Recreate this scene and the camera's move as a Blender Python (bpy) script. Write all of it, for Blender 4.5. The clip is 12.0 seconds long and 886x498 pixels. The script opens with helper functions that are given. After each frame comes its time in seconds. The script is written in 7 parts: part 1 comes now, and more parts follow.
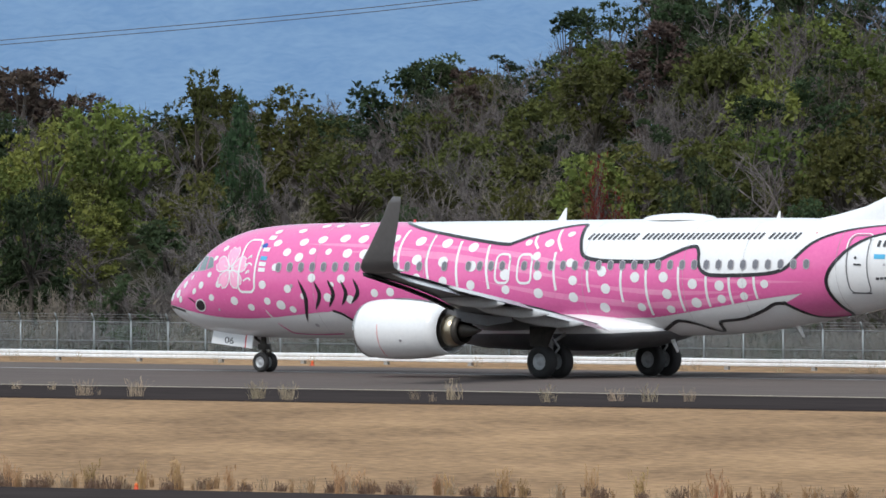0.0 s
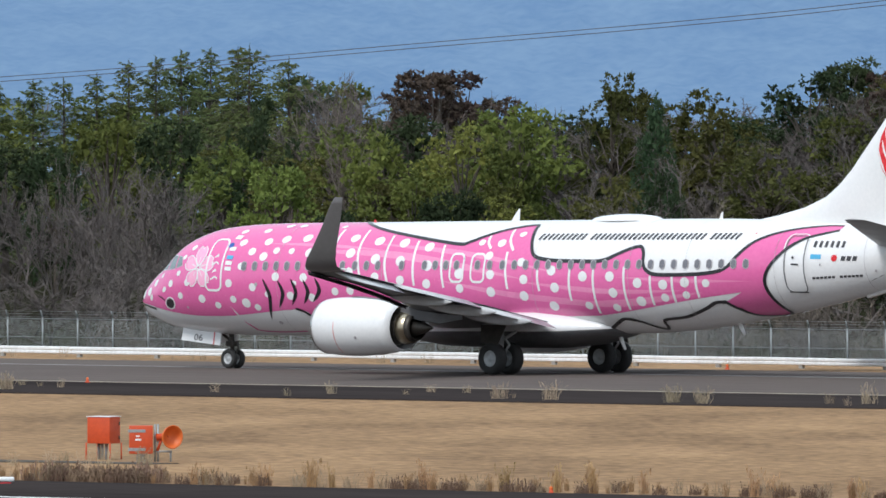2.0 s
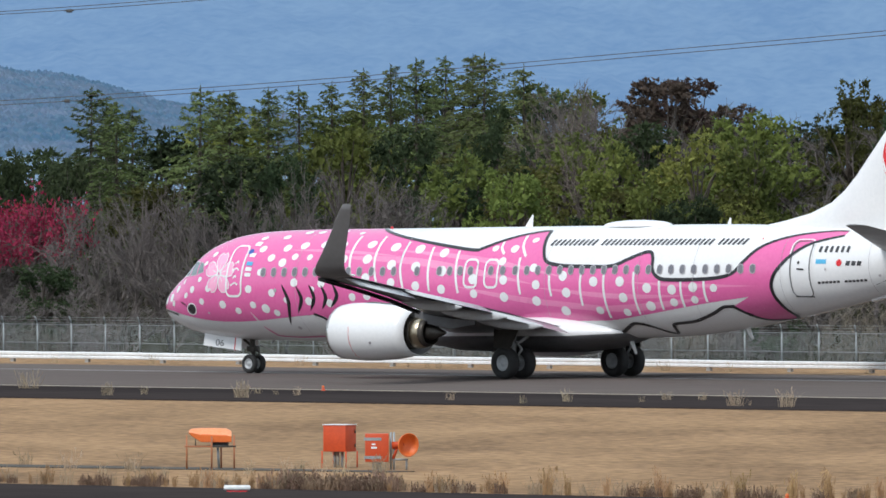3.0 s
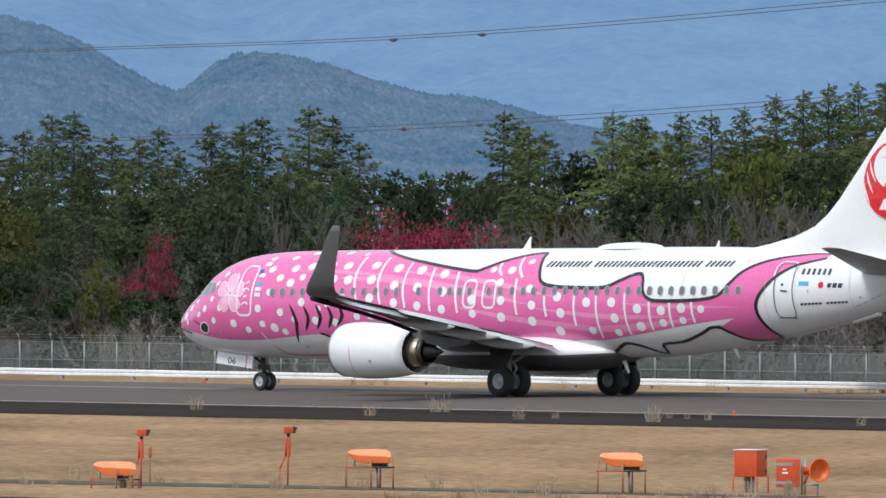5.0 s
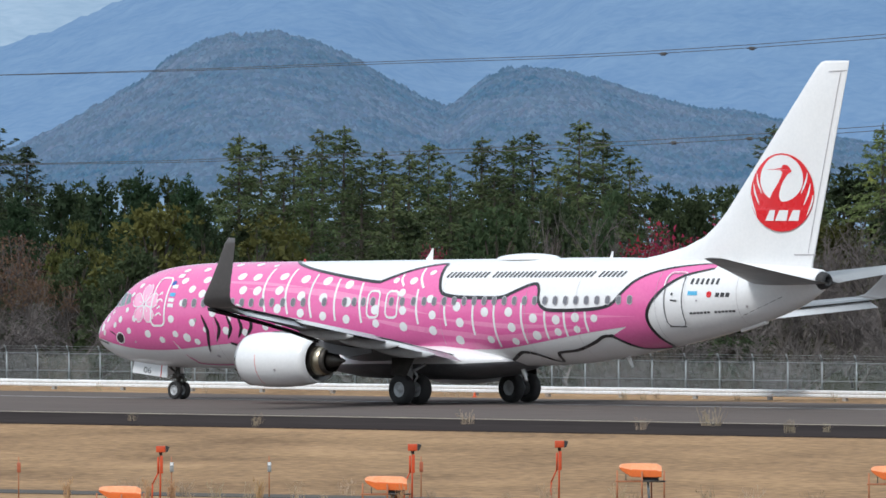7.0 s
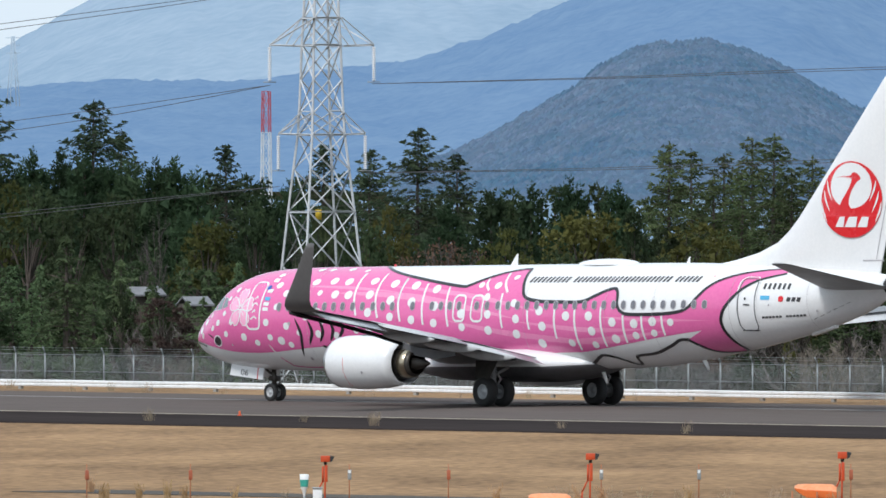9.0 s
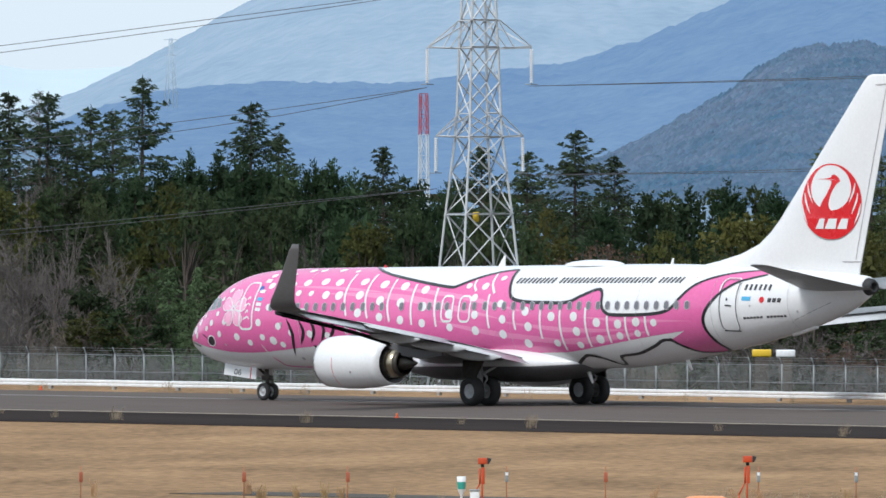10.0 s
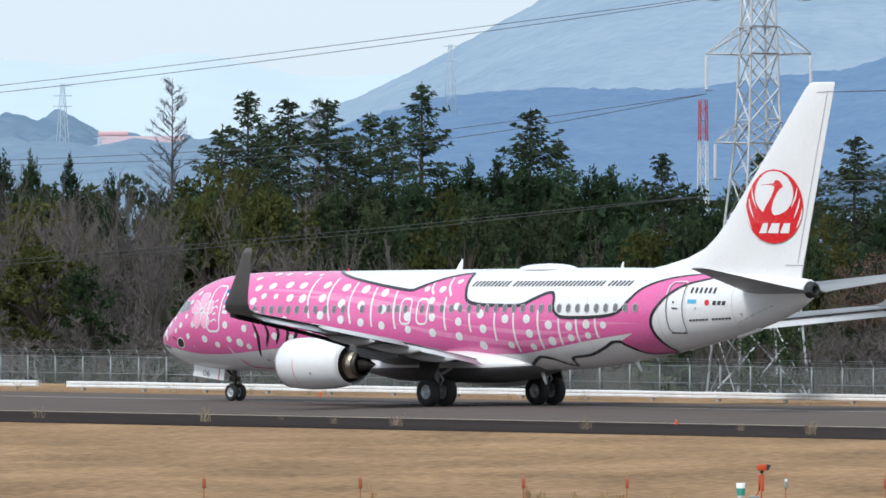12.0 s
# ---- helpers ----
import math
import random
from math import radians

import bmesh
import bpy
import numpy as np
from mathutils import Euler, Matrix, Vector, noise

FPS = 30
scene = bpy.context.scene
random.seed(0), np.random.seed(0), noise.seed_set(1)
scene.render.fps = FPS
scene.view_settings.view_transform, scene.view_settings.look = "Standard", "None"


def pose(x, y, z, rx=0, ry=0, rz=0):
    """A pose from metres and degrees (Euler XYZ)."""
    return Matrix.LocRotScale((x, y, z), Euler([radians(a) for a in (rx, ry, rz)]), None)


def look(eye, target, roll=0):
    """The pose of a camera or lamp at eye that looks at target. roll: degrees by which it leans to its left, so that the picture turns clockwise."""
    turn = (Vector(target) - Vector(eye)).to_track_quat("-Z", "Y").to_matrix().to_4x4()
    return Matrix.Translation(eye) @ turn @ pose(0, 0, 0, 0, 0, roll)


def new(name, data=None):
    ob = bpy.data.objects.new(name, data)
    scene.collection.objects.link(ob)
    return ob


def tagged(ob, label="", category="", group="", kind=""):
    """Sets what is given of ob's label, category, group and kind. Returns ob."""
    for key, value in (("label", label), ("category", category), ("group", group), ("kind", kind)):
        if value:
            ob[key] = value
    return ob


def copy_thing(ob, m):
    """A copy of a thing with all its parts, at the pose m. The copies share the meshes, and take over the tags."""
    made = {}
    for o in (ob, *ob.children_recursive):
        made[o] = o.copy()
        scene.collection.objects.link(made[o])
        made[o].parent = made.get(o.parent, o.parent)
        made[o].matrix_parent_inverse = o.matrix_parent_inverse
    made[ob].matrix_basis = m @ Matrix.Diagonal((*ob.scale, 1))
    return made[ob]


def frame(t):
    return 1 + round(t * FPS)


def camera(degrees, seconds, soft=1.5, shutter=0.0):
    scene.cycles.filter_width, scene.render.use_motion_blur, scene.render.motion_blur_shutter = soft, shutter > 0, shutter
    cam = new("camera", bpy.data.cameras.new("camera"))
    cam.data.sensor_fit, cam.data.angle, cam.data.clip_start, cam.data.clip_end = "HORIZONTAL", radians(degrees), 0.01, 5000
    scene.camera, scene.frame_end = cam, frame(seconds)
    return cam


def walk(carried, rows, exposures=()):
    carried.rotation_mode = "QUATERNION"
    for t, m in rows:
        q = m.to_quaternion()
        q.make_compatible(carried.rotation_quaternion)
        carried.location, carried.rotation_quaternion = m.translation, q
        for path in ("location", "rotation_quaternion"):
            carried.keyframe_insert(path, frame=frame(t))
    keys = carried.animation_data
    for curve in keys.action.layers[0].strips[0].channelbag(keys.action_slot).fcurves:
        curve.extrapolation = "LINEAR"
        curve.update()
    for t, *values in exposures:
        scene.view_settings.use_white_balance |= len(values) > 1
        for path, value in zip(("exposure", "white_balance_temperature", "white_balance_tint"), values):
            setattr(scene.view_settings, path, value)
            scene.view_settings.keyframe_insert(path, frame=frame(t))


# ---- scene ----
# ---------------------------------------------------------------- camera
# x runs along the runway, y across it; the camera stands on a viewing deck and pans after the aircraft.
EYE = (0.0, 0.0, 10.1039)
# seconds, bearing to the left of +y, tilt, roll (degrees), x of the aircraft's nose
TRACK = [
    (0, 41.0540, -0.5910, -0.070, -378.86), (0.5, 41.5529, -0.6016, 0.036, -384.11), (1, 41.7633, -0.5865, 0.028, -389.55),
    (1.5, 42.1399, -0.6003, -0.030, -394.90), (2, 42.5295, -0.5775, 0.009, -400.33), (2.5, 42.9922, -0.5623, -0.031, -405.74),
    (2.7, 43.1499, -0.5576, -0.086, -407.87), (4.3, 44.3999, -0.5278, -0.037, -424.67), (4.5, 44.5928, -0.5190, -0.022, -426.74),
    (5, 44.8296, -0.4612, 0.081, -431.79), (5.5, 45.1260, -0.4098, -0.029, -436.76), (6, 45.4540, -0.3645, -0.042, -441.66),
    (6.5, 45.5746, -0.3926, -0.008, -446.45), (7, 45.7907, -0.4108, -0.091, -451.14), (7.2, 46.0397, -0.4116, 0.009, -452.95),
    (8.8, 47.2024, -0.3890, -0.091, -468.20), (9, 47.3185, -0.3824, -0.035, -470.11), (9.5, 47.6579, -0.3861, -0.015, -474.90),
    (10, 47.8778, -0.3741, 0.018, -479.78), (10.5, 48.1581, -0.3732, -0.023, -484.59), (11, 48.4923, -0.3652, 0.010, -489.24),
    (11.5, 48.6373, -0.3525, -0.017, -494.02), (12, 48.8704, -0.3517, 0.016, -498.72)]
cam = camera(3.14773, 12.0, soft=1.6)
walk(cam, [(t, pose(*EYE, 90 + tilt, 0, pan) @ pose(0, 0, 0, 0, 0, roll)) for t, pan, tilt, roll, x in TRACK], exposures=[(0, 0.0, 6300, 10), (12, 0.0, 6300, 10)])

# ---------------------------------------------------------------- light: thin high cloud
SUN_EL, SUN_AZ = 47, 165          # degrees; azimuth clockwise from +y
world = bpy.data.worlds.new("sky")
scene.world = world
world.use_nodes = True
wn = world.node_tree.nodes
sky = wn.new("ShaderNodeTexSky")
sky.sky_type, sky.sun_disc = "NISHITA", False
sky.sun_elevation, sky.sun_rotation = radians(SUN_EL), radians(SUN_AZ)
sky.air_density, sky.dust_density, sky.ozone_density = 1.0, 3.0, 1.5
wn["Background"].inputs["Strength"].default_value = 0.163
# a bright veil of thin cloud over the blue
wl = world.node_tree.links
veil_at, veil, veil_map, veil_mix = wn.new("ShaderNodeTexCoord"), wn.new("ShaderNodeTexNoise"), wn.new("ShaderNodeMapRange"), wn.new("ShaderNodeMix")
veil.inputs["Scale"].default_value, veil.inputs["Detail"].default_value = 3.0, 4
veil_map.inputs["To Min"].default_value, veil_map.inputs["To Max"].default_value = 0.75, 1.0
veil_mix.data_type = "RGBA"
veil_mix.inputs["B"].default_value = (5.0, 5.7, 6.25, 1)
wl.new(veil_at.outputs["Generated"], veil.inputs["Vector"])
wl.new(veil.outputs["Fac"], veil_map.inputs["Value"])
wl.new(veil_map.outputs[0], veil_mix.inputs["Factor"])
wl.new(sky.outputs[0], veil_mix.inputs["A"])
wl.new(veil_mix.outputs["Result"], wn["Background"].inputs["Color"])
sun = new("sun", bpy.data.lights.new("sun", "SUN"))
sun.data.energy, sun.data.angle, sun.data.color = 2.4, radians(16), (1.0, 0.975, 0.94)
_a, _e = radians(SUN_AZ), radians(SUN_EL)
sun.matrix_world = look((0, 0, 200), Vector((0, 0, 200)) - Vector((math.sin(_a) * math.cos(_e), math.cos(_a) * math.cos(_e), math.sin(_e))))

# ---------------------------------------------------------------- materials
def mat(name, a, b=None, rough=0.6, metal=0.0, coarse=2.0, fine=25.0, bump=0.1, bump_scale=None, coat=0.0, tint=0.0, stretch=(1, 1, 1), glow=0.0, rough_var=0.1, random_by="object", thin=0.0, spec=0.5, turn=0.0):
    """A node material: two colours mixed by noise at two scales, bump, and a change from object to object."""
    m = bpy.data.materials.new(name)
    m.use_nodes = True
    nt = m.node_tree
    n, l = nt.nodes, nt.links
    bs = n["Principled BSDF"]
    b = b or tuple(c * 0.8 for c in a)
    tc = n.new("ShaderNodeTexCoord")
    mp = n.new("ShaderNodeMapping")
    mp.inputs["Scale"].default_value = stretch
    if turn:
        vr = n.new("ShaderNodeVectorRotate")
        vr.rotation_type = "Z_AXIS"
        vr.inputs["Angle"].default_value = radians(turn)
        l.new(tc.outputs["Object"], vr.inputs["Vector"])
        l.new(vr.outputs[0], mp.inputs["Vector"])
    else:
        l.new(tc.outputs["Object"], mp.inputs["Vector"])
    n1, n2 = n.new("ShaderNodeTexNoise"), n.new("ShaderNodeTexNoise")
    for nn, s in ((n1, coarse), (n2, fine)):
        nn.inputs["Scale"].default_value, nn.inputs["Detail"].default_value = s, 5
        l.new(mp.outputs[0], nn.inputs["Vector"])
    add = n.new("ShaderNodeMath")
    add.operation = "ADD"
    l.new(n1.outputs["Fac"], add.inputs[0])
    l.new(n2.outputs["Fac"], add.inputs[1])
    mr = n.new("ShaderNodeMapRange")
    mr.inputs["From Min"].default_value, mr.inputs["From Max"].default_value = 0.72, 1.28
    l.new(add.outputs[0], mr.inputs["Value"])
    mx = n.new("ShaderNodeMix")
    mx.data_type = "RGBA"
    mx.inputs["A"].default_value, mx.inputs["B"].default_value = (*a, 1), (*b, 1)
    l.new(mr.outputs[0], mx.inputs["Factor"])
    col = mx.outputs["Result"]
    if tint:
        if random_by == "object":
            r = n.new("ShaderNodeObjectInfo").outputs["Random"]
        else:
            r = n.new("ShaderNodeNewGeometry").outputs["Random Per Island"]
        hs = n.new("ShaderNodeHueSaturation")
        for key, lo, hi in (("Value", 1 - tint, 1 + tint), ("Hue", 0.5 - tint * 0.05, 0.5 + tint * 0.05)):
            q = n.new("ShaderNodeMapRange")
            q.inputs["To Min"].default_value, q.inputs["To Max"].default_value = lo, hi
            if key == "Hue":
                w = n.new("ShaderNodeMath")
                w.operation = "FRACT"
                k = n.new("ShaderNodeMath")
                k.operation = "MULTIPLY"
                k.inputs[1].default_value = 7.31
                l.new(r, k.inputs[0])
                l.new(k.outputs[0], w.inputs[0])
                l.new(w.outputs[0], q.inputs["Value"])
            else:
                l.new(r, q.inputs["Value"])
            l.new(q.outputs[0], hs.inputs[key])
        l.new(col, hs.inputs["Color"])
        col = hs.outputs["Color"]
    l.new(col, bs.inputs["Base Color"])
    if rough_var:
        rr = n.new("ShaderNodeMapRange")
        rr.inputs["To Min"].default_value, rr.inputs["To Max"].default_value = max(rough - rough_var, 0.02), min(rough + rough_var, 1)
        l.new(n1.outputs["Fac"], rr.inputs["Value"])
        l.new(rr.outputs[0], bs.inputs["Roughness"])
    else:
        bs.inputs["Roughness"].default_value = rough
    bs.inputs["Metallic"].default_value = metal
    bs.inputs["Specular IOR Level"].default_value = spec
    bs.inputs["Coat Weight"].default_value = coat
    bs.inputs["Coat Roughness"].default_value = 0.08
    if thin:
        bs.inputs["Subsurface Weight"].default_value = 0
        tr = n.new("ShaderNodeBsdfTranslucent")
        ms = n.new("ShaderNodeMixShader")
        ms.inputs[0].default_value = thin
        l.new(col, tr.inputs["Color"])
        l.new(bs.outputs[0], ms.inputs[1])
        l.new(tr.outputs[0], ms.inputs[2])
        l.new(ms.outputs[0], n["Material Output"].inputs["Surface"])
    # glow makes the surface emit its own colour, for painted distance haze
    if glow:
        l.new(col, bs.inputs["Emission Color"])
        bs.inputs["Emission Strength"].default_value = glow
    if bump:
        bp = n.new("ShaderNodeBump")
        bp.inputs["Strength"].default_value, bp.inputs["Distance"].default_value = bump, 0.05
        if bump_scale:
            n3 = n.new("ShaderNodeTexNoise")
            n3.inputs["Scale"].default_value, n3.inputs["Detail"].default_value = bump_scale, 4
            l.new(mp.outputs[0], n3.inputs["Vector"])
            l.new(n3.outputs["Fac"], bp.inputs["Height"])
        else:
            l.new(n2.outputs["Fac"], bp.inputs["Height"])
        l.new(bp.outputs[0], bs.inputs["Normal"])
    return m


M = {
    "white": mat("white_paint", (0.80, 0.80, 0.80), (0.74, 0.745, 0.75), rough=0.22, coarse=0.6, fine=9, bump=0.0, coat=0.4, rough_var=0.06),
    "pink": mat("pink_paint", (0.75, 0.150, 0.380), (0.70, 0.126, 0.345), rough=0.25, coarse=0.5, fine=8, bump=0.0, coat=0.4, rough_var=0.06),
    "pale_pink": mat("pale_pink_paint", (0.80, 0.28, 0.48), (0.78, 0.23, 0.44), rough=0.25, coarse=0.5, fine=8, bump=0.0, coat=0.4),
    "petal": mat("petal_pink_paint", (0.88, 0.42, 0.60), (0.86, 0.36, 0.55), rough=0.25, coarse=0.5, fine=8, bump=0.0, coat=0.4),
    "black": mat("black_paint", (0.015, 0.015, 0.018), (0.02, 0.02, 0.024), rough=0.3, bump=0.0, coat=0.3),
    "grey_letter": mat("dark_grey_paint", (0.045, 0.045, 0.05), (0.06, 0.06, 0.065), rough=0.35, bump=0.0),
    "red": mat("red_paint", (0.68, 0.012, 0.02), (0.6, 0.01, 0.018), rough=0.28, bump=0.0, coat=0.4),
    "cyan": mat("light_blue_paint", (0.1, 0.45, 0.72), rough=0.3, bump=0.0),
    "blue": mat("blue_paint", (0.03, 0.10, 0.42), rough=0.3, bump=0.0),
    "stab": mat("stabiliser_grey_paint", (0.26, 0.265, 0.27), (0.2, 0.205, 0.21), rough=0.4, coarse=0.8, fine=14, bump=0.0),
    "wing": mat("wing_grey_paint", (0.15, 0.152, 0.156), (0.11, 0.112, 0.116), rough=0.35, coarse=0.8, fine=14, bump=0.02, stretch=(1, 0.3, 1)),
    "winglet": mat("winglet_grey_paint", (0.115, 0.11, 0.11), (0.095, 0.092, 0.092), rough=0.4, coarse=0.8, fine=6, bump=0.0),
    "metal": mat("bare_metal", (0.62, 0.61, 0.59), (0.5, 0.49, 0.47), rough=0.28, metal=1, coarse=3, bump=0.02),
    "hot_metal": mat("exhaust_metal", (0.52, 0.45, 0.33), (0.36, 0.31, 0.23), rough=0.3, metal=1, coarse=3, bump=0.03),
    "dark": mat("dark_cavity", (0.02, 0.02, 0.022), (0.03, 0.03, 0.03), rough=0.7, bump=0.0),
    "belly": mat("belly_shade_grey", (0.12, 0.12, 0.125), (0.085, 0.085, 0.09), rough=0.5, coarse=1.2, fine=10, bump=0.02),
    "seal": mat("door_seal", (0.2, 0.2, 0.21), (0.14, 0.14, 0.15), rough=0.6, bump=0.0),
    "flap": mat("flap_grey_paint", (0.54, 0.55, 0.56), (0.45, 0.46, 0.47), rough=0.38, coarse=1.5, fine=12, bump=0.0),
    "strut_dark": mat("dark_metal", (0.09, 0.08, 0.07), (0.05, 0.045, 0.04), rough=0.5, metal=0.6, coarse=4, bump=0.02),
    "tyre": mat("tyre_rubber", (0.018, 0.018, 0.019), (0.03, 0.029, 0.028), rough=0.75, coarse=6, fine=60, bump=0.15),
    "hub": mat("wheel_hub_paint", (0.55, 0.56, 0.57), (0.4, 0.41, 0.42), rough=0.4, metal=0.3, coarse=6, bump=0.03),
    "strut": mat("gear_strut_paint", (0.4, 0.4, 0.41), (0.25, 0.25, 0.25), rough=0.45, coarse=5, bump=0.03),
    "cabin_glass": mat("cabin_window_glass", (0.20, 0.20, 0.22), (0.13, 0.13, 0.15), rough=0.12, bump=0.0, coarse=1.5),
    "cockpit_glass": mat("cockpit_glass", (0.22, 0.28, 0.29), (0.14, 0.19, 0.2), rough=0.06, bump=0.0, coarse=1.0),
    "frame_grey": mat("window_surround", (0.42, 0.40, 0.42), (0.36, 0.34, 0.36), rough=0.4, bump=0.0),
    "asphalt": mat("runway_asphalt", (0.100, 0.083, 0.076), (0.130, 0.108, 0.098), rough=0.9, spec=0.05, coarse=0.05, fine=0.8, bump=0.25, bump_scale=30, stretch=(0.25, 1, 1)),
    "shoulder": mat("dark_shoulder_asphalt", (0.033, 0.028, 0.028), (0.052, 0.044, 0.042), rough=0.95, spec=0.0, coarse=0.12, fine=1.6, bump=0.3, bump_scale=25, stretch=(0.25, 1, 1)),
    "line": mat("worn_line_paint", (0.42, 0.36, 0.24), (0.2, 0.17, 0.13), rough=0.7, coarse=0.8, fine=9, bump=0.05),
    "white_line": mat("worn_white_line_paint", (0.24, 0.23, 0.22), (0.13, 0.12, 0.115), rough=0.7, coarse=0.5, fine=7, bump=0.05),
    "cinder": mat("cinder", (0.035, 0.032, 0.03), (0.075, 0.06, 0.042), rough=0.95, coarse=0.5, fine=6, bump=0.4),
    "lawn": mat("dry_lawn", (0.375, 0.234, 0.122), (0.155, 0.092, 0.048), rough=0.95, spec=0.1, coarse=0.22, fine=3.4, bump=0.18, bump_scale=4, stretch=(0.75, 0.26, 1), turn=-45),
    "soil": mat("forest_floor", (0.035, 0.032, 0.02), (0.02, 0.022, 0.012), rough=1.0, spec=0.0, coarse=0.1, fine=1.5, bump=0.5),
    "rail": mat("white_rail_paint", (0.80, 0.81, 0.82), (0.62, 0.63, 0.63), rough=0.5, coarse=0.7, fine=8, bump=0.05),
    "galv": mat("galvanised_steel", (0.36, 0.38, 0.39), (0.28, 0.3, 0.3), rough=0.5, metal=0.5, coarse=4, bump=0.03),
    "concrete": mat("concrete", (0.36, 0.35, 0.33), (0.27, 0.26, 0.24), rough=0.9, coarse=2, fine=20, bump=0.2),
    "orange": mat("orange_enamel", (0.74, 0.165, 0.03), (0.64, 0.13, 0.024), rough=0.5, coarse=3, fine=20, bump=0.03),
    "faded_skylit_orange": mat("faded_skylit_enamel", (0.80, 0.34, 0.17), (0.74, 0.25, 0.10), rough=0.6, coarse=3, fine=14, bump=0.02),
    "orange_red": mat("orange_red_enamel", (0.56, 0.068, 0.012), (0.45, 0.052, 0.01), rough=0.6, coarse=3, fine=20, bump=0.03),
    "stake": mat("stake_paint", (0.42, 0.15, 0.06), (0.3, 0.12, 0.06), rough=0.6, coarse=4, bump=0.0),
    "dull_orange": mat("dull_orange_enamel", (0.42, 0.11, 0.045), (0.3, 0.08, 0.04), rough=0.5, coarse=6, bump=0.0),
    "green_paint": mat("green_paint", (0.05, 0.35, 0.28), rough=0.4, bump=0.0),
    "straw": mat("straw_blades", (0.42, 0.34, 0.24), (0.29, 0.22, 0.145), rough=0.9, spec=0.1, coarse=2, fine=9, bump=0.0, tint=0.25, thin=0.2),
    "reed": mat("reed_blades", (0.45, 0.30, 0.165), (0.32, 0.20, 0.105), rough=0.9, spec=0.1, coarse=2, fine=9, bump=0.0, tint=0.3, thin=0.2),
    "heather": mat("heather_blades", (0.25, 0.17, 0.12), (0.15, 0.1, 0.075), rough=0.9, spec=0.1, coarse=2, fine=9, bump=0.0, tint=0.3, thin=0.1),
    "lattice": mat("weathered_zinc", (0.54, 0.56, 0.58), (0.43, 0.45, 0.47), rough=0.55, metal=0.2, coarse=0.6, fine=6, bump=0.02),
    "tower_red": mat("tower_red_paint", (0.55, 0.06, 0.06), (0.45, 0.05, 0.05), rough=0.5, bump=0.0),
    "wire": mat("cable", (0.07, 0.075, 0.08), (0.05, 0.05, 0.055), rough=0.6, bump=0.0),
    "yellow": mat("yellow_plate", (0.75, 0.5, 0.03), rough=0.5, bump=0.0),
    "bark": mat("bark", (0.085, 0.068, 0.055), (0.05, 0.04, 0.033), rough=0.9, coarse=2, fine=20, bump=0.4, tint=0.25),
    "bare_bark": mat("bare_tree_bark", (0.16, 0.137, 0.125), (0.09, 0.076, 0.07), rough=0.9, coarse=2, fine=20, bump=0.3, tint=0.3),
    "pale_bark": mat("pale_bark", (0.22, 0.185, 0.155), (0.13, 0.108, 0.09), rough=0.9, coarse=2, fine=20, bump=0.3, tint=0.35),
}
# ---------------------------------------------------------------- mesh helpers
def mesh_of(name, bm, material, smooth=True):
    me = bpy.data.meshes.new(name)
    bm.to_mesh(me)
    bm.free()
    for mm in (material if isinstance(material, (list, tuple)) else [material]):
        me.materials.append(mm)
    if smooth:
        me.polygons.foreach_set("use_smooth", [True] * len(me.polygons))
    return me


def part(name, bm, material, parent, label="", smooth=True, at=None):
    """Link a bmesh as ONE mesh object under a thing or under a part."""
    ob = new(name, mesh_of(name, bm, material, smooth))
    ob.parent = parent
    if at is not None:
        ob.matrix_local = at
    return tagged(ob, label)


def thing(name, label, category, group="", kind="", at=None):
    ob = new(name)
    ob.empty_display_size = 0.2
    if at is not None:
        ob.matrix_world = at
    return tagged(ob, label, category, group, kind)


def raw(verts, faces):
    bm = bmesh.new()
    vs = [bm.verts.new(v) for v in verts]
    for fc in faces:
        try:
            bm.faces.new([vs[i] for i in fc])
        except ValueError:
            pass
    return bm


def box(bm, x0, x1, y0, y1, z0, z1, bevel=0.0, m=None):
    r = bmesh.ops.create_cube(bm, size=1)["verts"]
    bmesh.ops.scale(bm, vec=(x1 - x0, y1 - y0, z1 - z0), verts=r)
    bmesh.ops.translate(bm, vec=((x0 + x1) / 2, (y0 + y1) / 2, (z0 + z1) / 2), verts=r)
    if bevel:
        es = list({e for v in r for e in v.link_edges})
        g = bmesh.ops.bevel(bm, geom=es, offset=bevel, segments=2, affect="EDGES", profile=0.5)
        r = list({v for fc in g["faces"] for v in fc.verts} | {v for v in r if v.is_valid})
    if m is not None:
        bmesh.ops.transform(bm, matrix=m, verts=r)
    return bm


def tube(bm, a, b, r0, r1=None, n=8, caps=True):
    """A round bar from a to b."""
    a, b = Vector(a), Vector(b)
    r1 = r0 if r1 is None else r1
    d = (b - a).normalized()
    u = d.orthogonal().normalized()
    w = d.cross(u)
    rings = []
    for c, r in ((a, r0), (b, r1)):
        rings.append([bm.verts.new(c + r * (math.cos(k * math.tau / n) * u + math.sin(k * math.tau / n) * w)) for k in range(n)])
    for k in range(n):
        bm.faces.new((rings[0][k], rings[0][(k + 1) % n], rings[1][(k + 1) % n], rings[1][k]))
    if caps:
        bm.faces.new(rings[0][::-1])
        bm.faces.new(rings[1])
    return bm


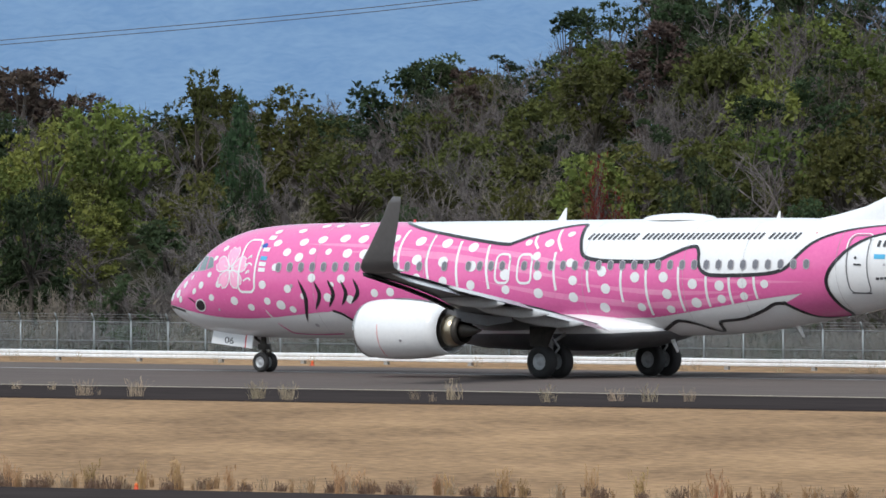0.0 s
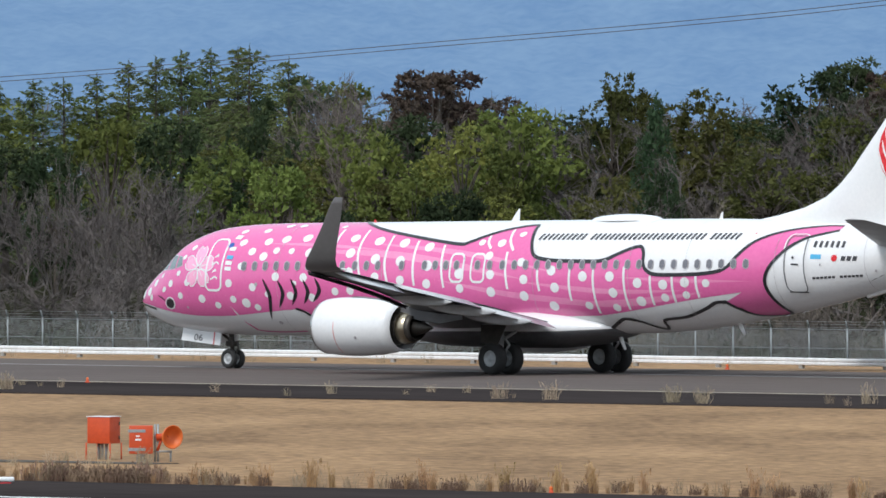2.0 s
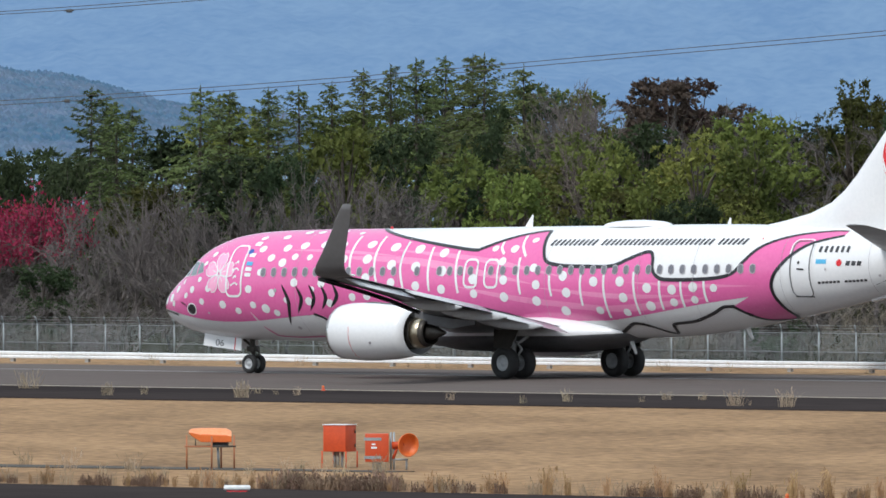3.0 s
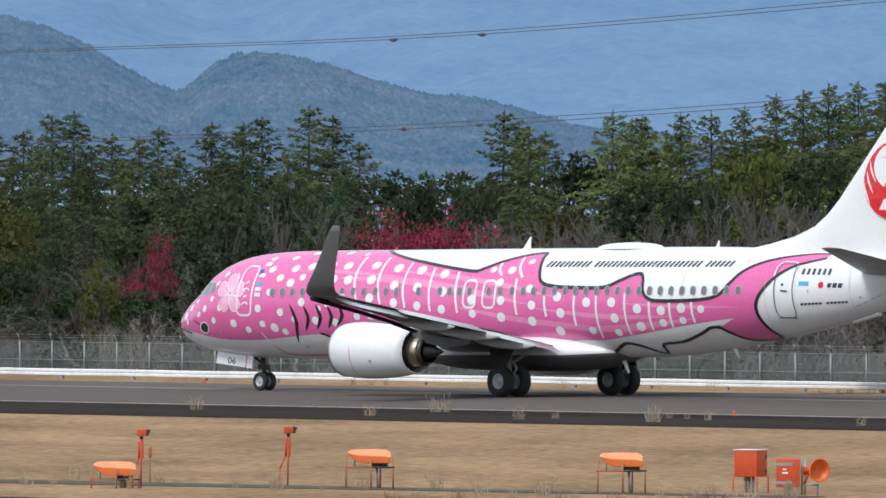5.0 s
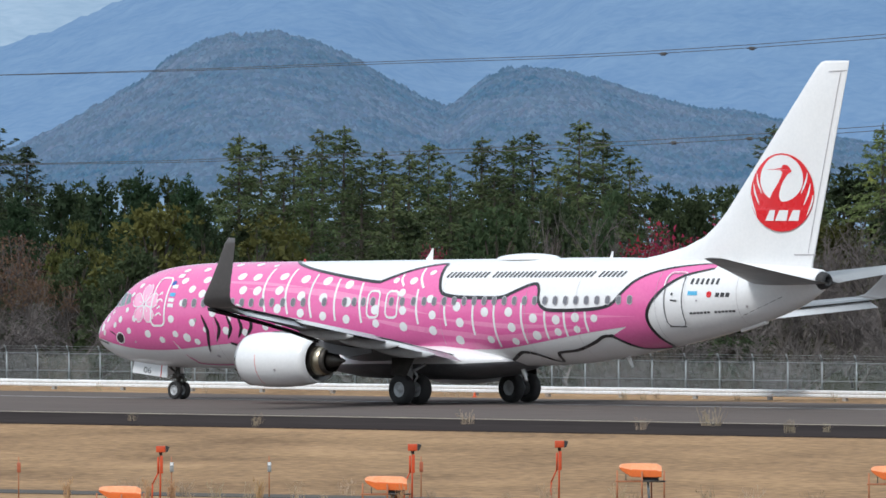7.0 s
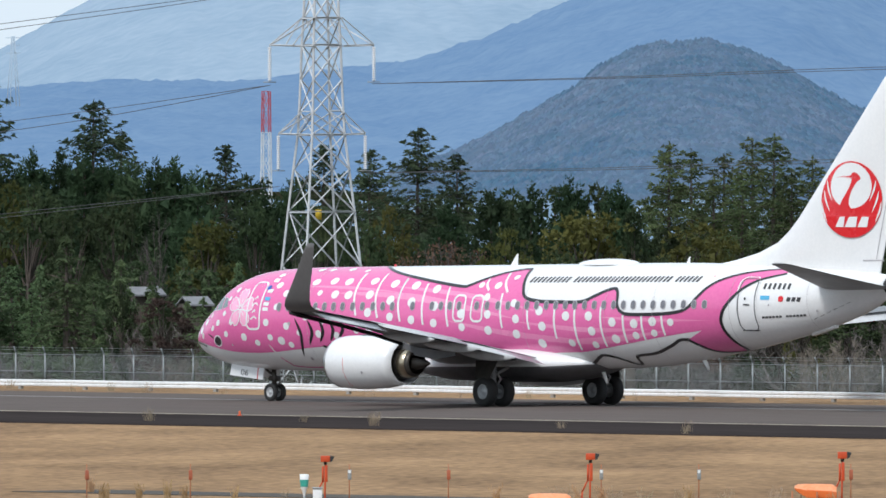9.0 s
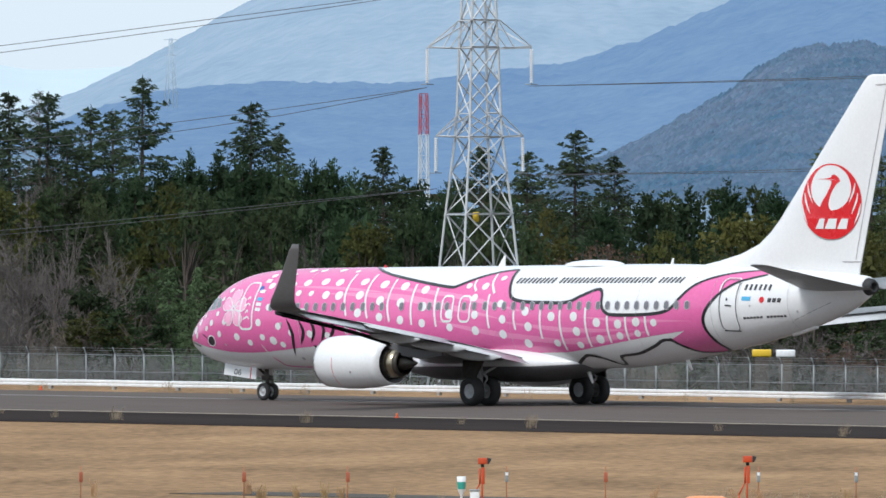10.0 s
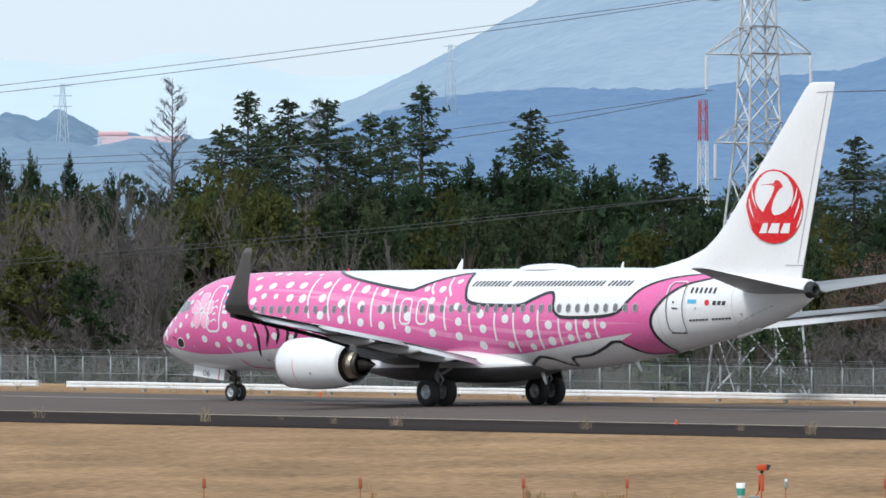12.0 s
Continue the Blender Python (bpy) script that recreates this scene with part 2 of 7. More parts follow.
def spin(bm, profile, axis="x", n=48, at=(0, 0, 0)):
    """Turn a profile of (along, radius) pairs round an axis."""
    at = Vector(at)
    rings = []
    for s, r in profile:
        ring = []
        for k in range(n):
            c, d = r * math.cos(k * math.tau / n), r * math.sin(k * math.tau / n)
            v = {"x": (s, c, d), "y": (d, s, c), "z": (c, d, s)}[axis]
            ring.append(bm.verts.new(at + Vector(v)))
        rings.append(ring)
    for a, b in zip(rings, rings[1:]):
        for k in range(n):
            bm.faces.new((a[k], a[(k + 1) % n], b[(k + 1) % n], b[k]))
    return bm, rings


def lerp_table(table, s):
    """Monotone smooth interpolation in rows (s, a, b, ...)."""
    if s <= table[0][0]:
        return table[0][1:]
    if s >= table[-1][0]:
        return table[-1][1:]
    for i in range(len(table) - 1):
        if table[i][0] <= s <= table[i + 1][0]:
            break
    out = []
    h = table[i + 1][0] - table[i][0]
    t = (s - table[i][0]) / h
    for c in range(1, len(table[0])):
        d = [(table[j + 1][c] - table[j][c]) / (table[j + 1][0] - table[j][0]) for j in range(len(table) - 1)]

        def slope(j):
            if j == 0:
                return d[0]
            if j == len(table) - 1:
                return d[-1]
            return 0 if d[j - 1] * d[j] <= 0 else 2 * d[j - 1] * d[j] / (d[j - 1] + d[j])
        m0, m1 = slope(i) * h, slope(i + 1) * h
        p0, p1 = table[i][c], table[i + 1][c]
        out.append((2 * t ** 3 - 3 * t ** 2 + 1) * p0 + (t ** 3 - 2 * t ** 2 + t) * m0 + (-2 * t ** 3 + 3 * t ** 2) * p1 + (t ** 3 - t ** 2) * m1)
    return tuple(out)


def smooth_step(a, b, x):
    t = min(max((x - a) / (b - a), 0), 1)
    return t * t * (3 - 2 * t)


# ---------------------------------------------------------------- ground, runway, taxiway
RW_NEAR, RW_MARK, RW_FAR = 383.2, 398.0, 430.5


def bearing(x, y):
    return math.degrees(math.atan2(-x, y))


def ground_z(x, y):
    """Height of the land: flat field, a ditch behind the runway, a wooded hill to the east."""
    z = -0.9 * smooth_step(446, 466, y)
    hill = lerp_table([(30, 11), (39, 10.0), (41, 7.8), (42.3, 5.0), (43.3, 4.2), (44.2, 2.2), (45.2, 1.0), (47, 1.2), (50, 1.5), (56, 2)], bearing(x, y))[0]
    if y > 478:
        z += hill * smooth_step(478, 580, y) * (1 - smooth_step(620, 860, y))
    return z


def build_ground():
    xs = sorted(set([-4600, -3500, -2600, -1900, -1500, -1200, -1050] + list(range(-950, -260, 10)) + [-240, -200, -120, 0, 200, 600, 1400, 3000, 4600]))
    ys = sorted(set([-4600, -2500, -1000, -300, 0, 150, 250, 300, 340, 370, 383, 400, 430, 440, 446] + [450, 455, 460, 466] + list(range(475, 900, 12)) + [950, 1100, 1400, 1900, 2600, 3500, 4600]))
    vs = [(x, y, ground_z(x, y) - (0.05 if y < 446 else 0.0)) for y in ys for x in xs]
    nx = len(xs)
    fs = [(j * nx + i, j * nx + i + 1, (j + 1) * nx + i + 1, (j + 1) * nx + i) for j in range(len(ys) - 1) for i in range(nx - 1)]
    bm = raw(vs, fs)
    for fc in bm.faces:
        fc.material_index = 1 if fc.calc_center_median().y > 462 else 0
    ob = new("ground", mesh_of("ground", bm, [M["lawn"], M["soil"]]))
    tagged(ob, "dry straw-coloured mown airfield lawn running to woodland", "ground", kind="structure")


def slab(name, label, category, outline, z1, material, z0=-0.3):
    bm = bmesh.new()
    top = [bm.verts.new((x, y, z1)) for x, y in outline]
    low = [bm.verts.new((x, y, z0)) for x, y in outline]
    bm.faces.new(top)
    k = len(top)
    for i in range(k):
        bm.faces.new((top[i], low[i], low[(i + 1) % k], top[(i + 1) % k]))
    bmesh.ops.recalc_face_normals(bm, faces=bm.faces)
    return tagged(new(name, mesh_of(name, bm, material, smooth=False)), label, category, kind="structure")


def strip(x0, x1, y0, y1):
    return [(x0, y0), (x1, y0), (x1, y1), (x0, y1)]


build_ground()
slab("runway", "weathered brown-grey asphalt runway", "runway", strip(-1400, 500, RW_MARK, RW_FAR), 0.0, M["asphalt"])
slab("runway_shoulder", "dark asphalt shoulder along the runway", "pavement", strip(-1400, 500, RW_NEAR, RW_MARK - 0.005), -0.002, M["shoulder"])
slab("edge_line", "worn pale yellow line along the runway edge", "line", strip(-1400, 500, RW_MARK + 0.1, RW_MARK + 0.75), 0.005, M["line"], z0=0.001)
slab("taxiway", "dark grey asphalt taxiway edge", "taxiway", strip(-700, 100, 200, 297.6), -0.01, M["shoulder"])
slab("taxiway_line", "white painted line along the taxiway", "line", strip(-700, 100, 285.0, 285.5), 0.0, M["rail"], z0=-0.008)
slab("gravel_strip", "dark cinder strip beside the airfield equipment", "path", [(-352, 307.6), (-330, 309.2), (-318, 310.6), (-306, 312.6), (-298.5, 313.6), (-298.5, 314.9), (-306, 314.6), (-318, 313.4), (-330, 312.4), (-352, 311.0)], -0.03, M["cinder"])
slab("side_stripe", "faded white stripe along the far runway side", "line", strip(-1400, 500, 421.6, 422.3), 0.005, M["white_line"], z0=0.001)


# ---------------------------------------------------------------- white rail and perimeter fence
def build_rails():
    def rail_run(x0, x1):
        ob = thing("guard_rail", "low white-painted steel guard rail beside the runway", "guard rail", group="white rails along the runway", at=pose(x0, 436.2, 0))
        L = x1 - x0
        bm = bmesh.new()
        prof = [(-0.06, 0.075), (-0.09, 0.10), (-0.09, 0.17), (-0.055, 0.205), (-0.09, 0.24), (-0.09, 0.315), (-0.05, 0.345), (0.06, 0.345), (0.06, 0.075)]
        n = max(int(L / 2), 1)
        rings = []
        for i in range(n + 1):
            w = 0.012 * math.sin(i * 1.7 + x0)
            rings.append([bm.verts.new((L * i / n, py, pz + w * 0.5)) for py, pz in prof])
        for a, b in zip(rings, rings[1:]):
            for k in range(len(prof)):
                j = (k + 1) % len(prof)
                bm.faces.new((a[k], a[j], b[j], b[k]))
        bm.faces.new(rings[0][::-1])
        bm.faces.new(rings[-1])
        bmesh.ops.recalc_face_normals(bm, faces=bm.faces)
        part("beam", bm, M["rail"], ob, smooth=False)
        foot = None
        k = 0
        x = 1.0
        while x < L:
            if foot is None:
                fb = bmesh.new()
                box(fb, -0.09, 0.09, -0.07, 0.07, -0.06, 0.085, 0.01)
                foot = mesh_of("foot", fb, M["concrete"], smooth=False)
            o = new("foot", foot)
            o.parent = ob
            o.matrix_local = pose(x, 0, 0)
            x += 4.0
    rail_run(-700, -525.6)
    step = 40
    x = -523.6
    while x < -280:
        rail_run(x, x + step - 0.02)
        x += step


def build_fence():
    y = 475.0
    zb = ground_z(-480, y)
    H = 0.94 - zb
    post = bmesh.new()
    tube(post, (0, 0, -0.1), (0, 0, H - 0.28), 0.032, n=8)
    tube(post, (0, 0, H - 0.29), (0.09, -0.22, H), 0.03, n=8)
    post_mesh = mesh_of("post", post, M["galv"])
    wires = [H - 0.26, H - 0.14, H - 0.03]
    x0, bay, per = -640.555, 1.985, 10
    mesh_m = chain_link()
    k = 0
    x = x0
    while x < -360:
        ob = thing("chain_link_fence", "grey galvanised chain-link fence with barbed wire on angled posts", "fence", group="perimeter fence panels", at=pose(x, y, zb))
        for i in range(per):
            o = new("post", post_mesh)
            o.parent = ob
            o.matrix_local = pose(i * bay, 0, 0, 0, 0, random.uniform(-6, 6))
        L = per * bay
        bm = raw([(0, 0.04, 0.02), (L, 0.04, 0.02), (L, 0.04, H - 0.33), (0, 0.04, H - 0.33)], [(0, 1, 2, 3)])
        part("wire_mesh", bm, mesh_m, ob, "grey chain-link mesh", smooth=False)
        for zz in (0.06, (H - 0.33) / 2, H - 0.33):
            bm = bmesh.new()
            tube(bm, (0, 0, zz), (L, 0, zz), 0.014, n=5)
            part("rail", bm, M["galv"], ob)
        for q, zz in enumerate(wires):
            bm = bmesh.new()
            off = -0.22 * (zz - (H - 0.29)) / 0.29
            tube(bm, (0, off, zz), (L, off, zz), 0.007, n=4)
            part("barbed_wire", bm, M["galv"], ob)
        x += L


def chain_link():
    """Thin crossing wires, clear between them."""
    m = bpy.data.materials.new("chain_link")
    m.use_nodes = True
    n, l = m.node_tree.nodes, m.node_tree.links
    bs = n["Principled BSDF"]
    bs.inputs["Base Color"].default_value = (0.34, 0.37, 0.37, 1)
    bs.inputs["Roughness"].default_value = 0.5
    tc = n.new("ShaderNodeTexCoord")
    sx = n.new("ShaderNodeSeparateXYZ")
    l.new(tc.outputs["Object"], sx.inputs[0])
    facs = []
    for sign in (1, -1):
        a = n.new("ShaderNodeMath")
        a.operation = "MULTIPLY_ADD"
        a.inputs[1].default_value = sign
        l.new(sx.outputs["X"], a.inputs[0])
        l.new(sx.outputs["Z"], a.inputs[2])
        b = n.new("ShaderNodeMath")
        b.operation = "PINGPONG"
        b.inputs[1].default_value = 0.04
        l.new(a.outputs[0], b.inputs[0])
        c = n.new("ShaderNodeMath")
        c.operation = "LESS_THAN"
        c.inputs[1].default_value = 0.0042
        l.new(b.outputs[0], c.inputs[0])
        facs.append(c.outputs[0])
    mxm = n.new("ShaderNodeMath")
    mxm.operation = "MAXIMUM"
    l.new(facs[0], mxm.inputs[0])
    l.new(facs[1], mxm.inputs[1])
    tr = n.new("ShaderNodeBsdfTransparent")
    ms = n.new("ShaderNodeMixShader")
    l.new(mxm.outputs[0], ms.inputs[0])
    l.new(tr.outputs[0], ms.inputs[1])
    l.new(bs.outputs[0], ms.inputs[2])
    l.new(ms.outputs[0], n["Material Output"].inputs["Surface"])
    return m


build_rails()
build_fence()
# ---------------------------------------------------------------- airliner: x runs aft from the nose, -y is its left side
RUNWAY_AXIS = 420.934
AIRCRAFT = thing("airliner", "twin-engined airliner in pink and white whale-shark livery", "aircraft", at=pose(TRACK[0][4], RUNWAY_AXIS, 0))
WHEELS = []
# aft of nose, top, bottom, half width
BODY = [(-0.33, 2.40, 2.30, 0.02), (-0.25, 2.56, 2.18, 0.19), (-0.08, 2.79, 2.01, 0.37), (0.24, 3.07, 1.83, 0.61), (0.73, 3.42, 1.65, 0.90),
        (1.35, 3.80, 1.48, 1.2), (2.1, 4.42, 1.35, 1.43), (2.8, 4.74, 1.28, 1.6), (3.8, 5.0, 1.22, 1.77), (5, 5.13, 1.2, 1.86),
        (6.5, 5.2, 1.2, 1.88), (12, 5.29, 1.26, 1.88), (24, 5.46, 1.46, 1.88), (26, 5.49, 1.56, 1.86), (28, 5.50, 1.78, 1.80),
        (30.5, 5.46, 2.17, 1.62), (33, 5.38, 2.62, 1.30), (35.5, 5.28, 3.2, 0.92), (37.5, 5.18, 3.86, 0.55), (38.3, 5.1, 4.3, 0.32)]


def section(s):
    top, low, w = lerp_table(BODY, s)
    return (top + low) / 2, (top - low) / 2, w


def on_skin(s, phi, off=0.0, side=-1):
    c, h, w = section(max(s, -0.33))
    y, z = w * math.cos(phi), c + h * math.sin(phi)
    ny, nz = math.cos(phi) / max(w, 0.05), math.sin(phi) / max(h, 0.05)
    k = off / math.hypot(ny, nz)
    return (s, side * (y + ny * k), z + nz * k)


def phi_of(s, z):
    c, h, w = section(max(s, -0.33))
    return math.asin(min(max((z - c) / h, -1), 1))


def curve(points, n=6, closed=False):
    """A smooth line through points of (s, z)."""
    p = [Vector(q) for q in points]
    out = []
    k = len(p)
    for i in range(k if closed else k - 1):
        a, b, c, d = p[(i - 1) % k if closed else max(i - 1, 0)], p[i], p[(i + 1) % k], p[(i + 2) % k if closed else min(i + 2, k - 1)]
        for j in range(n):
            t = j / n
            out.append(0.5 * ((2 * b) + (c - a) * t + (2 * a - 5 * b + 4 * c - d) * t * t + (3 * b - a - 3 * c + d) * t ** 3))
    if not closed:
        out.append(p[-1])
    return out


def paint_fill(outline, off, side=-1, rows=0.014):
    """Fill an outline of (s, phi) on the hull."""
    bm = bmesh.new()
    pts = [(q[0], q[1]) for q in outline]
    lo, hi = min(q[1] for q in pts), max(q[1] for q in pts)
    n = max(int((hi - lo) / rows), 6)

    def cuts(v):
        xs = []
        for (x0, y0), (x1, y1) in zip(pts, pts[1:] + pts[:1]):
            if (y0 <= v) != (y1 <= v):
                xs.append(x0 + (v - y0) / (y1 - y0) * (x1 - x0))
        xs.sort()
        return list(zip(xs[::2], xs[1::2]))
    e = (hi - lo) * 1e-4
    for i in range(n):
        va, vb = lo + (hi - lo) * i / n, lo + (hi - lo) * (i + 1) / n
        ca, cb = cuts(va + e), cuts(vb - e)
        if len(ca) != len(cb):
            ca = cb = cuts((va + vb) / 2)
        for (a0, a1), (b0, b1) in zip(ca, cb):
            s = 0.0
            length = max(a1 - a0, b1 - b0)
            k = max(int(length / 0.35), 1)
            if min(a0, b0) < 4:
                k = max(int(length / 0.12), 1)
            va_row = [bm.verts.new(on_skin(a0 + (a1 - a0) * j / k, va, off, side)) for j in range(k + 1)]
            vb_row = [bm.verts.new(on_skin(b0 + (b1 - b0) * j / k, vb, off, side)) for j in range(k + 1)]
            for j in range(k):
                q = (va_row[j], va_row[j + 1], vb_row[j + 1], vb_row[j])
                bm.faces.new(q if side < 0 else q[::-1])
    bmesh.ops.remove_doubles(bm, verts=bm.verts, dist=0.0015)
    return bm


def paint_line(path, width, off, side=-1, taper=False):
    """A band painted along a path of (s, z)."""
    bm = bmesh.new()
    dense = [Vector((path[0][0], path[0][1]))]
    for a, b in zip(path, path[1:]):
        a, b = Vector((a[0], a[1])), Vector((b[0], b[1]))
        k = max(int((b - a).length / 0.1), 1)
        dense += [a + (b - a) * j / k for j in range(1, k + 1)]
    q = [Vector((v[0], phi_of(v[0], v[1]) * 1.95)) for v in dense]
    rows = []
    for i, v in enumerate(q):
        d = (q[min(i + 1, len(q) - 1)] - q[max(i - 1, 0)])
        d = d.normalized() if d.length > 1e-6 else Vector((1, 0))
        nrm = Vector((-d.y, d.x))
        w = width / 2
        if taper:
            w *= max(math.sin(math.pi * (i + 0.15) / (len(q) - 0.7)), 0.05)
        rows.append([bm.verts.new(on_skin(v.x + nrm.x * w * k, min((v.y + nrm.y * w * k) / 1.95, math.pi / 2), off, side)) for k in (-1, 0, 1)])
    for a, b in zip(rows, rows[1:]):
        for k in (0, 1):
            f4 = (a[k], b[k], b[k + 1], a[k + 1])
            bm.faces.new(f4 if side < 0 else f4[::-1])
    return bm


def paint_disc(s, z, r, off, n=20, rx=None, side=-1):
    phi = phi_of(s, z)
    c, h, w = section(s)
    bm = bmesh.new()
    mid = bm.verts.new(on_skin(s, phi, off, side))
    prev = None
    for frac in (0.5, 1.0):
        ring = []
        for k in range(n):
            a = k * math.tau / n
            ring.append(bm.verts.new(on_skin(max(s + (rx or r) * frac * math.cos(a), -0.32), min(phi + r * frac * math.sin(a) / h, math.pi / 2), off, side)))
        for k in range(n):
            j = (k + 1) % n
            fc = (mid, ring[k], ring[j]) if prev is None else (prev[k], ring[k], ring[j], prev[j])
            bm.faces.new(fc)
        prev = ring
    return bm


def rounded(s0, s1, z0, z1, r, n=5):
    """Outline of a rounded window or door, in (s, z)."""
    out = []
    for cx, cz, a0 in ((s1 - r, z1 - r, 0), (s0 + r, z1 - r, 90), (s0 + r, z0 + r, 180), (s1 - r, z0 + r, 270)):
        for k in range(n + 1):
            a = radians(a0 + 90 * k / n)
            out.append((cx + r * math.cos(a), cz + r * math.sin(a)))
    return out


def flat(points):
    return [(s, phi_of(s, z)) for s, z in points]


def build_hull():
    ss = [-0.33, -0.315, -0.3, -0.27, -0.23, -0.18, -0.12, -0.05, 0.03, 0.12, 0.24, 0.4, 0.55, 0.7, 0.85, 1.0, 1.18, 1.35, 1.55, 1.75, 1.95, 2.15, 2.4, 2.65, 2.9, 3.2, 3.5, 3.8, 4.2, 4.6, 5, 5.5, 6, 6.5]
    ss += [7 + 0.5 * k for k in range(63)] + [38.3]
    bm = bmesh.new()
    n = 96
    rings = []
    for s in ss:
        rings.append([bm.verts.new(on_skin(s, k * math.tau / n)) for k in range(n)])
    for a, b in zip(rings, rings[1:]):
        for k in range(n):
            bm.faces.new((a[k], a[(k + 1) % n], b[(k + 1) % n], b[k]))
    bm.faces.new(rings[0][::-1])
    bm.faces.new(rings[-1])
    bmesh.ops.recalc_face_normals(bm, faces=bm.faces)
    return part("fuselage", bm, M["white"], AIRCRAFT, "glossy white fuselage with pink livery paint")


# livery edges in (s, z); the pink wraps over the crown ahead of s = 10.8
CREST = [(10.85, 5.27), (12.2, 5.03), (13.46, 4.86), (15.07, 4.67), (16.45, 4.54), (16.85, 4.61), (17.6, 4.87), (18.5, 5.1), (19.45, 5.22),
         (19.62, 5.05), (19.87, 4.56), (20.18, 4.16), (20.9, 4.02), (22.0, 3.99), (23.35, 4.01), (24.12, 4.26), (24.66, 4.45), (25.08, 4.51),
         (25.29, 4.3), (25.37, 3.93), (25.59, 3.67), (26.13, 3.55), (28.06, 3.6), (29.05, 3.78), (29.54, 4.2), (30.07, 4.66), (30.73, 4.95), (31.62, 5.15), (32.79, 5.27), (33.5, 5.27)]
TAIL = [(33.5, 5.12), (32.45, 4.89), (31.91, 4.65), (31.48, 4.34), (31.01, 3.87), (30.78, 3.45), (30.77, 3.08), (30.9, 2.66), (31.0, 2.36),
        (30.85, 2.24), (30.39, 2.17), (29.78, 2.17), (29.36, 2.33), (28.86, 2.62)]
BELLY = [(29.69, 2.97), (27.84, 2.74), (26.29, 2.52), (24.67, 2.29), (22.99, 2.09), (21.42, 2.05), (18, 2.0), (13, 1.95), (9.6, 1.9),
         (9.09, 2.1), (8.52, 2.17), (6.87, 2.04), (5.2, 1.91), (3.52, 1.9), (2.12, 2.03), (0.96, 2.22), (0.2, 2.3), (-0.31, 2.34)]
KEEL = [(28.86, 2.62), (28.43, 2.6), (27.87, 2.38), (26.9, 2.1), (25.98, 2.0), (25.75, 1.93), (25.62, 1.7), (25.35, 1.66), (24.69, 1.9), (24.11, 1.99), (23.8, 1.93), (23.25, 1.72), (22.4, 1.45)]


def build_livery(hull):
    for side in (-1, 1):
        outline = flat(curve(CREST)) + flat(curve(TAIL)) + flat(curve(BELLY))
        outline += [(-0.31, phi_of(-0.31, 2.37)), (-0.31, math.pi / 2 - 0.001), (2, math.pi / 2 - 0.001), (10.7, math.pi / 2 - 0.001)]
        part("pink_livery", paint_fill(outline, 0.006, side), M["pink"], hull, "bright pink paint")
        part("livery_outline", paint_line(curve(CREST, 10), 0.13, 0.022, side), M["black"], hull, "black painted outline")
        part("livery_outline", paint_line(curve(TAIL + KEEL, 10), 0.14, 0.022, side), M["black"], hull, "black painted outline")
        part("mouth_line", paint_line(curve([(-0.32, 2.33), (0.1, 2.28), (0.65, 2.2), (1.2, 2.12)], 8), 0.15, 0.02, side, taper=False), M["black"], hull, "black painted mouth")
        part("mouth_tip", paint_line(curve([(-0.3, 2.31), (-0.05, 2.26), (0.3, 2.22)], 6), 0.26, 0.023, side, taper=False), M["black"], hull, "black painted mouth tip")
    # pale streaks that sweep aft through the pink
    for a, b, c, w in (((9.0, 4.25), (14.0, 4.1), (20.0, 3.3), 0.2), ((12.0, 4.55), (17.0, 4.2), (21.5, 3.55), 0.14), ((15.5, 3.3), (19.5, 2.75), (24.5, 2.45), 0.16),
                       ((19.5, 3.25), (23.5, 2.95), (27.2, 3.0), 0.13), ((21.0, 2.5), (24.5, 2.55), (28.0, 2.95), 0.2), ((24.0, 3.45), (27.0, 3.35), (30.2, 3.35), 0.1), ((7.0, 4.5), (10.0, 4.45), (13.0, 4.3), 0.1)):
        part("pale_streak", paint_line(curve([a, b, c], 12), w * 1.4, 0.009, taper=True), M["pale_pink"], hull, "pale pink painted streak")
    nose = [(0.75, 2.72, .13), (1.24, 3.04, .11), (1.92, 2.82, .09), (0.12, 2.6, .13), (0.95, 2.52, .10), (2.34, 3.04, .11), (2.9, 2.61, .11), (2.8, 3.41, .09), (3.34, 3.09, .12), (1.7, 3.3, .07),
            (4.09, 2.51, .14), (4.85, 2.29, .12), (5.68, 2.51, .12), (6.28, 2.38, .16), (6.78, 2.23, .12), (2.95, 3.98, .09), (3.31, 4.32, .11)]
    front = [(5.54, 3.08, .13), (6.71, 2.95, .13), (7.41, 2.7, .11), (7.84, 3.33, .14), (9.2, 3.31, .14), (8.52, 2.66, .14), (9.55, 2.6, .14), (8.75, 3.1, .09), (10.71, 2.83, .13), (11.44, 2.87, .14),
             (6.1, 3.69, .12), (5.86, 4.52, .14), (6.48, 4.21, .14), (7.08, 4.56, .15), (7.11, 4.04, .15), (7.66, 4.25, .12), (6.62, 4.94, .13), (7.44, 5.11, .14), (7.89, 4.65, .16), (8.09, 5.12, .13), (5.5, 4.9, .12)]
    over_wing = [(8.41, 4.24, .11), (8.9, 4.7, .17), (9.77, 4.68, .17), (11.23, 4.71, .17), (12.49, 4.62, .18), (13.75, 4.56, .18), (15.03, 4.43, .17), (9.31, 4.19, .16), (10.1, 4.17, .17),
                 (11.31, 4.19, .17), (12.59, 3.99, .17), (13.81, 3.93, .17), (15.15, 3.78, .17), (11.39, 3.51, .16), (12.66, 3.35, .15), (13.88, 3.25, .15), (15.14, 3.14, .15), (16.72, 2.99, .14), (16.7, 3.51, .17),
                 (9.2, 5.14, .14), (10.2, 5.1, .1)]
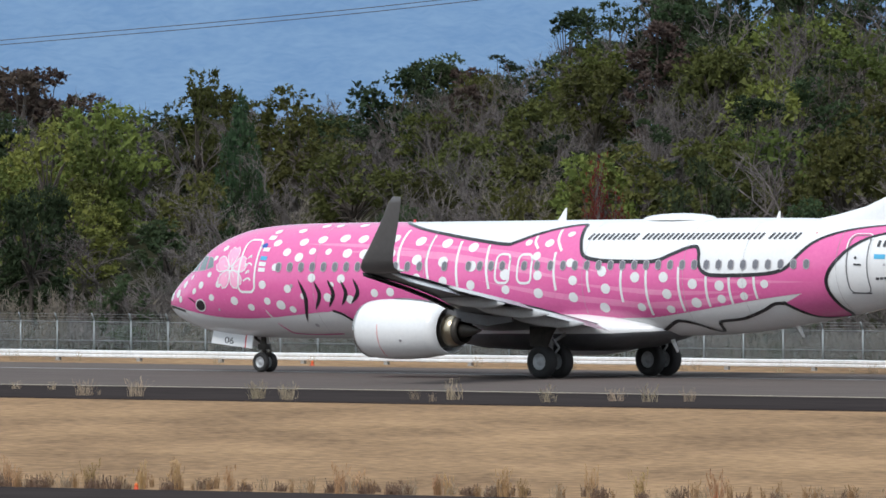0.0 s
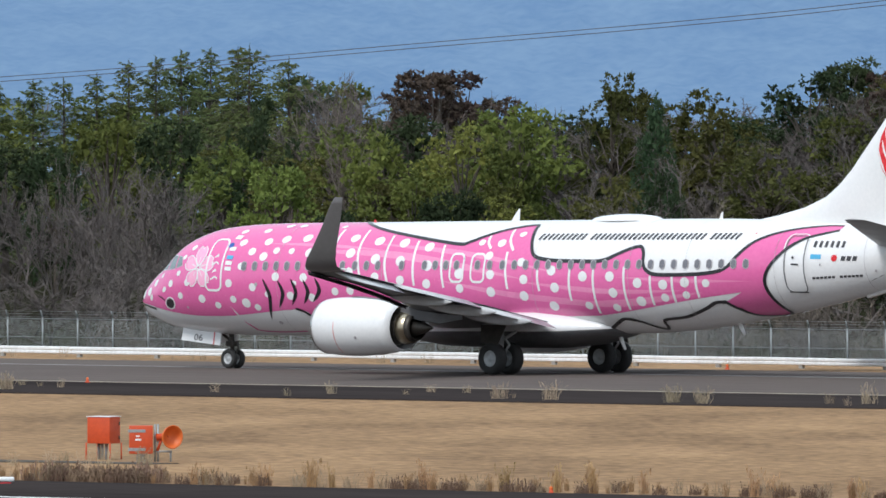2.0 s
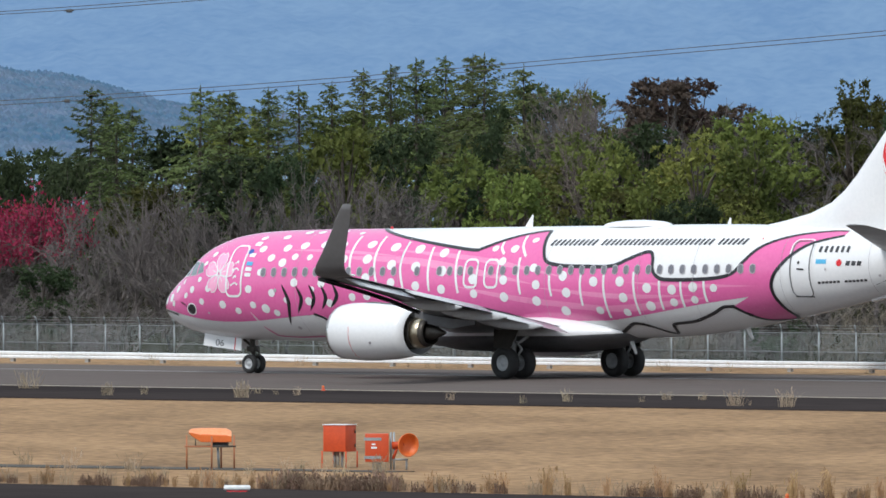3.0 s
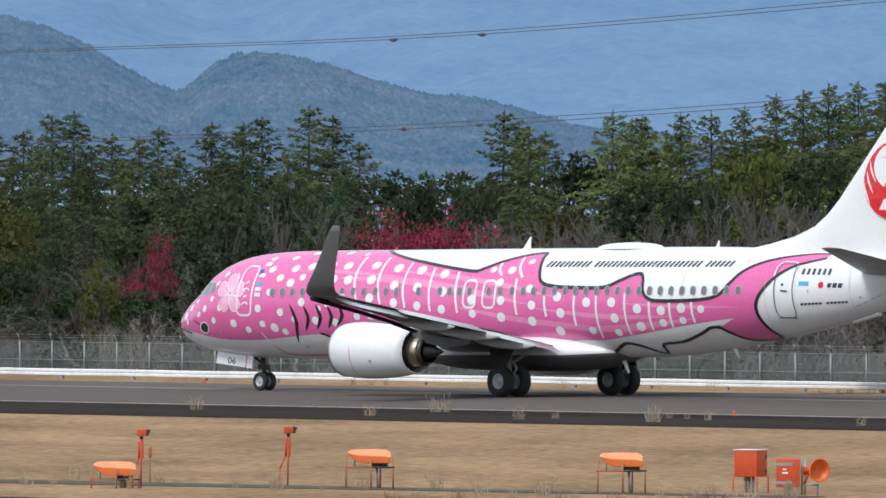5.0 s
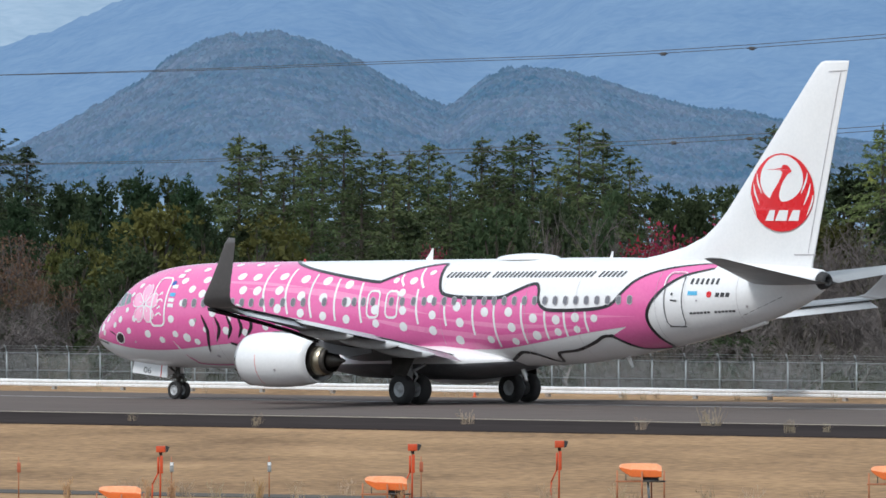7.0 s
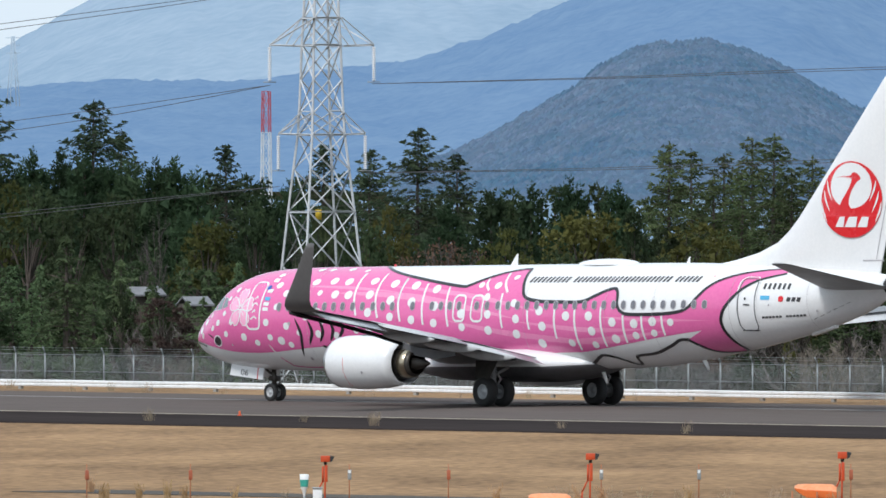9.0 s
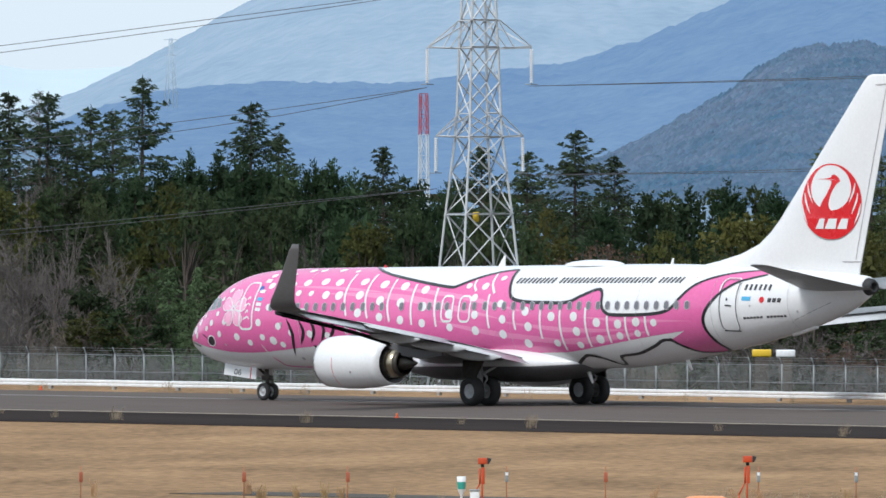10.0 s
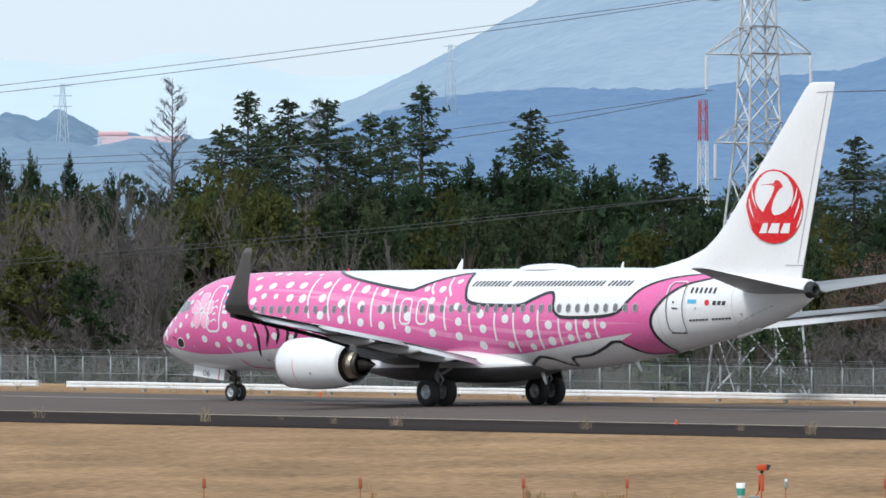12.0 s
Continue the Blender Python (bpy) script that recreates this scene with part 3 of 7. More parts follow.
    aft = [(18.03, 4.15, .14), (18.19, 3.49, .15), (18.18, 2.88, .16), (17.47, 4.6, .12), (18.42, 4.59, .15), (19.2, 4.9, .12), (19.61, 3.93, .14), (19.78, 3.33, .15), (19.73, 2.75, .16), (21.08, 3.65, .16),
           (21.23, 3.06, .16), (21.03, 2.41, .17), (22.57, 3.46, .16)]
    tail = [(23.84, 3.47, .16), (23.94, 2.9, .16), (25.12, 3.25, .16), (26.29, 3.2, .16), (27.28, 3.29, .16), (28.22, 3.27, .13), (22.68, 2.44, .14), (23.95, 2.38, .14), (25.16, 2.61, .17), (26.29, 2.75, .14), (27.27, 2.85, .13)]
    for group in (nose, front, over_wing, aft, tail):
        for s, z, r in group:
            part("spot", paint_disc(s, z, r * 1.12, 0.014, rx=r * 1.28), M["white"], hull)
    bars = [(10.38, 5.01, 10.72, 3.39), (11.63, 5.0, 11.96, 3.3), (13.04, 4.82, 13.25, 3.18), (14.39, 4.64, 14.54, 3.07), (15.74, 4.51, 15.95, 3.01), (17.72, 4.84, 18.0, 4.4), (18.62, 5.06, 19.1, 4.33),
            (18.85, 4.29, 18.99, 2.98), (20.42, 3.67, 20.49, 2.93), (21.95, 3.75, 21.92, 2.6), (23.07, 3.97, 23.06, 2.17), (24.5, 3.82, 24.53, 2.31), (25.72, 3.51, 25.71, 2.48), (26.72, 3.49, 26.72, 2.57), (27.79, 3.51, 27.81, 2.77)]
    for s0, z0, s1, z1 in bars:
        bow = 0.1 if z0 > 4.7 else 0.02
        part("stripe", paint_line(curve([(s0, z0), ((s0 + s1) / 2 - bow, (z0 + z1) / 2), (s1, z1)], 10), 0.105, 0.013), M["white"], hull)
    for a, b, c in (((7.21, 3.27), (7.5, 2.62), (7.2, 1.8)), ((7.94, 3.21), (8.16, 2.74), (7.84, 2.24)), ((8.57, 3.27), (8.8, 2.8), (8.5, 2.33)), ((9.18, 3.24), (9.39, 2.81), (9.11, 2.39)), ((9.75, 3.32), (9.95, 2.87), (9.57, 2.46))):
        part("gill_stripe", paint_line(curve([a, b, c], 10), 0.17, 0.018, taper=True), M["black"], hull)
    part("gill_stripe", paint_line(curve([(8.6, 2.2), (9.0, 2.08), (9.5, 1.75)], 8), 0.1, 0.018), M["black"], hull)
    part("eye", paint_disc(2.2, 2.33, 0.24, 0.016, rx=0.3), M["white"], hull, "painted black eye with a white rim")
    part("pupil", paint_disc(2.2, 2.33, 0.19, 0.02, rx=0.245), M["black"], hull, "black painted pupil")
    part("eye_line", paint_line(curve([(1.5, 2.6), (1.75, 2.52), (1.95, 2.4)], 6), 0.06, 0.018, taper=True), M["black"], hull)
    part("fin_line", paint_line(curve([(5.45, 2.25), (5.7, 1.9), (5.95, 1.6)], 6), 0.07, 0.02, taper=True), M["white"], hull, "thin white painted line")
    part("fin_line", paint_line(curve([(5.8, 1.75), (6.0, 1.52), (6.2, 1.4), (7.2, 1.36), (8.4, 1.4)], 8), 0.09, 0.019), M["pink"], hull, "thin pink painted line")
    # flower behind the forward door
    for k in range(5):
        a = radians(90 + 72 * k)
        shape = [(0.05, 0.0), (0.25, 0.17), (0.5, 0.29), (0.7, 0.27), (0.83, 0.13), (0.75, 0.0), (0.83, -0.13), (0.7, -0.27), (0.5, -0.29), (0.25, -0.17)]
        path = [(3.93 + 0.98 * (p * math.cos(a) - q * math.sin(a)), 3.62 + 0.9 * (p * math.sin(a) + q * math.cos(a))) for p, q in shape]
        part("petal", paint_fill(flat([Vector(v) for v in path]), 0.014 + 0.0006 * k), M["petal"], hull, "pale pink painted petal")
        part("petal_rim", paint_line([Vector(v) for v in path + path[:1]], 0.04, 0.024), M["white"], hull)
        part("petal_vein", paint_line([Vector(path[0]), Vector(((path[0][0] + path[5][0]) / 2, (path[0][1] + path[5][1]) / 2))], 0.03, 0.024), M["white"], hull)


def ring_part(name, s0, s1, z0, z1, r, width, material, hull, label="", off=0.02):
    o = rounded(s0, s1, z0, z1, r)
    part(name, paint_line([Vector(v) for v in o + o[:2]], width, off), material, hull, label)


def build_hull_details(hull):
    # cabin windows
    rows = [6.26 + 0.524 * k for k in range(8)] + [10.5, 11.06, 11.66, 12.22, 12.77, 13.92] + [15.02 + 0.512 * k for k in range(4)] + [17.55, 18.13, 18.74] + [19.31 + 0.5345 * k for k in range(21)]
    for s in rows:
        z = 3.69 + (s - 6.26) * 0.0112
        w = part("cabin_window", paint_fill(flat(rounded(s - 0.135, s + 0.135, z - 0.185, z + 0.185, 0.115)), 0.026, rows=0.03), M["frame_grey"], hull, "rounded cabin window in a grey frame")
        part("pane", paint_fill(flat(rounded(s - 0.105, s + 0.105, z - 0.155, z + 0.155, 0.095)), 0.03, rows=0.03), M["cabin_glass"], w, "dark cabin glass")
    # doors and exits
    o = rounded(4.38, 5.16, 2.82, 4.62, 0.22)
    ring_part("forward_door", 4.38, 5.16, 2.82, 4.62, 0.22, 0.085, M["white"], hull, "passenger door outlined in white paint")
    for s0 in (16.26, 17.26):
        ring_part("overwing_exit", s0, s0 + 0.62, 3.22, 4.2, 0.2, 0.085, M["white"], hull, "overwing exit outlined in white paint")
    ring_part("aft_door", 31.62, 32.42, 3.0, 4.92, 0.2, 0.045, M["seal"], hull, "aft door with a grey seal")
    ring_part("door_edge", 31.55, 32.49, 2.94, 4.98, 0.24, 0.05, M["white"], hull, off=0.021)
    for (a, b) in (((31.9, 3.96), (32.2, 3.94)), ((31.66, 3.0), (32.4, 2.99))):
        part("door_handle", paint_line([Vector(a), Vector(b)], 0.07, 0.026), M["grey_letter"], hull)
    part("door_port", paint_disc(31.96, 4.18, 0.05, 0.026), M["grey_letter"], hull)
    # cockpit glazing
    for q in ([(1.12, 3.56), (1.5, 3.46), (1.98, 3.5), (2.0, 4.0), (1.76, 4.08)], [(2.05, 3.5), (2.52, 3.55), (2.46, 4.03), (2.06, 4.05)], [(2.58, 3.57), (2.96, 3.66), (2.78, 4.0), (2.52, 4.03)]):
        for side in (-1, 1):
            w = part("cockpit_window", paint_fill(flat(q), 0.012, side), M["frame_grey"], hull, "cockpit window")
            c = [sum(v[i] for v in q) / len(q) for i in (0, 1)]
            q2 = [(c[0] + 0.88 * (v[0] - c[0]), c[1] + 0.88 * (v[1] - c[1])) for v in q]
            part("pane", paint_fill(flat(q2), 0.016, side), M["cockpit_glass"], w, "grey-green cockpit glass")
    # dark title bars along the crown
    x = 20.02
    for word in (5, 12, 3):
        for k in range(word):
            z = 4.70 + (x - 20) * 0.0088
            lean, tall = 0.15, 0.24
            for u in (0.0, 0.22):
                pts = [(x + u, z), (x + u + 0.125, z), (x + u + 0.125 + lean, z + tall), (x + u + lean, z + tall)]
                part("title_bar", paint_fill(flat(pts), 0.012, rows=0.02), M["grey_letter"], hull)
            x += 0.448
        x += 0.22
    part("crown_light", paint_disc(30.05, 5.0, 0.03, 0.02), M["red"], hull)
    # registration bars, flag and operator marks near the aft door
    for k in range(6):
        s = 32.72 + 0.235 * k
        part("registration_bar", paint_fill(flat([(s, 4.53), (s + 0.12, 4.53), (s + 0.14, 4.77), (s + 0.02, 4.77)]), 0.012, rows=0.02), M["grey_letter"], hull)
    part("flag", paint_fill(flat([(32.68, 4.14), (33.12, 4.14), (33.12, 4.3), (32.68, 4.3)]), 0.012, rows=0.02), M["cyan"], hull, "small light blue flag")
    part("mark", paint_disc(33.66, 4.18, 0.12, 0.014), M["red"], hull, "small red round mark")
    for k in range(3):
        s = 33.92 + 0.235 * k
        part("mark_bar", paint_fill(flat([(s, 4.08), (s + 0.17, 4.08), (s + 0.23, 4.25), (s + 0.05, 4.25)]), 0.012, rows=0.02), M["grey_letter"], hull)
    for k in range(13):
        if k == 6:
            continue
        s = 32.7 + 0.158 * k
        part("type_bar", paint_fill(flat([(s, 3.44 + 0.008 * k), (s + 0.12, 3.44 + 0.008 * k), (s + 0.15, 3.52 + 0.008 * k), (s + 0.03, 3.52 + 0.008 * k)]), 0.012, rows=0.02), M["grey_letter"], hull)
    # stickers behind the forward door
    part("sticker", paint_disc(5.32, 4.42, 0.12, 0.02), M["blue"], hull, "round blue sticker")
    for z, m in ((4.62, "white"), (4.22, "white"), (3.92, "cyan"), (3.72, "white"), (3.52, "white")):
        part("sticker", paint_fill(flat([(5.3, z), (5.62, z), (5.64, z + 0.15), (5.32, z + 0.15)]), 0.02, rows=0.02), M[m], hull)
    for k in range(4):
        part("door_mark", paint_line(curve([(4.62 + 0.1 * (k % 2), 3.2 + 0.26 * k), (4.85, 3.3 + 0.26 * k), (4.98 - 0.12 * (k % 2), 3.22 + 0.26 * k)], 6), 0.06, 0.02), M["white"], hull)
    # seams, ports and scuffs
    for s in (7.9, 13.0, 20.2, 24.7, 27.3, 31.2, 34.9):
        c, h, w = section(s)
        part("skin_joint", paint_line([Vector((s, c + h * math.sin(radians(a)))) for a in range(-75, 80, 5)], 0.012, 0.024), M["frame_grey"], hull)
    for s, z, r in ((6.9, 3.05, 0.07), (7.55, 1.7, 0.09), (35.3, 3.75, 0.05), (33.1, 3.95, 0.04), (3.2, 2.2, 0.05)):
        part("port", paint_disc(s, z, r, 0.026), M["frame_grey"], hull)
    for k in range(6):
        part("vent", paint_line([Vector((35.0 + 0.33 * k, 3.42 + 0.12 * k)), Vector((35.22 + 0.33 * k, 3.5 + 0.12 * k))], 0.035, 0.014), M["grey_letter"], hull)
    # blades, dome, drain mast, tail cone
    for s, h, c in ((17.5, 0.46, 0.38), (27.3, 0.26, 0.16)):
        z = section(s)[0] + section(s)[1] - 0.03
        bm = raw([(s, -0.03, z), (s + c, -0.012, z), (s + c, 0.012, z), (s, 0.03, z), (s + c * 1.1 - 0.06, -0.01, z + h), (s + c * 1.1, -0.008, z + h), (s + c * 1.1, 0.008, z + h), (s + c * 1.1 - 0.06, 0.01, z + h)],
                 [(0, 1, 5, 4), (1, 2, 6, 5), (2, 3, 7, 6), (3, 0, 4, 7), (4, 5, 6, 7)])
        part("blade_aerial", bm, M["white"], AIRCRAFT, smooth=False)
    bm = bmesh.new()
    rows2 = []
    for i in range(17):
        t = i / 16
        s = 21.4 + 3.2 * t
        k = math.sin(math.pi * min(max(t, 0.001), 0.999)) ** 0.35
        z = section(s)[0] + section(s)[1] - 0.05
        rows2.append([bm.verts.new((s, 0.55 * k * math.cos(a * math.pi / 12), z + 0.24 * k * math.sin(a * math.pi / 12))) for a in range(13)])
    for a, b in zip(rows2, rows2[1:]):
        for k in range(12):
            bm.faces.new((a[k], a[k + 1], b[k + 1], b[k]))
    part("radome", bm, M["white"], AIRCRAFT, "low white dome on the crown")
    bm = bmesh.new()
    tube(bm, (11.0, -0.05, 5.26), (11.0, -0.05, 5.36), 0.07, 0.03, 8)
    part("beacon", bm, M["red"], AIRCRAFT, "small red beacon")
    bm, _ = spin(bmesh.new(), [(38.28, 0.34), (38.5, 0.3), (38.62, 0.22), (38.6, 0.15), (38.35, 0.12)], "x", 24, (0, 0, 4.7))
    part("tail_cone", bm, M["dark"], AIRCRAFT, "black exhaust at the tail cone")
    for s, z, h in ((22.6, 1.3, 0.42), (28.2, 1.75, 0.3)):
        bm = bmesh.new()
        tube(bm, (s, 0, z + 0.15), (s + 0.3, 0, z - h), 0.1, 0.045, 8)
        part("drain_mast", bm, M["white"], AIRCRAFT)
    bm = bmesh.new()
    box(bm, 34.2, 35.5, -0.12, 0.12, 2.78, 2.9, 0.04)
    bmesh.ops.rotate(bm, verts=bm.verts, cent=(34.2, 0, 2.83), matrix=Matrix.Rotation(radians(-14), 3, "Y"))
    part("tail_skid", bm, M["white"], AIRCRAFT)


def aerofoil(n=14, t=0.12):
    """Closed section, chord 0..1, with (along, up) points."""
    up, lo = [], []
    for i in range(n + 1):
        x = (1 - math.cos(math.pi * i / n)) / 2
        y = 5 * t * (0.2969 * math.sqrt(x) - 0.126 * x - 0.3516 * x ** 2 + 0.2843 * x ** 3 - 0.1036 * x ** 4)
        up.append((x, y * 1.1))
        lo.append((x, -y * 0.8))
    return up[::-1] + lo[1:-1]


def loft(stations, material, name, parent, label="", droop=0.0):
    """Stations: (leading edge x, y, z, chord, thickness, cant in degrees)."""
    bm = bmesh.new()
    rings = []
    for x, y, z, c, t, cant in stations:
        ca, sa = math.cos(radians(cant)), math.sin(radians(cant))
        sgn = -1 if stations[-1][1] < 0 else 1
        cd, sd = math.cos(radians(droop)), math.sin(radians(droop))
        rings.append([bm.verts.new((x + (u * cd + v * sd) * c, y - sgn * v * c * sa, z + (v * cd - u * sd) * c * ca)) for u, v in aerofoil(14, t)])
    k = len(rings[0])
    for a, b in zip(rings, rings[1:]):
        for i in range(k):
            bm.faces.new((a[i], a[(i + 1) % k], b[(i + 1) % k], b[i]))
    bm.faces.new(rings[0])
    bm.faces.new(rings[-1][::-1])
    bmesh.ops.recalc_face_normals(bm, faces=bm.faces)
    return part(name, bm, material, parent, label)


def wing_at(l):
    """Leading edge, chord and height of the wing at a distance from the axis."""
    le = lerp_table([(0, 13.9), (1.9, 14.9), (5, 17.15), (17.1, 23.5)], l)[0]
    te = lerp_table([(0, 21.35), (5.9, 21.3), (17.1, 25.1)], l)[0]
    z = lerp_table([(0, 1.5), (1.9, 1.74), (6, 2.5), (12, 3.28), (17.1, 3.84)], l)[0]
    return le, te - le, z


def build_wing(side):
    st = []
    for l in (0.6, 1.9, 3.5, 5.0, 7.0, 9.5, 10.8, 12, 14.5, 16.6):
        le, c, z = wing_at(l)
        st.append((le, side * l, z + 0.15 * (1 - l / 17), c * 0.93, 0.135 - 0.002 * l, 5))
    tip = st[-1]
    wing = loft(st, M["wing"], "wing", AIRCRAFT, "light grey swept wing")
    st2 = [tip, (23.42, side * 16.95, 3.84, 1.62, 0.09, 15), (23.62, side * 17.25, 3.96, 1.5, 0.085, 40), (23.85, side * 17.42, 4.2, 1.36, 0.08, 65), (24.25, side * 17.55, 4.6, 1.12, 0.075, 76), (24.9, side * 17.72, 5.4, 0.8, 0.07, 78), (25.4, side * 17.86, 6.1, 0.54, 0.07, 78), (25.62, side * 17.9, 6.32, 0.36, 0.06, 78)]
    loft(st2, M["winglet"], "winglet", wing, "dark grey upswept winglet")
    # flaps and aileron along the trailing edge
    for name, l0, l1, droop, chord in (("flap", 2.1, 5.7, 17, 1.25), ("flap", 5.95, 11.6, 16, 0.95), ("aileron", 11.3, 16.5, 21, 1.0)):
        rows = []
        for l in (l0, l1):
            le, c, z = wing_at(l)
            ch = chord * (1.0 if l < 11 or name == "aileron" else 0.85)
            rows.append((le + c - ch * 0.72, side * l, z + 0.06 + 0.15 * (1 - l / 17), ch, 0.1, 5))
        loft(rows, M["flap"], name, wing, "pale grey drooped control surface", droop)
        # a thin black plate stands in for the shade inside the flap slot
        bm = bmesh.new()
        pts = []
        for l in (l0, l1):
            le, c, z = wing_at(l)
            ch = min(c * 0.22, 1.35)
            base = z + 0.15 * (1 - l / 17) - 0.165 * 0.12 * c - 0.035
            pts.append([bm.verts.new((le + c - ch * k, side * l, base + 0.02 * (k - 1))) for k in (0.9, 1.35)])
        bm.faces.new((pts[0][0], pts[0][1], pts[1][1], pts[1][0]))
        bmesh.ops.solidify(bm, geom=bm.faces[:], thickness=0.02)
        part("flap_slot", bm, M["dark"], wing, "black slot ahead of the flap", smooth=False)
    # flap track fairings
    for l, ln in ((4.1, 3.2), (5.95, 3.2), (8.6, 2.9)):
        le, c, z = wing_at(l)
        bm = bmesh.new()
        rings = []
        for t, r, dz in ((0, 0.02, 0.0), (0.12, 0.09, -0.03), (0.35, 0.14, -0.08), (0.6, 0.15, -0.13), (0.85, 0.1, -0.16), (1.0, 0.015, -0.16)):
            rings.append([bm.verts.new((le + c - ln * 0.72 + ln * t, side * l + 0.7 * r * math.cos(a * math.tau / 16), z - 0.08 + dz + 1.25 * r * math.sin(a * math.tau / 16))) for a in range(16)])
        for a, b in zip(rings, rings[1:]):
            for k in range(16):
                bm.faces.new((a[k], a[(k + 1) % 16], b[(k + 1) % 16], b[k]))
        bmesh.ops.recalc_face_normals(bm, faces=bm.faces)
        part("flap_fairing", bm, M["flap"], wing, "pale grey canoe-shaped flap track fairing")
    # drooped leading-edge slats; slat and filler are black to imitate the shaded gap
    for l0, l1 in ((6.2, 9.0), (9.1, 12.0), (12.1, 14.4), (14.5, 16.6)):
        p, q = wing_at(l0), wing_at(l1)
        rows = [(le - 0.1, side * l, z - 0.03, 0.5, 0.18, 5) for l, (le, c, z) in ((l0, p), (l1, q))]
        slat = loft(rows, M["dark"], "slat", wing, "dark drooped leading-edge slat", 24)
        rows = [(le - 0.08, side * l, z - 0.1, 0.5, 0.3, 5) for l, (le, c, z) in ((l0, p), (l1, q))]
        loft(rows, M["dark"], "slat_track_cover", slat, "black gap under the slat", 4)
    bm = bmesh.new()
    tube(bm, (25.1, side * 17.0, 3.86), (25.32, side * 17.0, 3.84), 0.05, 0.03, 8)
    part("tip_light", bm, M["white"], wing)
    return wing


def build_engine(side):
    y, z = side * 4.83, 1.64
    eng = thing("engine_mount", "", "")
    eng.name = "engine"
    eng.parent = AIRCRAFT
    tagged(eng, "white turbofan engine under the wing")
    bm, _ = spin(bmesh.new(), [(14.2, 0.74), (13.5, 0.76), (13.22, 0.8), (13.1, 0.86), (13.13, 0.92), (13.3, 0.98), (13.7, 1.03), (14.3, 1.055), (15.0, 1.045), (15.7, 1.0), (16.3, 0.92), (16.85, 0.82), (16.83, 0.79), (16.2, 0.8), (15.4, 0.8), (14.4, 0.78)], "x", 56, (0, y, z))
    for v in bm.verts:                        # flattened underside
        d = v.co.z - z
        if d < 0:
            v.co.z = z + d * 0.97
    part("cowl", bm, M["white"], eng, "glossy white engine cowl")
    bm, _ = spin(bmesh.new(), [(13.24, 0.79), (13.1, 0.858), (13.095, 0.865), (13.125, 0.925), (13.25, 0.972)], "x", 56, (0, y, z))
    part("lip", bm, M["metal"], eng, "polished intake lip")
    bm, rg = spin(bmesh.new(), [(14.0, 0.78), (14.0, 0.2), (13.6, 0.02)], "x", 40, (0, y, z))
    part("fan", bm, M["dark"], eng)
    # a black ring closes the duct and stands in for its shaded depth
    bm, _ = spin(bmesh.new(), [(15.5, 0.82), (15.5, 0.6)], "x", 40, (0, y, z))
    part("duct", bm, M["dark"], eng, "dark fan duct")
    # core cowl coloured dark to imitate the shaded gap behind the fan cowl
    bm, _ = spin(bmesh.new(), [(15.4, 0.7), (16.3, 0.62), (16.9, 0.56), (17.3, 0.48), (17.45, 0.44), (17.42, 0.41), (16.6, 0.4)], "x", 48, (0, y, z))
    part("core_cowl", bm, M["strut_dark"], eng, "sooty exhaust nozzle")
    bm, _ = spin(bmesh.new(), [(16.85, 0.572), (16.87, 0.582), (17.2, 0.525), (17.22, 0.5)], "x", 48, (0, y, z))
    part("nozzle_band", bm, M["hot_metal"], eng, "bronze-coloured band on the nozzle")
    bm, _ = spin(bmesh.new(), [(16.3, 0.34), (17.3, 0.3), (17.8, 0.18), (18.15, 0.04), (18.2, 0.0)], "x", 32, (0, y, z))
    part("plug", bm, M["strut_dark"], eng, "dark exhaust plug")
    bm = bmesh.new()
    rows = []
    for s, zt, zb, w in ((13.9, 2.66, 2.55, 0.05), (14.6, 2.72, 2.4, 0.16), (16.0, 2.62, 2.2, 0.2), (17.4, 2.3, 1.95, 0.2), (18.6, 2.15, 1.8, 0.14), (19.6, 2.1, 1.95, 0.03)):
        rows.append([bm.verts.new((s, y + dy * w, zz)) for dy, zz in ((-1, zb), (-1, zt), (1, zt), (1, zb))])
    for a, b in zip(rows, rows[1:]):
        for k in range(4):
            bm.faces.new((a[k], a[(k + 1) % 4], b[(k + 1) % 4], b[k]))
    bm.faces.new(rows[0])
    bm.faces.new(rows[-1][::-1])
    bmesh.ops.recalc_face_normals(bm, faces=bm.faces)
    part("pylon", bm, M["belly"], eng, "grey engine pylon", smooth=False)
    for ang, s in ((-20, 15.35), (-75, 14.6)):
        a = radians(ang)
        bm = bmesh.new()
        tube(bm, (s, y + side * 1.025 * math.cos(a), z + 1.025 * math.sin(a)), (s, y + side * 1.035 * math.cos(a), z + 1.035 * math.sin(a)), 0.055, n=10)
        part("port", bm, M["frame_grey"], eng)
    bm = bmesh.new()
    prev = None
    for k in range(-62, 12, 6):
        a = radians(k)
        p = [bm.verts.new((14.35 + d, y + side * 1.062 * math.cos(a), z + (1.062 if a > 0 else 1.035) * math.sin(a))) for d in (0, 0.022)]
        if prev:
            bm.faces.new((prev[0], prev[1], p[1], p[0]))
        prev = p
    part("red_line", bm, M["red"], eng)


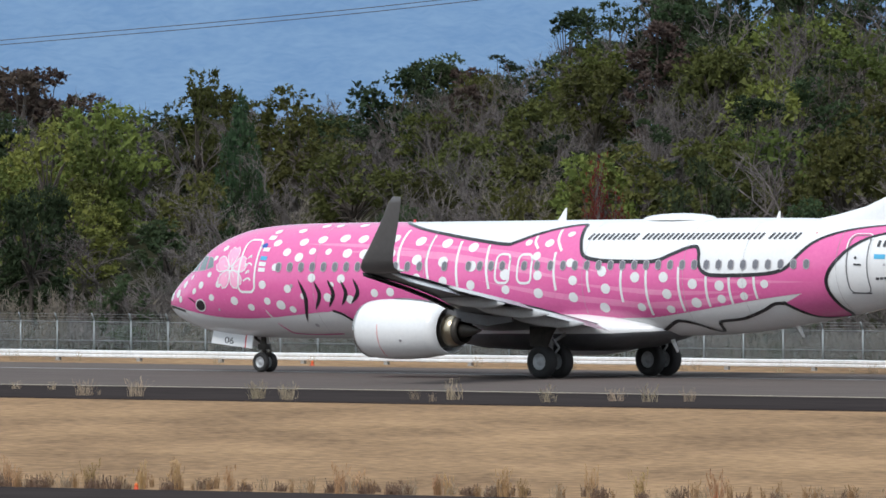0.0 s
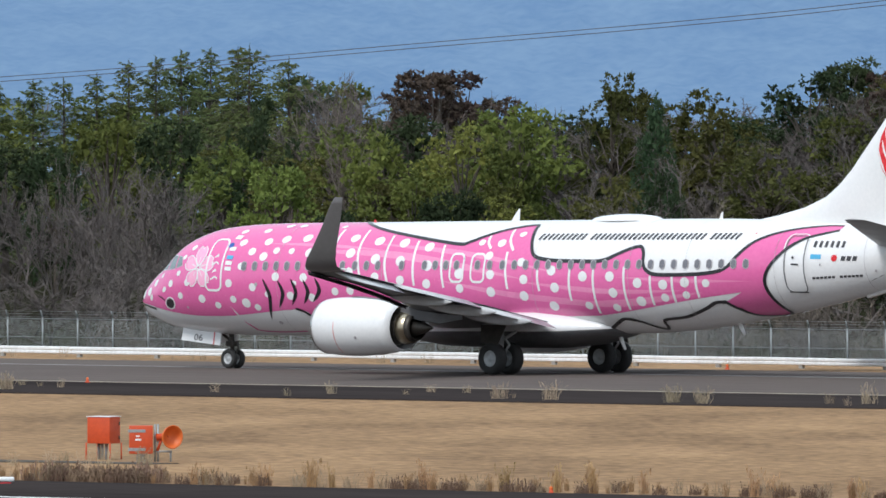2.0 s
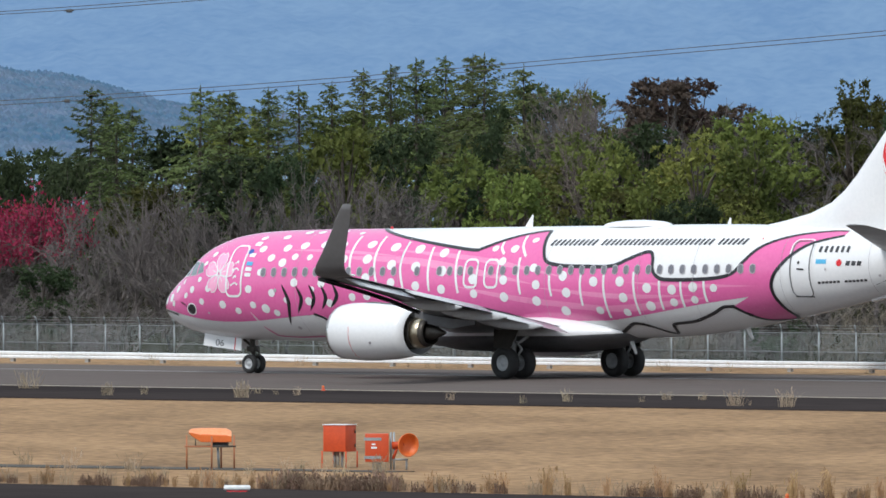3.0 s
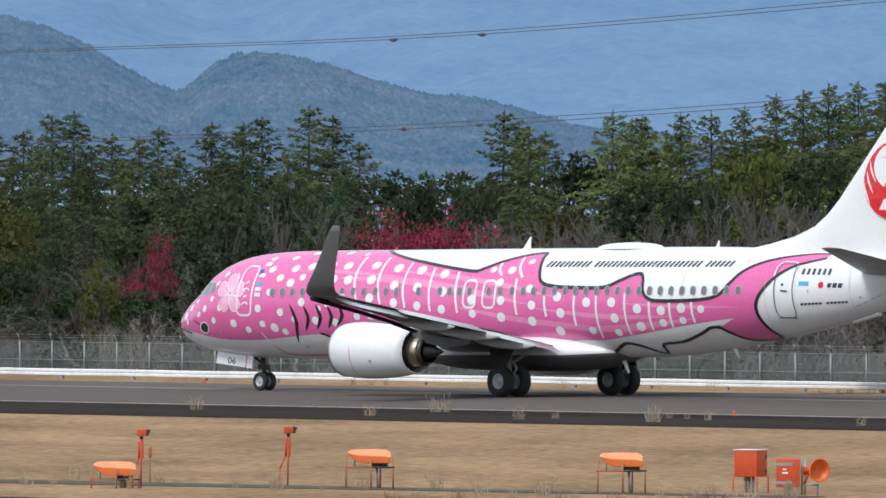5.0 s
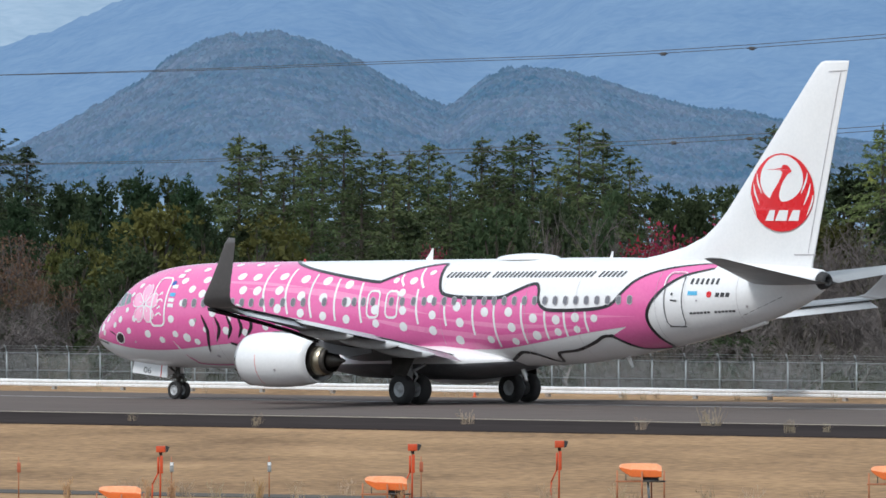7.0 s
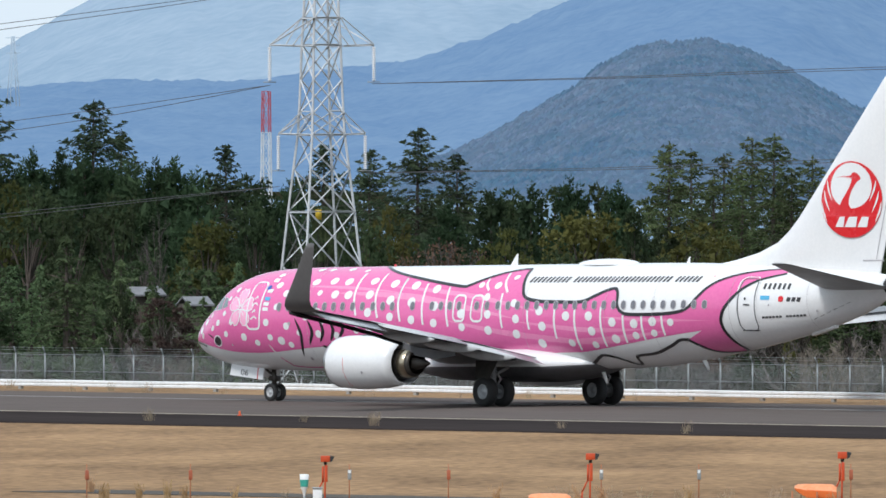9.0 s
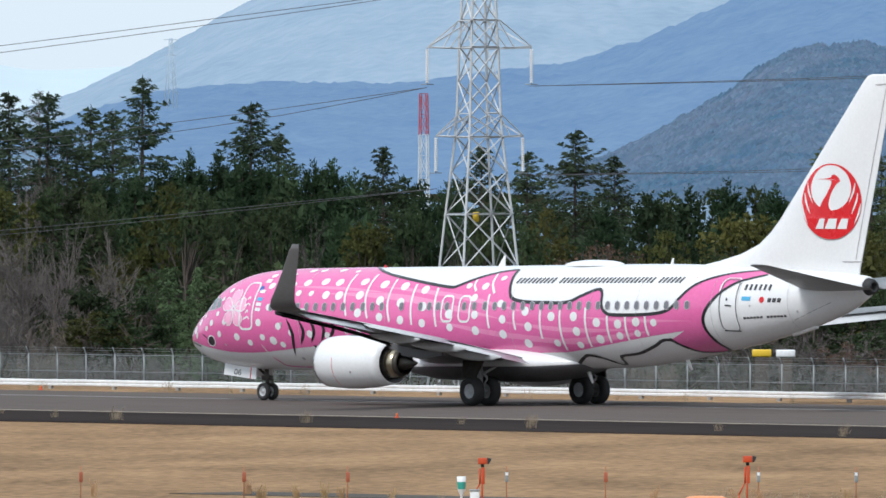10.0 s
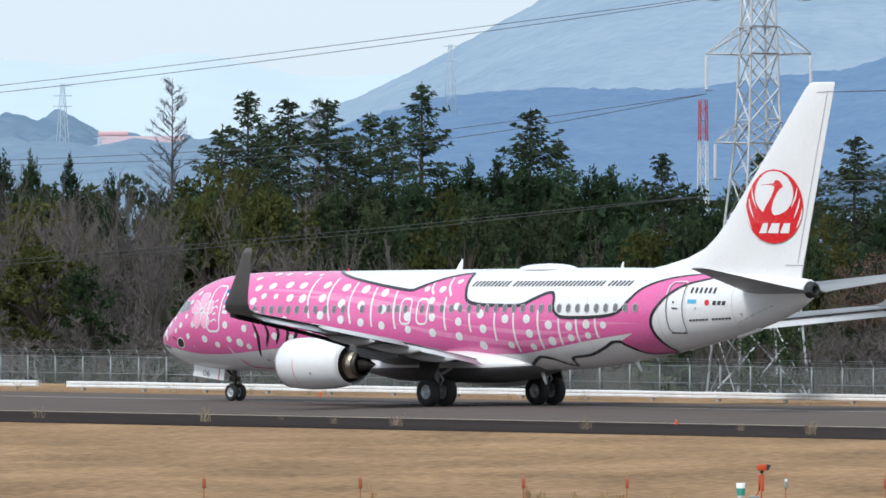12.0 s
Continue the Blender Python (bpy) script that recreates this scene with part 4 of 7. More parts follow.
def build_tail():
    st = []
    for z, le, te in ((5.0, 28.6, 37.8), (5.45, 29.0, 37.88), (5.62, 30.0, 37.93), (5.9, 31.25, 38.0), (6.28, 32.25, 38.1), (6.7, 32.85, 38.2), (7.22, 33.41, 38.33), (9.0, 34.98, 38.78), (11.0, 36.73, 39.28), (12.5, 38.04, 39.66), (12.68, 38.25, 39.7), (12.74, 38.5, 39.7)):
        st.append((z, le, te))
    bm = bmesh.new()
    rings = []
    for z, le, te in st:
        c = te - le
        th = min(0.11, 0.5 / c) if z < 7.3 else 0.1
        if z > 12.6:
            th *= 0.6
        rings.append([bm.verts.new((le + u * c, v * c, z)) for u, v in aerofoil(14, th)])
    k = len(rings[0])
    for a, b in zip(rings, rings[1:]):
        for i in range(k):
            bm.faces.new((a[i], a[(i + 1) % k], b[(i + 1) % k], b[i]))
    bm.faces.new(rings[-1])
    bmesh.ops.recalc_face_normals(bm, faces=bm.faces)
    fin = part("fin", bm, M["white"], AIRCRAFT, "white tail fin with a red round emblem")

    def fin_y(s, z):
        for a, b in zip(st, st[1:]):
            if a[0] <= z <= b[0]:
                break
        t = (z - a[0]) / (b[0] - a[0])
        le, te = a[1] + t * (b[1] - a[1]), a[2] + t * (b[2] - a[2])
        c, x = te - le, min(max((s - le) / (te - le), 0.0), 1.0)
        th = min(0.11, 0.5 / c) if z < 7.3 else 0.1
        y = 5 * th * (0.2969 * math.sqrt(x) - 0.126 * x - 0.3516 * x ** 2 + 0.2843 * x ** 3 - 0.1036 * x ** 4)
        return y * 1.1 * c

    def emblem(name, outline, off, material, label=""):
        """Fill an outline on the left face of the fin, row by row."""
        b = bmesh.new()
        pts = [tuple(q) for q in outline]
        lo, hi = min(q[1] for q in pts), max(q[1] for q in pts)
        n = max(int((hi - lo) / 0.03), 4)
        for i in range(n):
            rows = []
            za, zb = lo + (hi - lo) * i / n, lo + (hi - lo) * (i + 1) / n
            cs = []
            for v in (za + 1e-5, zb - 1e-5):
                xs = sorted(x0 + (v - z0) / (z1 - z0) * (x1 - x0) for (x0, z0), (x1, z1) in zip(pts, pts[1:] + pts[:1]) if (z0 <= v) != (z1 <= v))
                cs.append(list(zip(xs[::2], xs[1::2])))
            if len(cs[0]) != len(cs[1]):
                cs[0] = cs[1] if len(cs[1]) < len(cs[0]) else cs[0]
                cs[1] = cs[0]
            for (a0, a1), (b0, b1) in zip(*cs):
                q = max(int((a1 - a0) / 0.3), 1)
                ra = [b.verts.new((a0 + (a1 - a0) * j / q, -fin_y(a0 + (a1 - a0) * j / q, za) - off, za)) for j in range(q + 1)]
                rb = [b.verts.new((b0 + (b1 - b0) * j / q, -fin_y(b0 + (b1 - b0) * j / q, zb) - off, zb)) for j in range(q + 1)]
                for j in range(q):
                    b.faces.new((ra[j], ra[j + 1], rb[j + 1], rb[j]))
        bmesh.ops.remove_doubles(b, verts=b.verts, dist=0.002)
        part(name, b, material, fin, label)
    cx, cz, rx, rz = 36.42, 7.92, 1.55, 1.44

    def ell(x, z, a, c, n=48):
        return [(cx + x * rx + a * rx * math.cos(k * math.tau / n), cz + z * rz + c * rz * math.sin(k * math.tau / n)) for k in range(n)]

    def shape(points, n=6):
        return [(cx + v[0] * rx, cz + v[1] * rz) for v in curve(points, n, closed=True)]
    emblem("emblem", ell(0, 0, 1, 1), 0.008, M["red"], "red round emblem")
    emblem("emblem_field", ell(0, 0.36, 0.68, 0.6), 0.014, M["white"])
    emblem("emblem_neck", shape([(-0.36, -0.3), (-0.3, -0.05), (-0.12, 0.2), (0.02, 0.45), (-0.02, 0.56), (-0.5, 0.58), (-0.02, 0.62), (0.05, 0.7), (0.2, 0.69), (0.33, 0.54), (0.2, 0.45), (0.02, 0.2), (-0.06, -0.1), (0.05, -0.25), (0.3, -0.3), (0, -0.45)]), 0.02, M["red"])
    for sg in (-1, 1):
        for k in range(3):
            a, b = 0.72 + 0.08 * k, 0.4 - 0.28 * k
            emblem("emblem_slit", shape([(sg * (a - 0.12), b - 0.45), (sg * (a + 0.02), b - 0.1), (sg * (a + 0.1), b + 0.12), (sg * (a + 0.06), b - 0.15)]), 0.02, M["white"])
    for x0, x1 in ((-0.46, -0.2), (-0.16, 0.2), (0.25, 0.56)):
        emblem("emblem_bar", [(cx + (x + (0.08 if z > -0.6 else -0.04)) * rx, cz + z * rz) for x, z in ((x0, -0.72), (x1, -0.72), (x1 - 0.06, -0.45), (x0 + 0.03, -0.45))], 0.024, M["white"])
    for pts in ([(37.6, 5.7), (37.63, 5.7), (39.32, 12.3), (39.29, 12.3)], [(38.75, 12.32), (39.6, 12.35), (39.6, 12.39), (38.75, 12.36)], [(36.95, 5.62), (38.0, 5.62), (38.0, 5.66), (36.95, 5.66)]):
        emblem("rudder_joint", pts, 0.006, M["frame_grey"])
    for side in (-1, 1):
        st2 = [(35.0, side * 0.3, 4.62, 3.9, 0.10, 6), (35.35, side * 0.9, 4.7, 3.5, 0.1, 6), (37.3, side * 4.0, 5.13, 2.2, 0.095, 6), (39.2, side * 7.0, 5.55, 1.0, 0.09, 6), (39.5, side * 7.17, 5.57, 0.7, 0.07, 6)]
        stab = loft(st2, M["stab"], "stabiliser", AIRCRAFT, "light grey horizontal stabiliser")
        bm = bmesh.new()
        tube(bm, (37.9, side * 1.0, 4.72), (39.75, side * 6.6, 5.5), 0.025, n=6)
        part("hinge_gap", bm, M["dark"], stab)


def wheel(name, place, r, w, hub_r):
    """A tyre with its hub, spinning about the axle."""
    ob = thing("tyre_set", "", "")
    ob.name = name
    ob.parent = AIRCRAFT
    ob.matrix_local = pose(*place)
    k = w / 2
    bm, _ = spin(bmesh.new(), [(-k * 0.7, hub_r), (-k * 0.92, hub_r * 1.12), (-k, r * 0.8), (-k * 0.8, r * 0.95), (-k * 0.4, r), (0, r * 1.0), (k * 0.4, r), (k * 0.8, r * 0.95), (k, r * 0.8), (k * 0.92, hub_r * 1.12), (k * 0.7, hub_r)], "y", 40)
    part("tyre", bm, M["tyre"], ob, "black rubber tyre")
    bm, _ = spin(bmesh.new(), [(-k * 0.6, 0.0), (-k * 0.6, hub_r * 0.3), (-k * 0.35, hub_r * 0.4), (-k * 0.3, hub_r * 0.8), (-k * 0.72, hub_r * 0.92), (-k * 0.72, hub_r * 1.02), (k * 0.72, hub_r * 1.02), (k * 0.3, hub_r * 0.8), (k * 0.3, 0.0)], "y", 32)
    for a in range(8):
        q = a * math.tau / 8
        tube(bm, (hub_r * 0.62 * math.cos(q), -k * 0.42, hub_r * 0.62 * math.sin(q)), (hub_r * 0.62 * math.cos(q), -k * 0.3, hub_r * 0.62 * math.sin(q)), hub_r * 0.09, n=6)
    part("hub", bm, M["hub"], ob, "pale grey wheel hub")
    WHEELS.append((ob, place, r))


def build_gear():
    for side in (-1, 1):
        y = side * 2.86
        for d in (-0.43, 0.43):
            wheel("main_wheel", (19.6, y + d, 0.565), 0.565, 0.42, 0.28)
        bm = bmesh.new()
        tube(bm, (19.6, y - 0.5, 0.565), (19.6, y + 0.5, 0.565), 0.09, n=12)
        tube(bm, (19.6, y, 0.55), (19.55, y, 1.9), 0.11, 0.13, 12)
        tube(bm, (19.55, y, 1.15), (19.5, y - side * 1.5, 1.75), 0.06, n=8)
        tube(bm, (19.5, y, 0.9), (18.9, y, 1.75), 0.05, n=8)
        tube(bm, (19.75, y, 0.75), (20.0, y, 1.05), 0.04, n=8)
        tube(bm, (20.0, y, 1.05), (19.7, y, 1.35), 0.04, n=8)
        part("main_gear_leg", bm, M["strut"], AIRCRAFT, "grey main landing gear leg")
        bm = raw([(18.9, y + side * 0.28, 1.75), (20.1, y + side * 0.28, 1.75), (19.95, y + side * 0.6, 1.05), (19.2, y + side * 0.6, 1.1), (18.9, y + side * 0.24, 1.75), (20.1, y + side * 0.24, 1.75), (19.95, y + side * 0.56, 1.05), (19.2, y + side * 0.56, 1.1)],
                 [(0, 1, 2, 3), (7, 6, 5, 4), (0, 4, 5, 1), (1, 5, 6, 2), (2, 6, 7, 3), (3, 7, 4, 0)])
        part("main_gear_door", bm, M["strut_dark"], AIRCRAFT, smooth=False)
    for d in (-0.21, 0.21):
        wheel("nose_wheel", (4.0, d, 0.345), 0.345, 0.2, 0.19)
    bm = bmesh.new()
    tube(bm, (4.0, -0.25, 0.345), (4.0, 0.25, 0.345), 0.055, n=10)
    tube(bm, (4.0, 0, 0.33), (3.92, 0, 1.4), 0.075, 0.1, 12)
    tube(bm, (3.95, 0, 0.95), (3.2, 0, 1.4), 0.05, n=8)
    tube(bm, (4.1, 0, 0.5), (4.28, 0, 0.75), 0.03, n=6)
    tube(bm, (4.28, 0, 0.75), (4.05, 0, 0.98), 0.03, n=6)
    box(bm, 3.78, 4.16, -0.16, 0.16, 0.78, 0.98, 0.03)
    part("nose_gear_leg", bm, M["strut_dark"], AIRCRAFT, "dark grey nose gear leg")
    for side in (-1, 1):
        y = side * 0.42
        bm = raw([(1.95, y, 1.45), (3.82, y, 1.3), (3.8, y * 1.12, 0.82), (1.9, y * 1.12, 1.0), (1.95, y - side * 0.04, 1.45), (3.82, y - side * 0.04, 1.3), (3.8, y * 1.12 - side * 0.04, 0.82), (1.9, y * 1.12 - side * 0.04, 1.0)],
                 [(0, 1, 2, 3), (7, 6, 5, 4), (0, 4, 5, 1), (1, 5, 6, 2), (2, 6, 7, 3), (3, 7, 4, 0)])
        door = part("nose_gear_door", bm, M["white"], AIRCRAFT, "white nose gear door with the number 06", smooth=False)
        if side < 0:
            cu = bpy.data.curves.new("number", "FONT")
            cu.body, cu.size, cu.extrude = "06", 0.33, 0.003
            cu.align_x = "CENTER"
            cu.materials.append(M["black"])
            tx = new("number", cu)
            tx.parent = door
            tx.matrix_local = pose(2.72, -0.468, 0.99, 84, 0, 0) @ pose(0, 0, 0, 0, 0, -4.8) @ Matrix.Diagonal((1.35, 1, 1, 1))
            tagged(tx, "black number 06")
            bm = raw([(3.48, -0.427, 1.325), (3.53, -0.427, 1.32), (3.51, -0.478, 0.85), (3.46, -0.478, 0.855)], [(0, 1, 2, 3)])
            part("red_mark", bm, M["red"], door, smooth=False)
    # fairing under the wing roots
    bm = bmesh.new()
    rings = []
    for s, w, zc, h in ((12.6, 0.4, 1.5, 0.12), (13.6, 1.3, 1.5, 0.4), (15, 1.85, 1.55, 0.62), (17, 2.05, 1.6, 0.72), (20, 2.03, 1.62, 0.72), (21.3, 1.86, 1.62, 0.6), (22.6, 1.3, 1.65, 0.36), (23.6, 0.4, 1.68, 0.12)):
        rings.append([bm.verts.new((s, w * math.copysign(abs(math.cos(a)) ** 0.7, math.cos(a)), zc + h * math.sin(a))) for a in (k * math.tau / 40 for k in range(40))])
    for a, b in zip(rings, rings[1:]):
        for k in range(40):
            bm.faces.new((a[k], a[(k + 1) % 40], b[(k + 1) % 40], b[k]))
    bm.faces.new(rings[0])
    bm.faces.new(rings[-1][::-1])
    bmesh.ops.recalc_face_normals(bm, faces=bm.faces)
    bm.normal_update()
    # downward faces get a darker grey: dirt, plus painted-in shade under the wing
    for fc in bm.faces:
        fc.material_index = 1 if fc.normal.z < -0.25 else 0
    part("wing_fairing", bm, [M["white"], M["belly"]], AIRCRAFT, "white belly fairing at the wing roots")


HULL = build_hull()
build_livery(HULL)
build_hull_details(HULL)
for _side in (-1, 1):
    build_wing(_side)
    build_engine(_side)
build_tail()
build_gear()
# ---------------------------------------------------------------- distance: hazy mountains and wooded hills
def place(b, r):
    """A point on the plan by its bearing (degrees west of +y) and range."""
    return -r * math.sin(radians(b)), r * math.cos(radians(b))


def height_at(el, r):
    return EYE[2] + r * math.tan(radians(el))


# Aerial haze is put into the colour and the emission; nothing here is a lamp.
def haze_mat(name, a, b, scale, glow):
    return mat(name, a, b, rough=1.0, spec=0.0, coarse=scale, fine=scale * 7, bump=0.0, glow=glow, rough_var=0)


def ridge(name, label, crest, r_top, r_foot, material, rough_amp, seed, bumps=0.0, rows=30, grain=0.006):
    """A range of hills from its crest line (bearing, elevation), sloping to its foot with spurs."""
    bm = bmesh.new()
    b0, b1 = crest[0][0], crest[-1][0]
    n = 420
    grid = []
    for j in range(rows + 4):
        line = []
        for i in range(n + 1):
            b = b0 + (b1 - b0) * i / n
            top = height_at(lerp_table(crest, b)[0], r_top)
            t = j / rows
            r = r_foot + (r_top - r_foot) * t
            x, y = place(b, r)
            prof = math.sin(min(t, 1) * math.pi / 2) ** 0.9 if t <= 1 else 1 - (t - 1) * 2.2
            z = -5 + (top + 5) * prof
            nz = noise.fractal((x * grain + seed, y * grain * 0.6, seed), 0.9, 2.1, 6)
            z += nz * rough_amp * (top + 5) * math.sin(min(t, 1) * math.pi) * 0.8
            z += bumps * abs(noise.noise((x * 0.13, y * 0.09, seed))) * 1.6 + bumps * 0.7 * noise.noise((x * 0.3, y * 0.2, seed + 5))
            line.append(bm.verts.new((x, y, z)))
        grid.append(line)
    for p, q in zip(grid, grid[1:]):
        for i in range(n):
            bm.faces.new((p[i], p[i + 1], q[i + 1], q[i]))
    bmesh.ops.recalc_face_normals(bm, faces=bm.faces)
    spots = [[v.co.copy() for v in line] for line in grid]
    tagged(new(name, mesh_of(name, bm, material)), label, "mountain", kind="structure")
    return spots


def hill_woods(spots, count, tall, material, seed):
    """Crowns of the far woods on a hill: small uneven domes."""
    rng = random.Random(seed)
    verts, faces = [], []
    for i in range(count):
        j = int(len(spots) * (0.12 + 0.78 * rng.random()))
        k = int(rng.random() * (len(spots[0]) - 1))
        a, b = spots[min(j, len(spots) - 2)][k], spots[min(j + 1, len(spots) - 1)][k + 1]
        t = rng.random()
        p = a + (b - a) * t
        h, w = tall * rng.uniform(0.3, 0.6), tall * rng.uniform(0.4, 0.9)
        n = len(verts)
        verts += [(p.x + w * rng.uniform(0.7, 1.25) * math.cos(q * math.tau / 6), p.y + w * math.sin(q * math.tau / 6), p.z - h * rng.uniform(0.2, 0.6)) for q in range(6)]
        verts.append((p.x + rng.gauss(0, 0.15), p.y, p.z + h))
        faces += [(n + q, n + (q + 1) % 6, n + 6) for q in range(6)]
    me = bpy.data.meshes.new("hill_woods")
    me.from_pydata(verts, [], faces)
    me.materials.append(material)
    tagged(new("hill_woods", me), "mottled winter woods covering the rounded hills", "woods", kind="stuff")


# each range is coloured paler or bluer to imitate the haze before it
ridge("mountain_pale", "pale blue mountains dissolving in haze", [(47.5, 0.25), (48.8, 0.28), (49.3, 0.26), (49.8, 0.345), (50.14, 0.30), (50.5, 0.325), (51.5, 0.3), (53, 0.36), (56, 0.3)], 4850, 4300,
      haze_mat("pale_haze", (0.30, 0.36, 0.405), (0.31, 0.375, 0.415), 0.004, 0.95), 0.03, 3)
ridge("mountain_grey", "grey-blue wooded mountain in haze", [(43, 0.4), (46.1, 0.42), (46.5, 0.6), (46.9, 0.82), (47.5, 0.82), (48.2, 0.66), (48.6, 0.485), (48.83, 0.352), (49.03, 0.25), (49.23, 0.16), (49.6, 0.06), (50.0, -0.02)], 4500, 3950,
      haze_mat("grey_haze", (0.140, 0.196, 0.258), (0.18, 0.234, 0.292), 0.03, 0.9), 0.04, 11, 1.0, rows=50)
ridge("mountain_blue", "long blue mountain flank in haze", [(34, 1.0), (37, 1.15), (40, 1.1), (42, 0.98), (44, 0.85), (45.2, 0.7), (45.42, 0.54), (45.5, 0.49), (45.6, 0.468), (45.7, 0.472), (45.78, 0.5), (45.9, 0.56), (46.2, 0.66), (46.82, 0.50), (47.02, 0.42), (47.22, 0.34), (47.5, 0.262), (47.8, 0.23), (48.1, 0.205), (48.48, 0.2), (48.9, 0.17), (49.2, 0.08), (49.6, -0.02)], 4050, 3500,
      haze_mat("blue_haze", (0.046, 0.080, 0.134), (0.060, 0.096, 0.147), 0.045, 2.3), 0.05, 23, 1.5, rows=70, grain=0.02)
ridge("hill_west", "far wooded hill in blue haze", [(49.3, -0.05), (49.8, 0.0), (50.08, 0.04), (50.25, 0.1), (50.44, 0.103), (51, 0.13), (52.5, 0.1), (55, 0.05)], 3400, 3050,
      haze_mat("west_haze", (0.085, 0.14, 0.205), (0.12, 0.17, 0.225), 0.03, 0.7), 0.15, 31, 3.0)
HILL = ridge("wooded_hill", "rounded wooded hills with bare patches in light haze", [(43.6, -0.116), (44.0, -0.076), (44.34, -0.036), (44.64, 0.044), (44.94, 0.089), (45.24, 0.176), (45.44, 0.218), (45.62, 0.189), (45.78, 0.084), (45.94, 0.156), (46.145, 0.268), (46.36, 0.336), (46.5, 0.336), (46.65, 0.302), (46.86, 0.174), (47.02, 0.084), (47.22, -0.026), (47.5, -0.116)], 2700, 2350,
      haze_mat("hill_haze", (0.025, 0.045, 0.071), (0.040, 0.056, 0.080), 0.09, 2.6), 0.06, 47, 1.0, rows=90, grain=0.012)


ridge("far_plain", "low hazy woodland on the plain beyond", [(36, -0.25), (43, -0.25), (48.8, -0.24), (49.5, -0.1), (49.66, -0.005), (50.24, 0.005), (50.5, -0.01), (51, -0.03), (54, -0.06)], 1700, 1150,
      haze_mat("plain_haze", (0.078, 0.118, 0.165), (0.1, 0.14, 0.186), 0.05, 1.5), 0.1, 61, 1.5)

# the crowns glow a dim blue, which imitates haze over the woods
hill_woods(HILL, 30000, 1.15, mat("hazed_hill_crowns", (0.020, 0.042, 0.068), (0.041, 0.057, 0.083), rough=1.0, spec=0.0, coarse=0.02, fine=0.15, bump=0.0, tint=0.14, random_by="island", glow=2.7, rough_var=0), 9)


def far_pylon(b, el, r, tall):
    x, y = place(b, r)
    top = height_at(el, r)
    u = thing("far_pylon", "pale lattice pylon faint in the haze", "pylon", group="far pylons", at=pose(x, y, top - tall, 0, 0, b + 20))
    hz = FAR_STEEL_HAZE
    for sx, sy in ((-1, -1), (1, -1), (1, 1), (-1, 1)):
        bm = bmesh.new()
        tube(bm, (sx * tall * 0.09, sy * tall * 0.09, -3), (sx * 0.25, sy * 0.25, tall), 0.09, n=4)
        part("leg", bm, hz, u)
    for k in range(6):
        z0, z1 = tall * k / 6, tall * (k + 1) / 6
        w0, w1 = tall * 0.09 * (1 - k / 6) + 0.2, tall * 0.09 * (1 - (k + 1) / 6) + 0.2
        for s in (-1, 1):
            bm = bmesh.new()
            tube(bm, (-w0 * s, -w0, z0), (w1 * s, -w1, z1), 0.06, n=4)
            part("brace", bm, hz, u)
    for k in (0.7, 0.84, 0.97):
        bm = bmesh.new()
        tube(bm, (-tall * 0.13, 0, tall * k), (tall * 0.13, 0, tall * k), 0.1, n=4)
        part("arm", bm, hz, u)


# steel colour washed out and made to glow, as haze would
FAR_STEEL_HAZE = haze_mat("far_steel_haze", (0.24, 0.30, 0.36), (0.27, 0.33, 0.39), 0.1, 0.7)
far_pylon(50.222, 0.235, 3000, 14)
far_pylon(50.09, 0.045, 2900, 9)
far_pylon(48.845, 0.375, 3450, 12)


def far_building():
    x, y = place(49.94, 2950)
    u = thing("far_building", "long low salmon-coloured building in the haze", "building", at=pose(x, y, height_at(0.03, 2950), 0, 0, 50))
    bm = bmesh.new()
    box(bm, -7.8, 7.8, -2, 2, -8, 1.0, 0.1)
    # salmon paled and glowing to imitate the haze in front of it
    part("wall", bm, haze_mat("hazed_salmon_wall", (0.42, 0.34, 0.38), (0.40, 0.33, 0.37), 0.3, 0.6), u)
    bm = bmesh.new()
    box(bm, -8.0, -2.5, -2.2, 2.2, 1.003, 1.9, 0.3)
    part("roof", bm, haze_mat("hazed_salmon_roof", (0.46, 0.31, 0.34), (0.44, 0.31, 0.34), 0.3, 0.6), u)


far_building()


# ---------------------------------------------------------------- trees
def leaf_mat(name, a, b, tint=0.3):
    return mat(name, a, b, rough=0.75, coarse=0.8, fine=5, bump=0.0, tint=tint, thin=0.25, rough_var=0, spec=0.15)


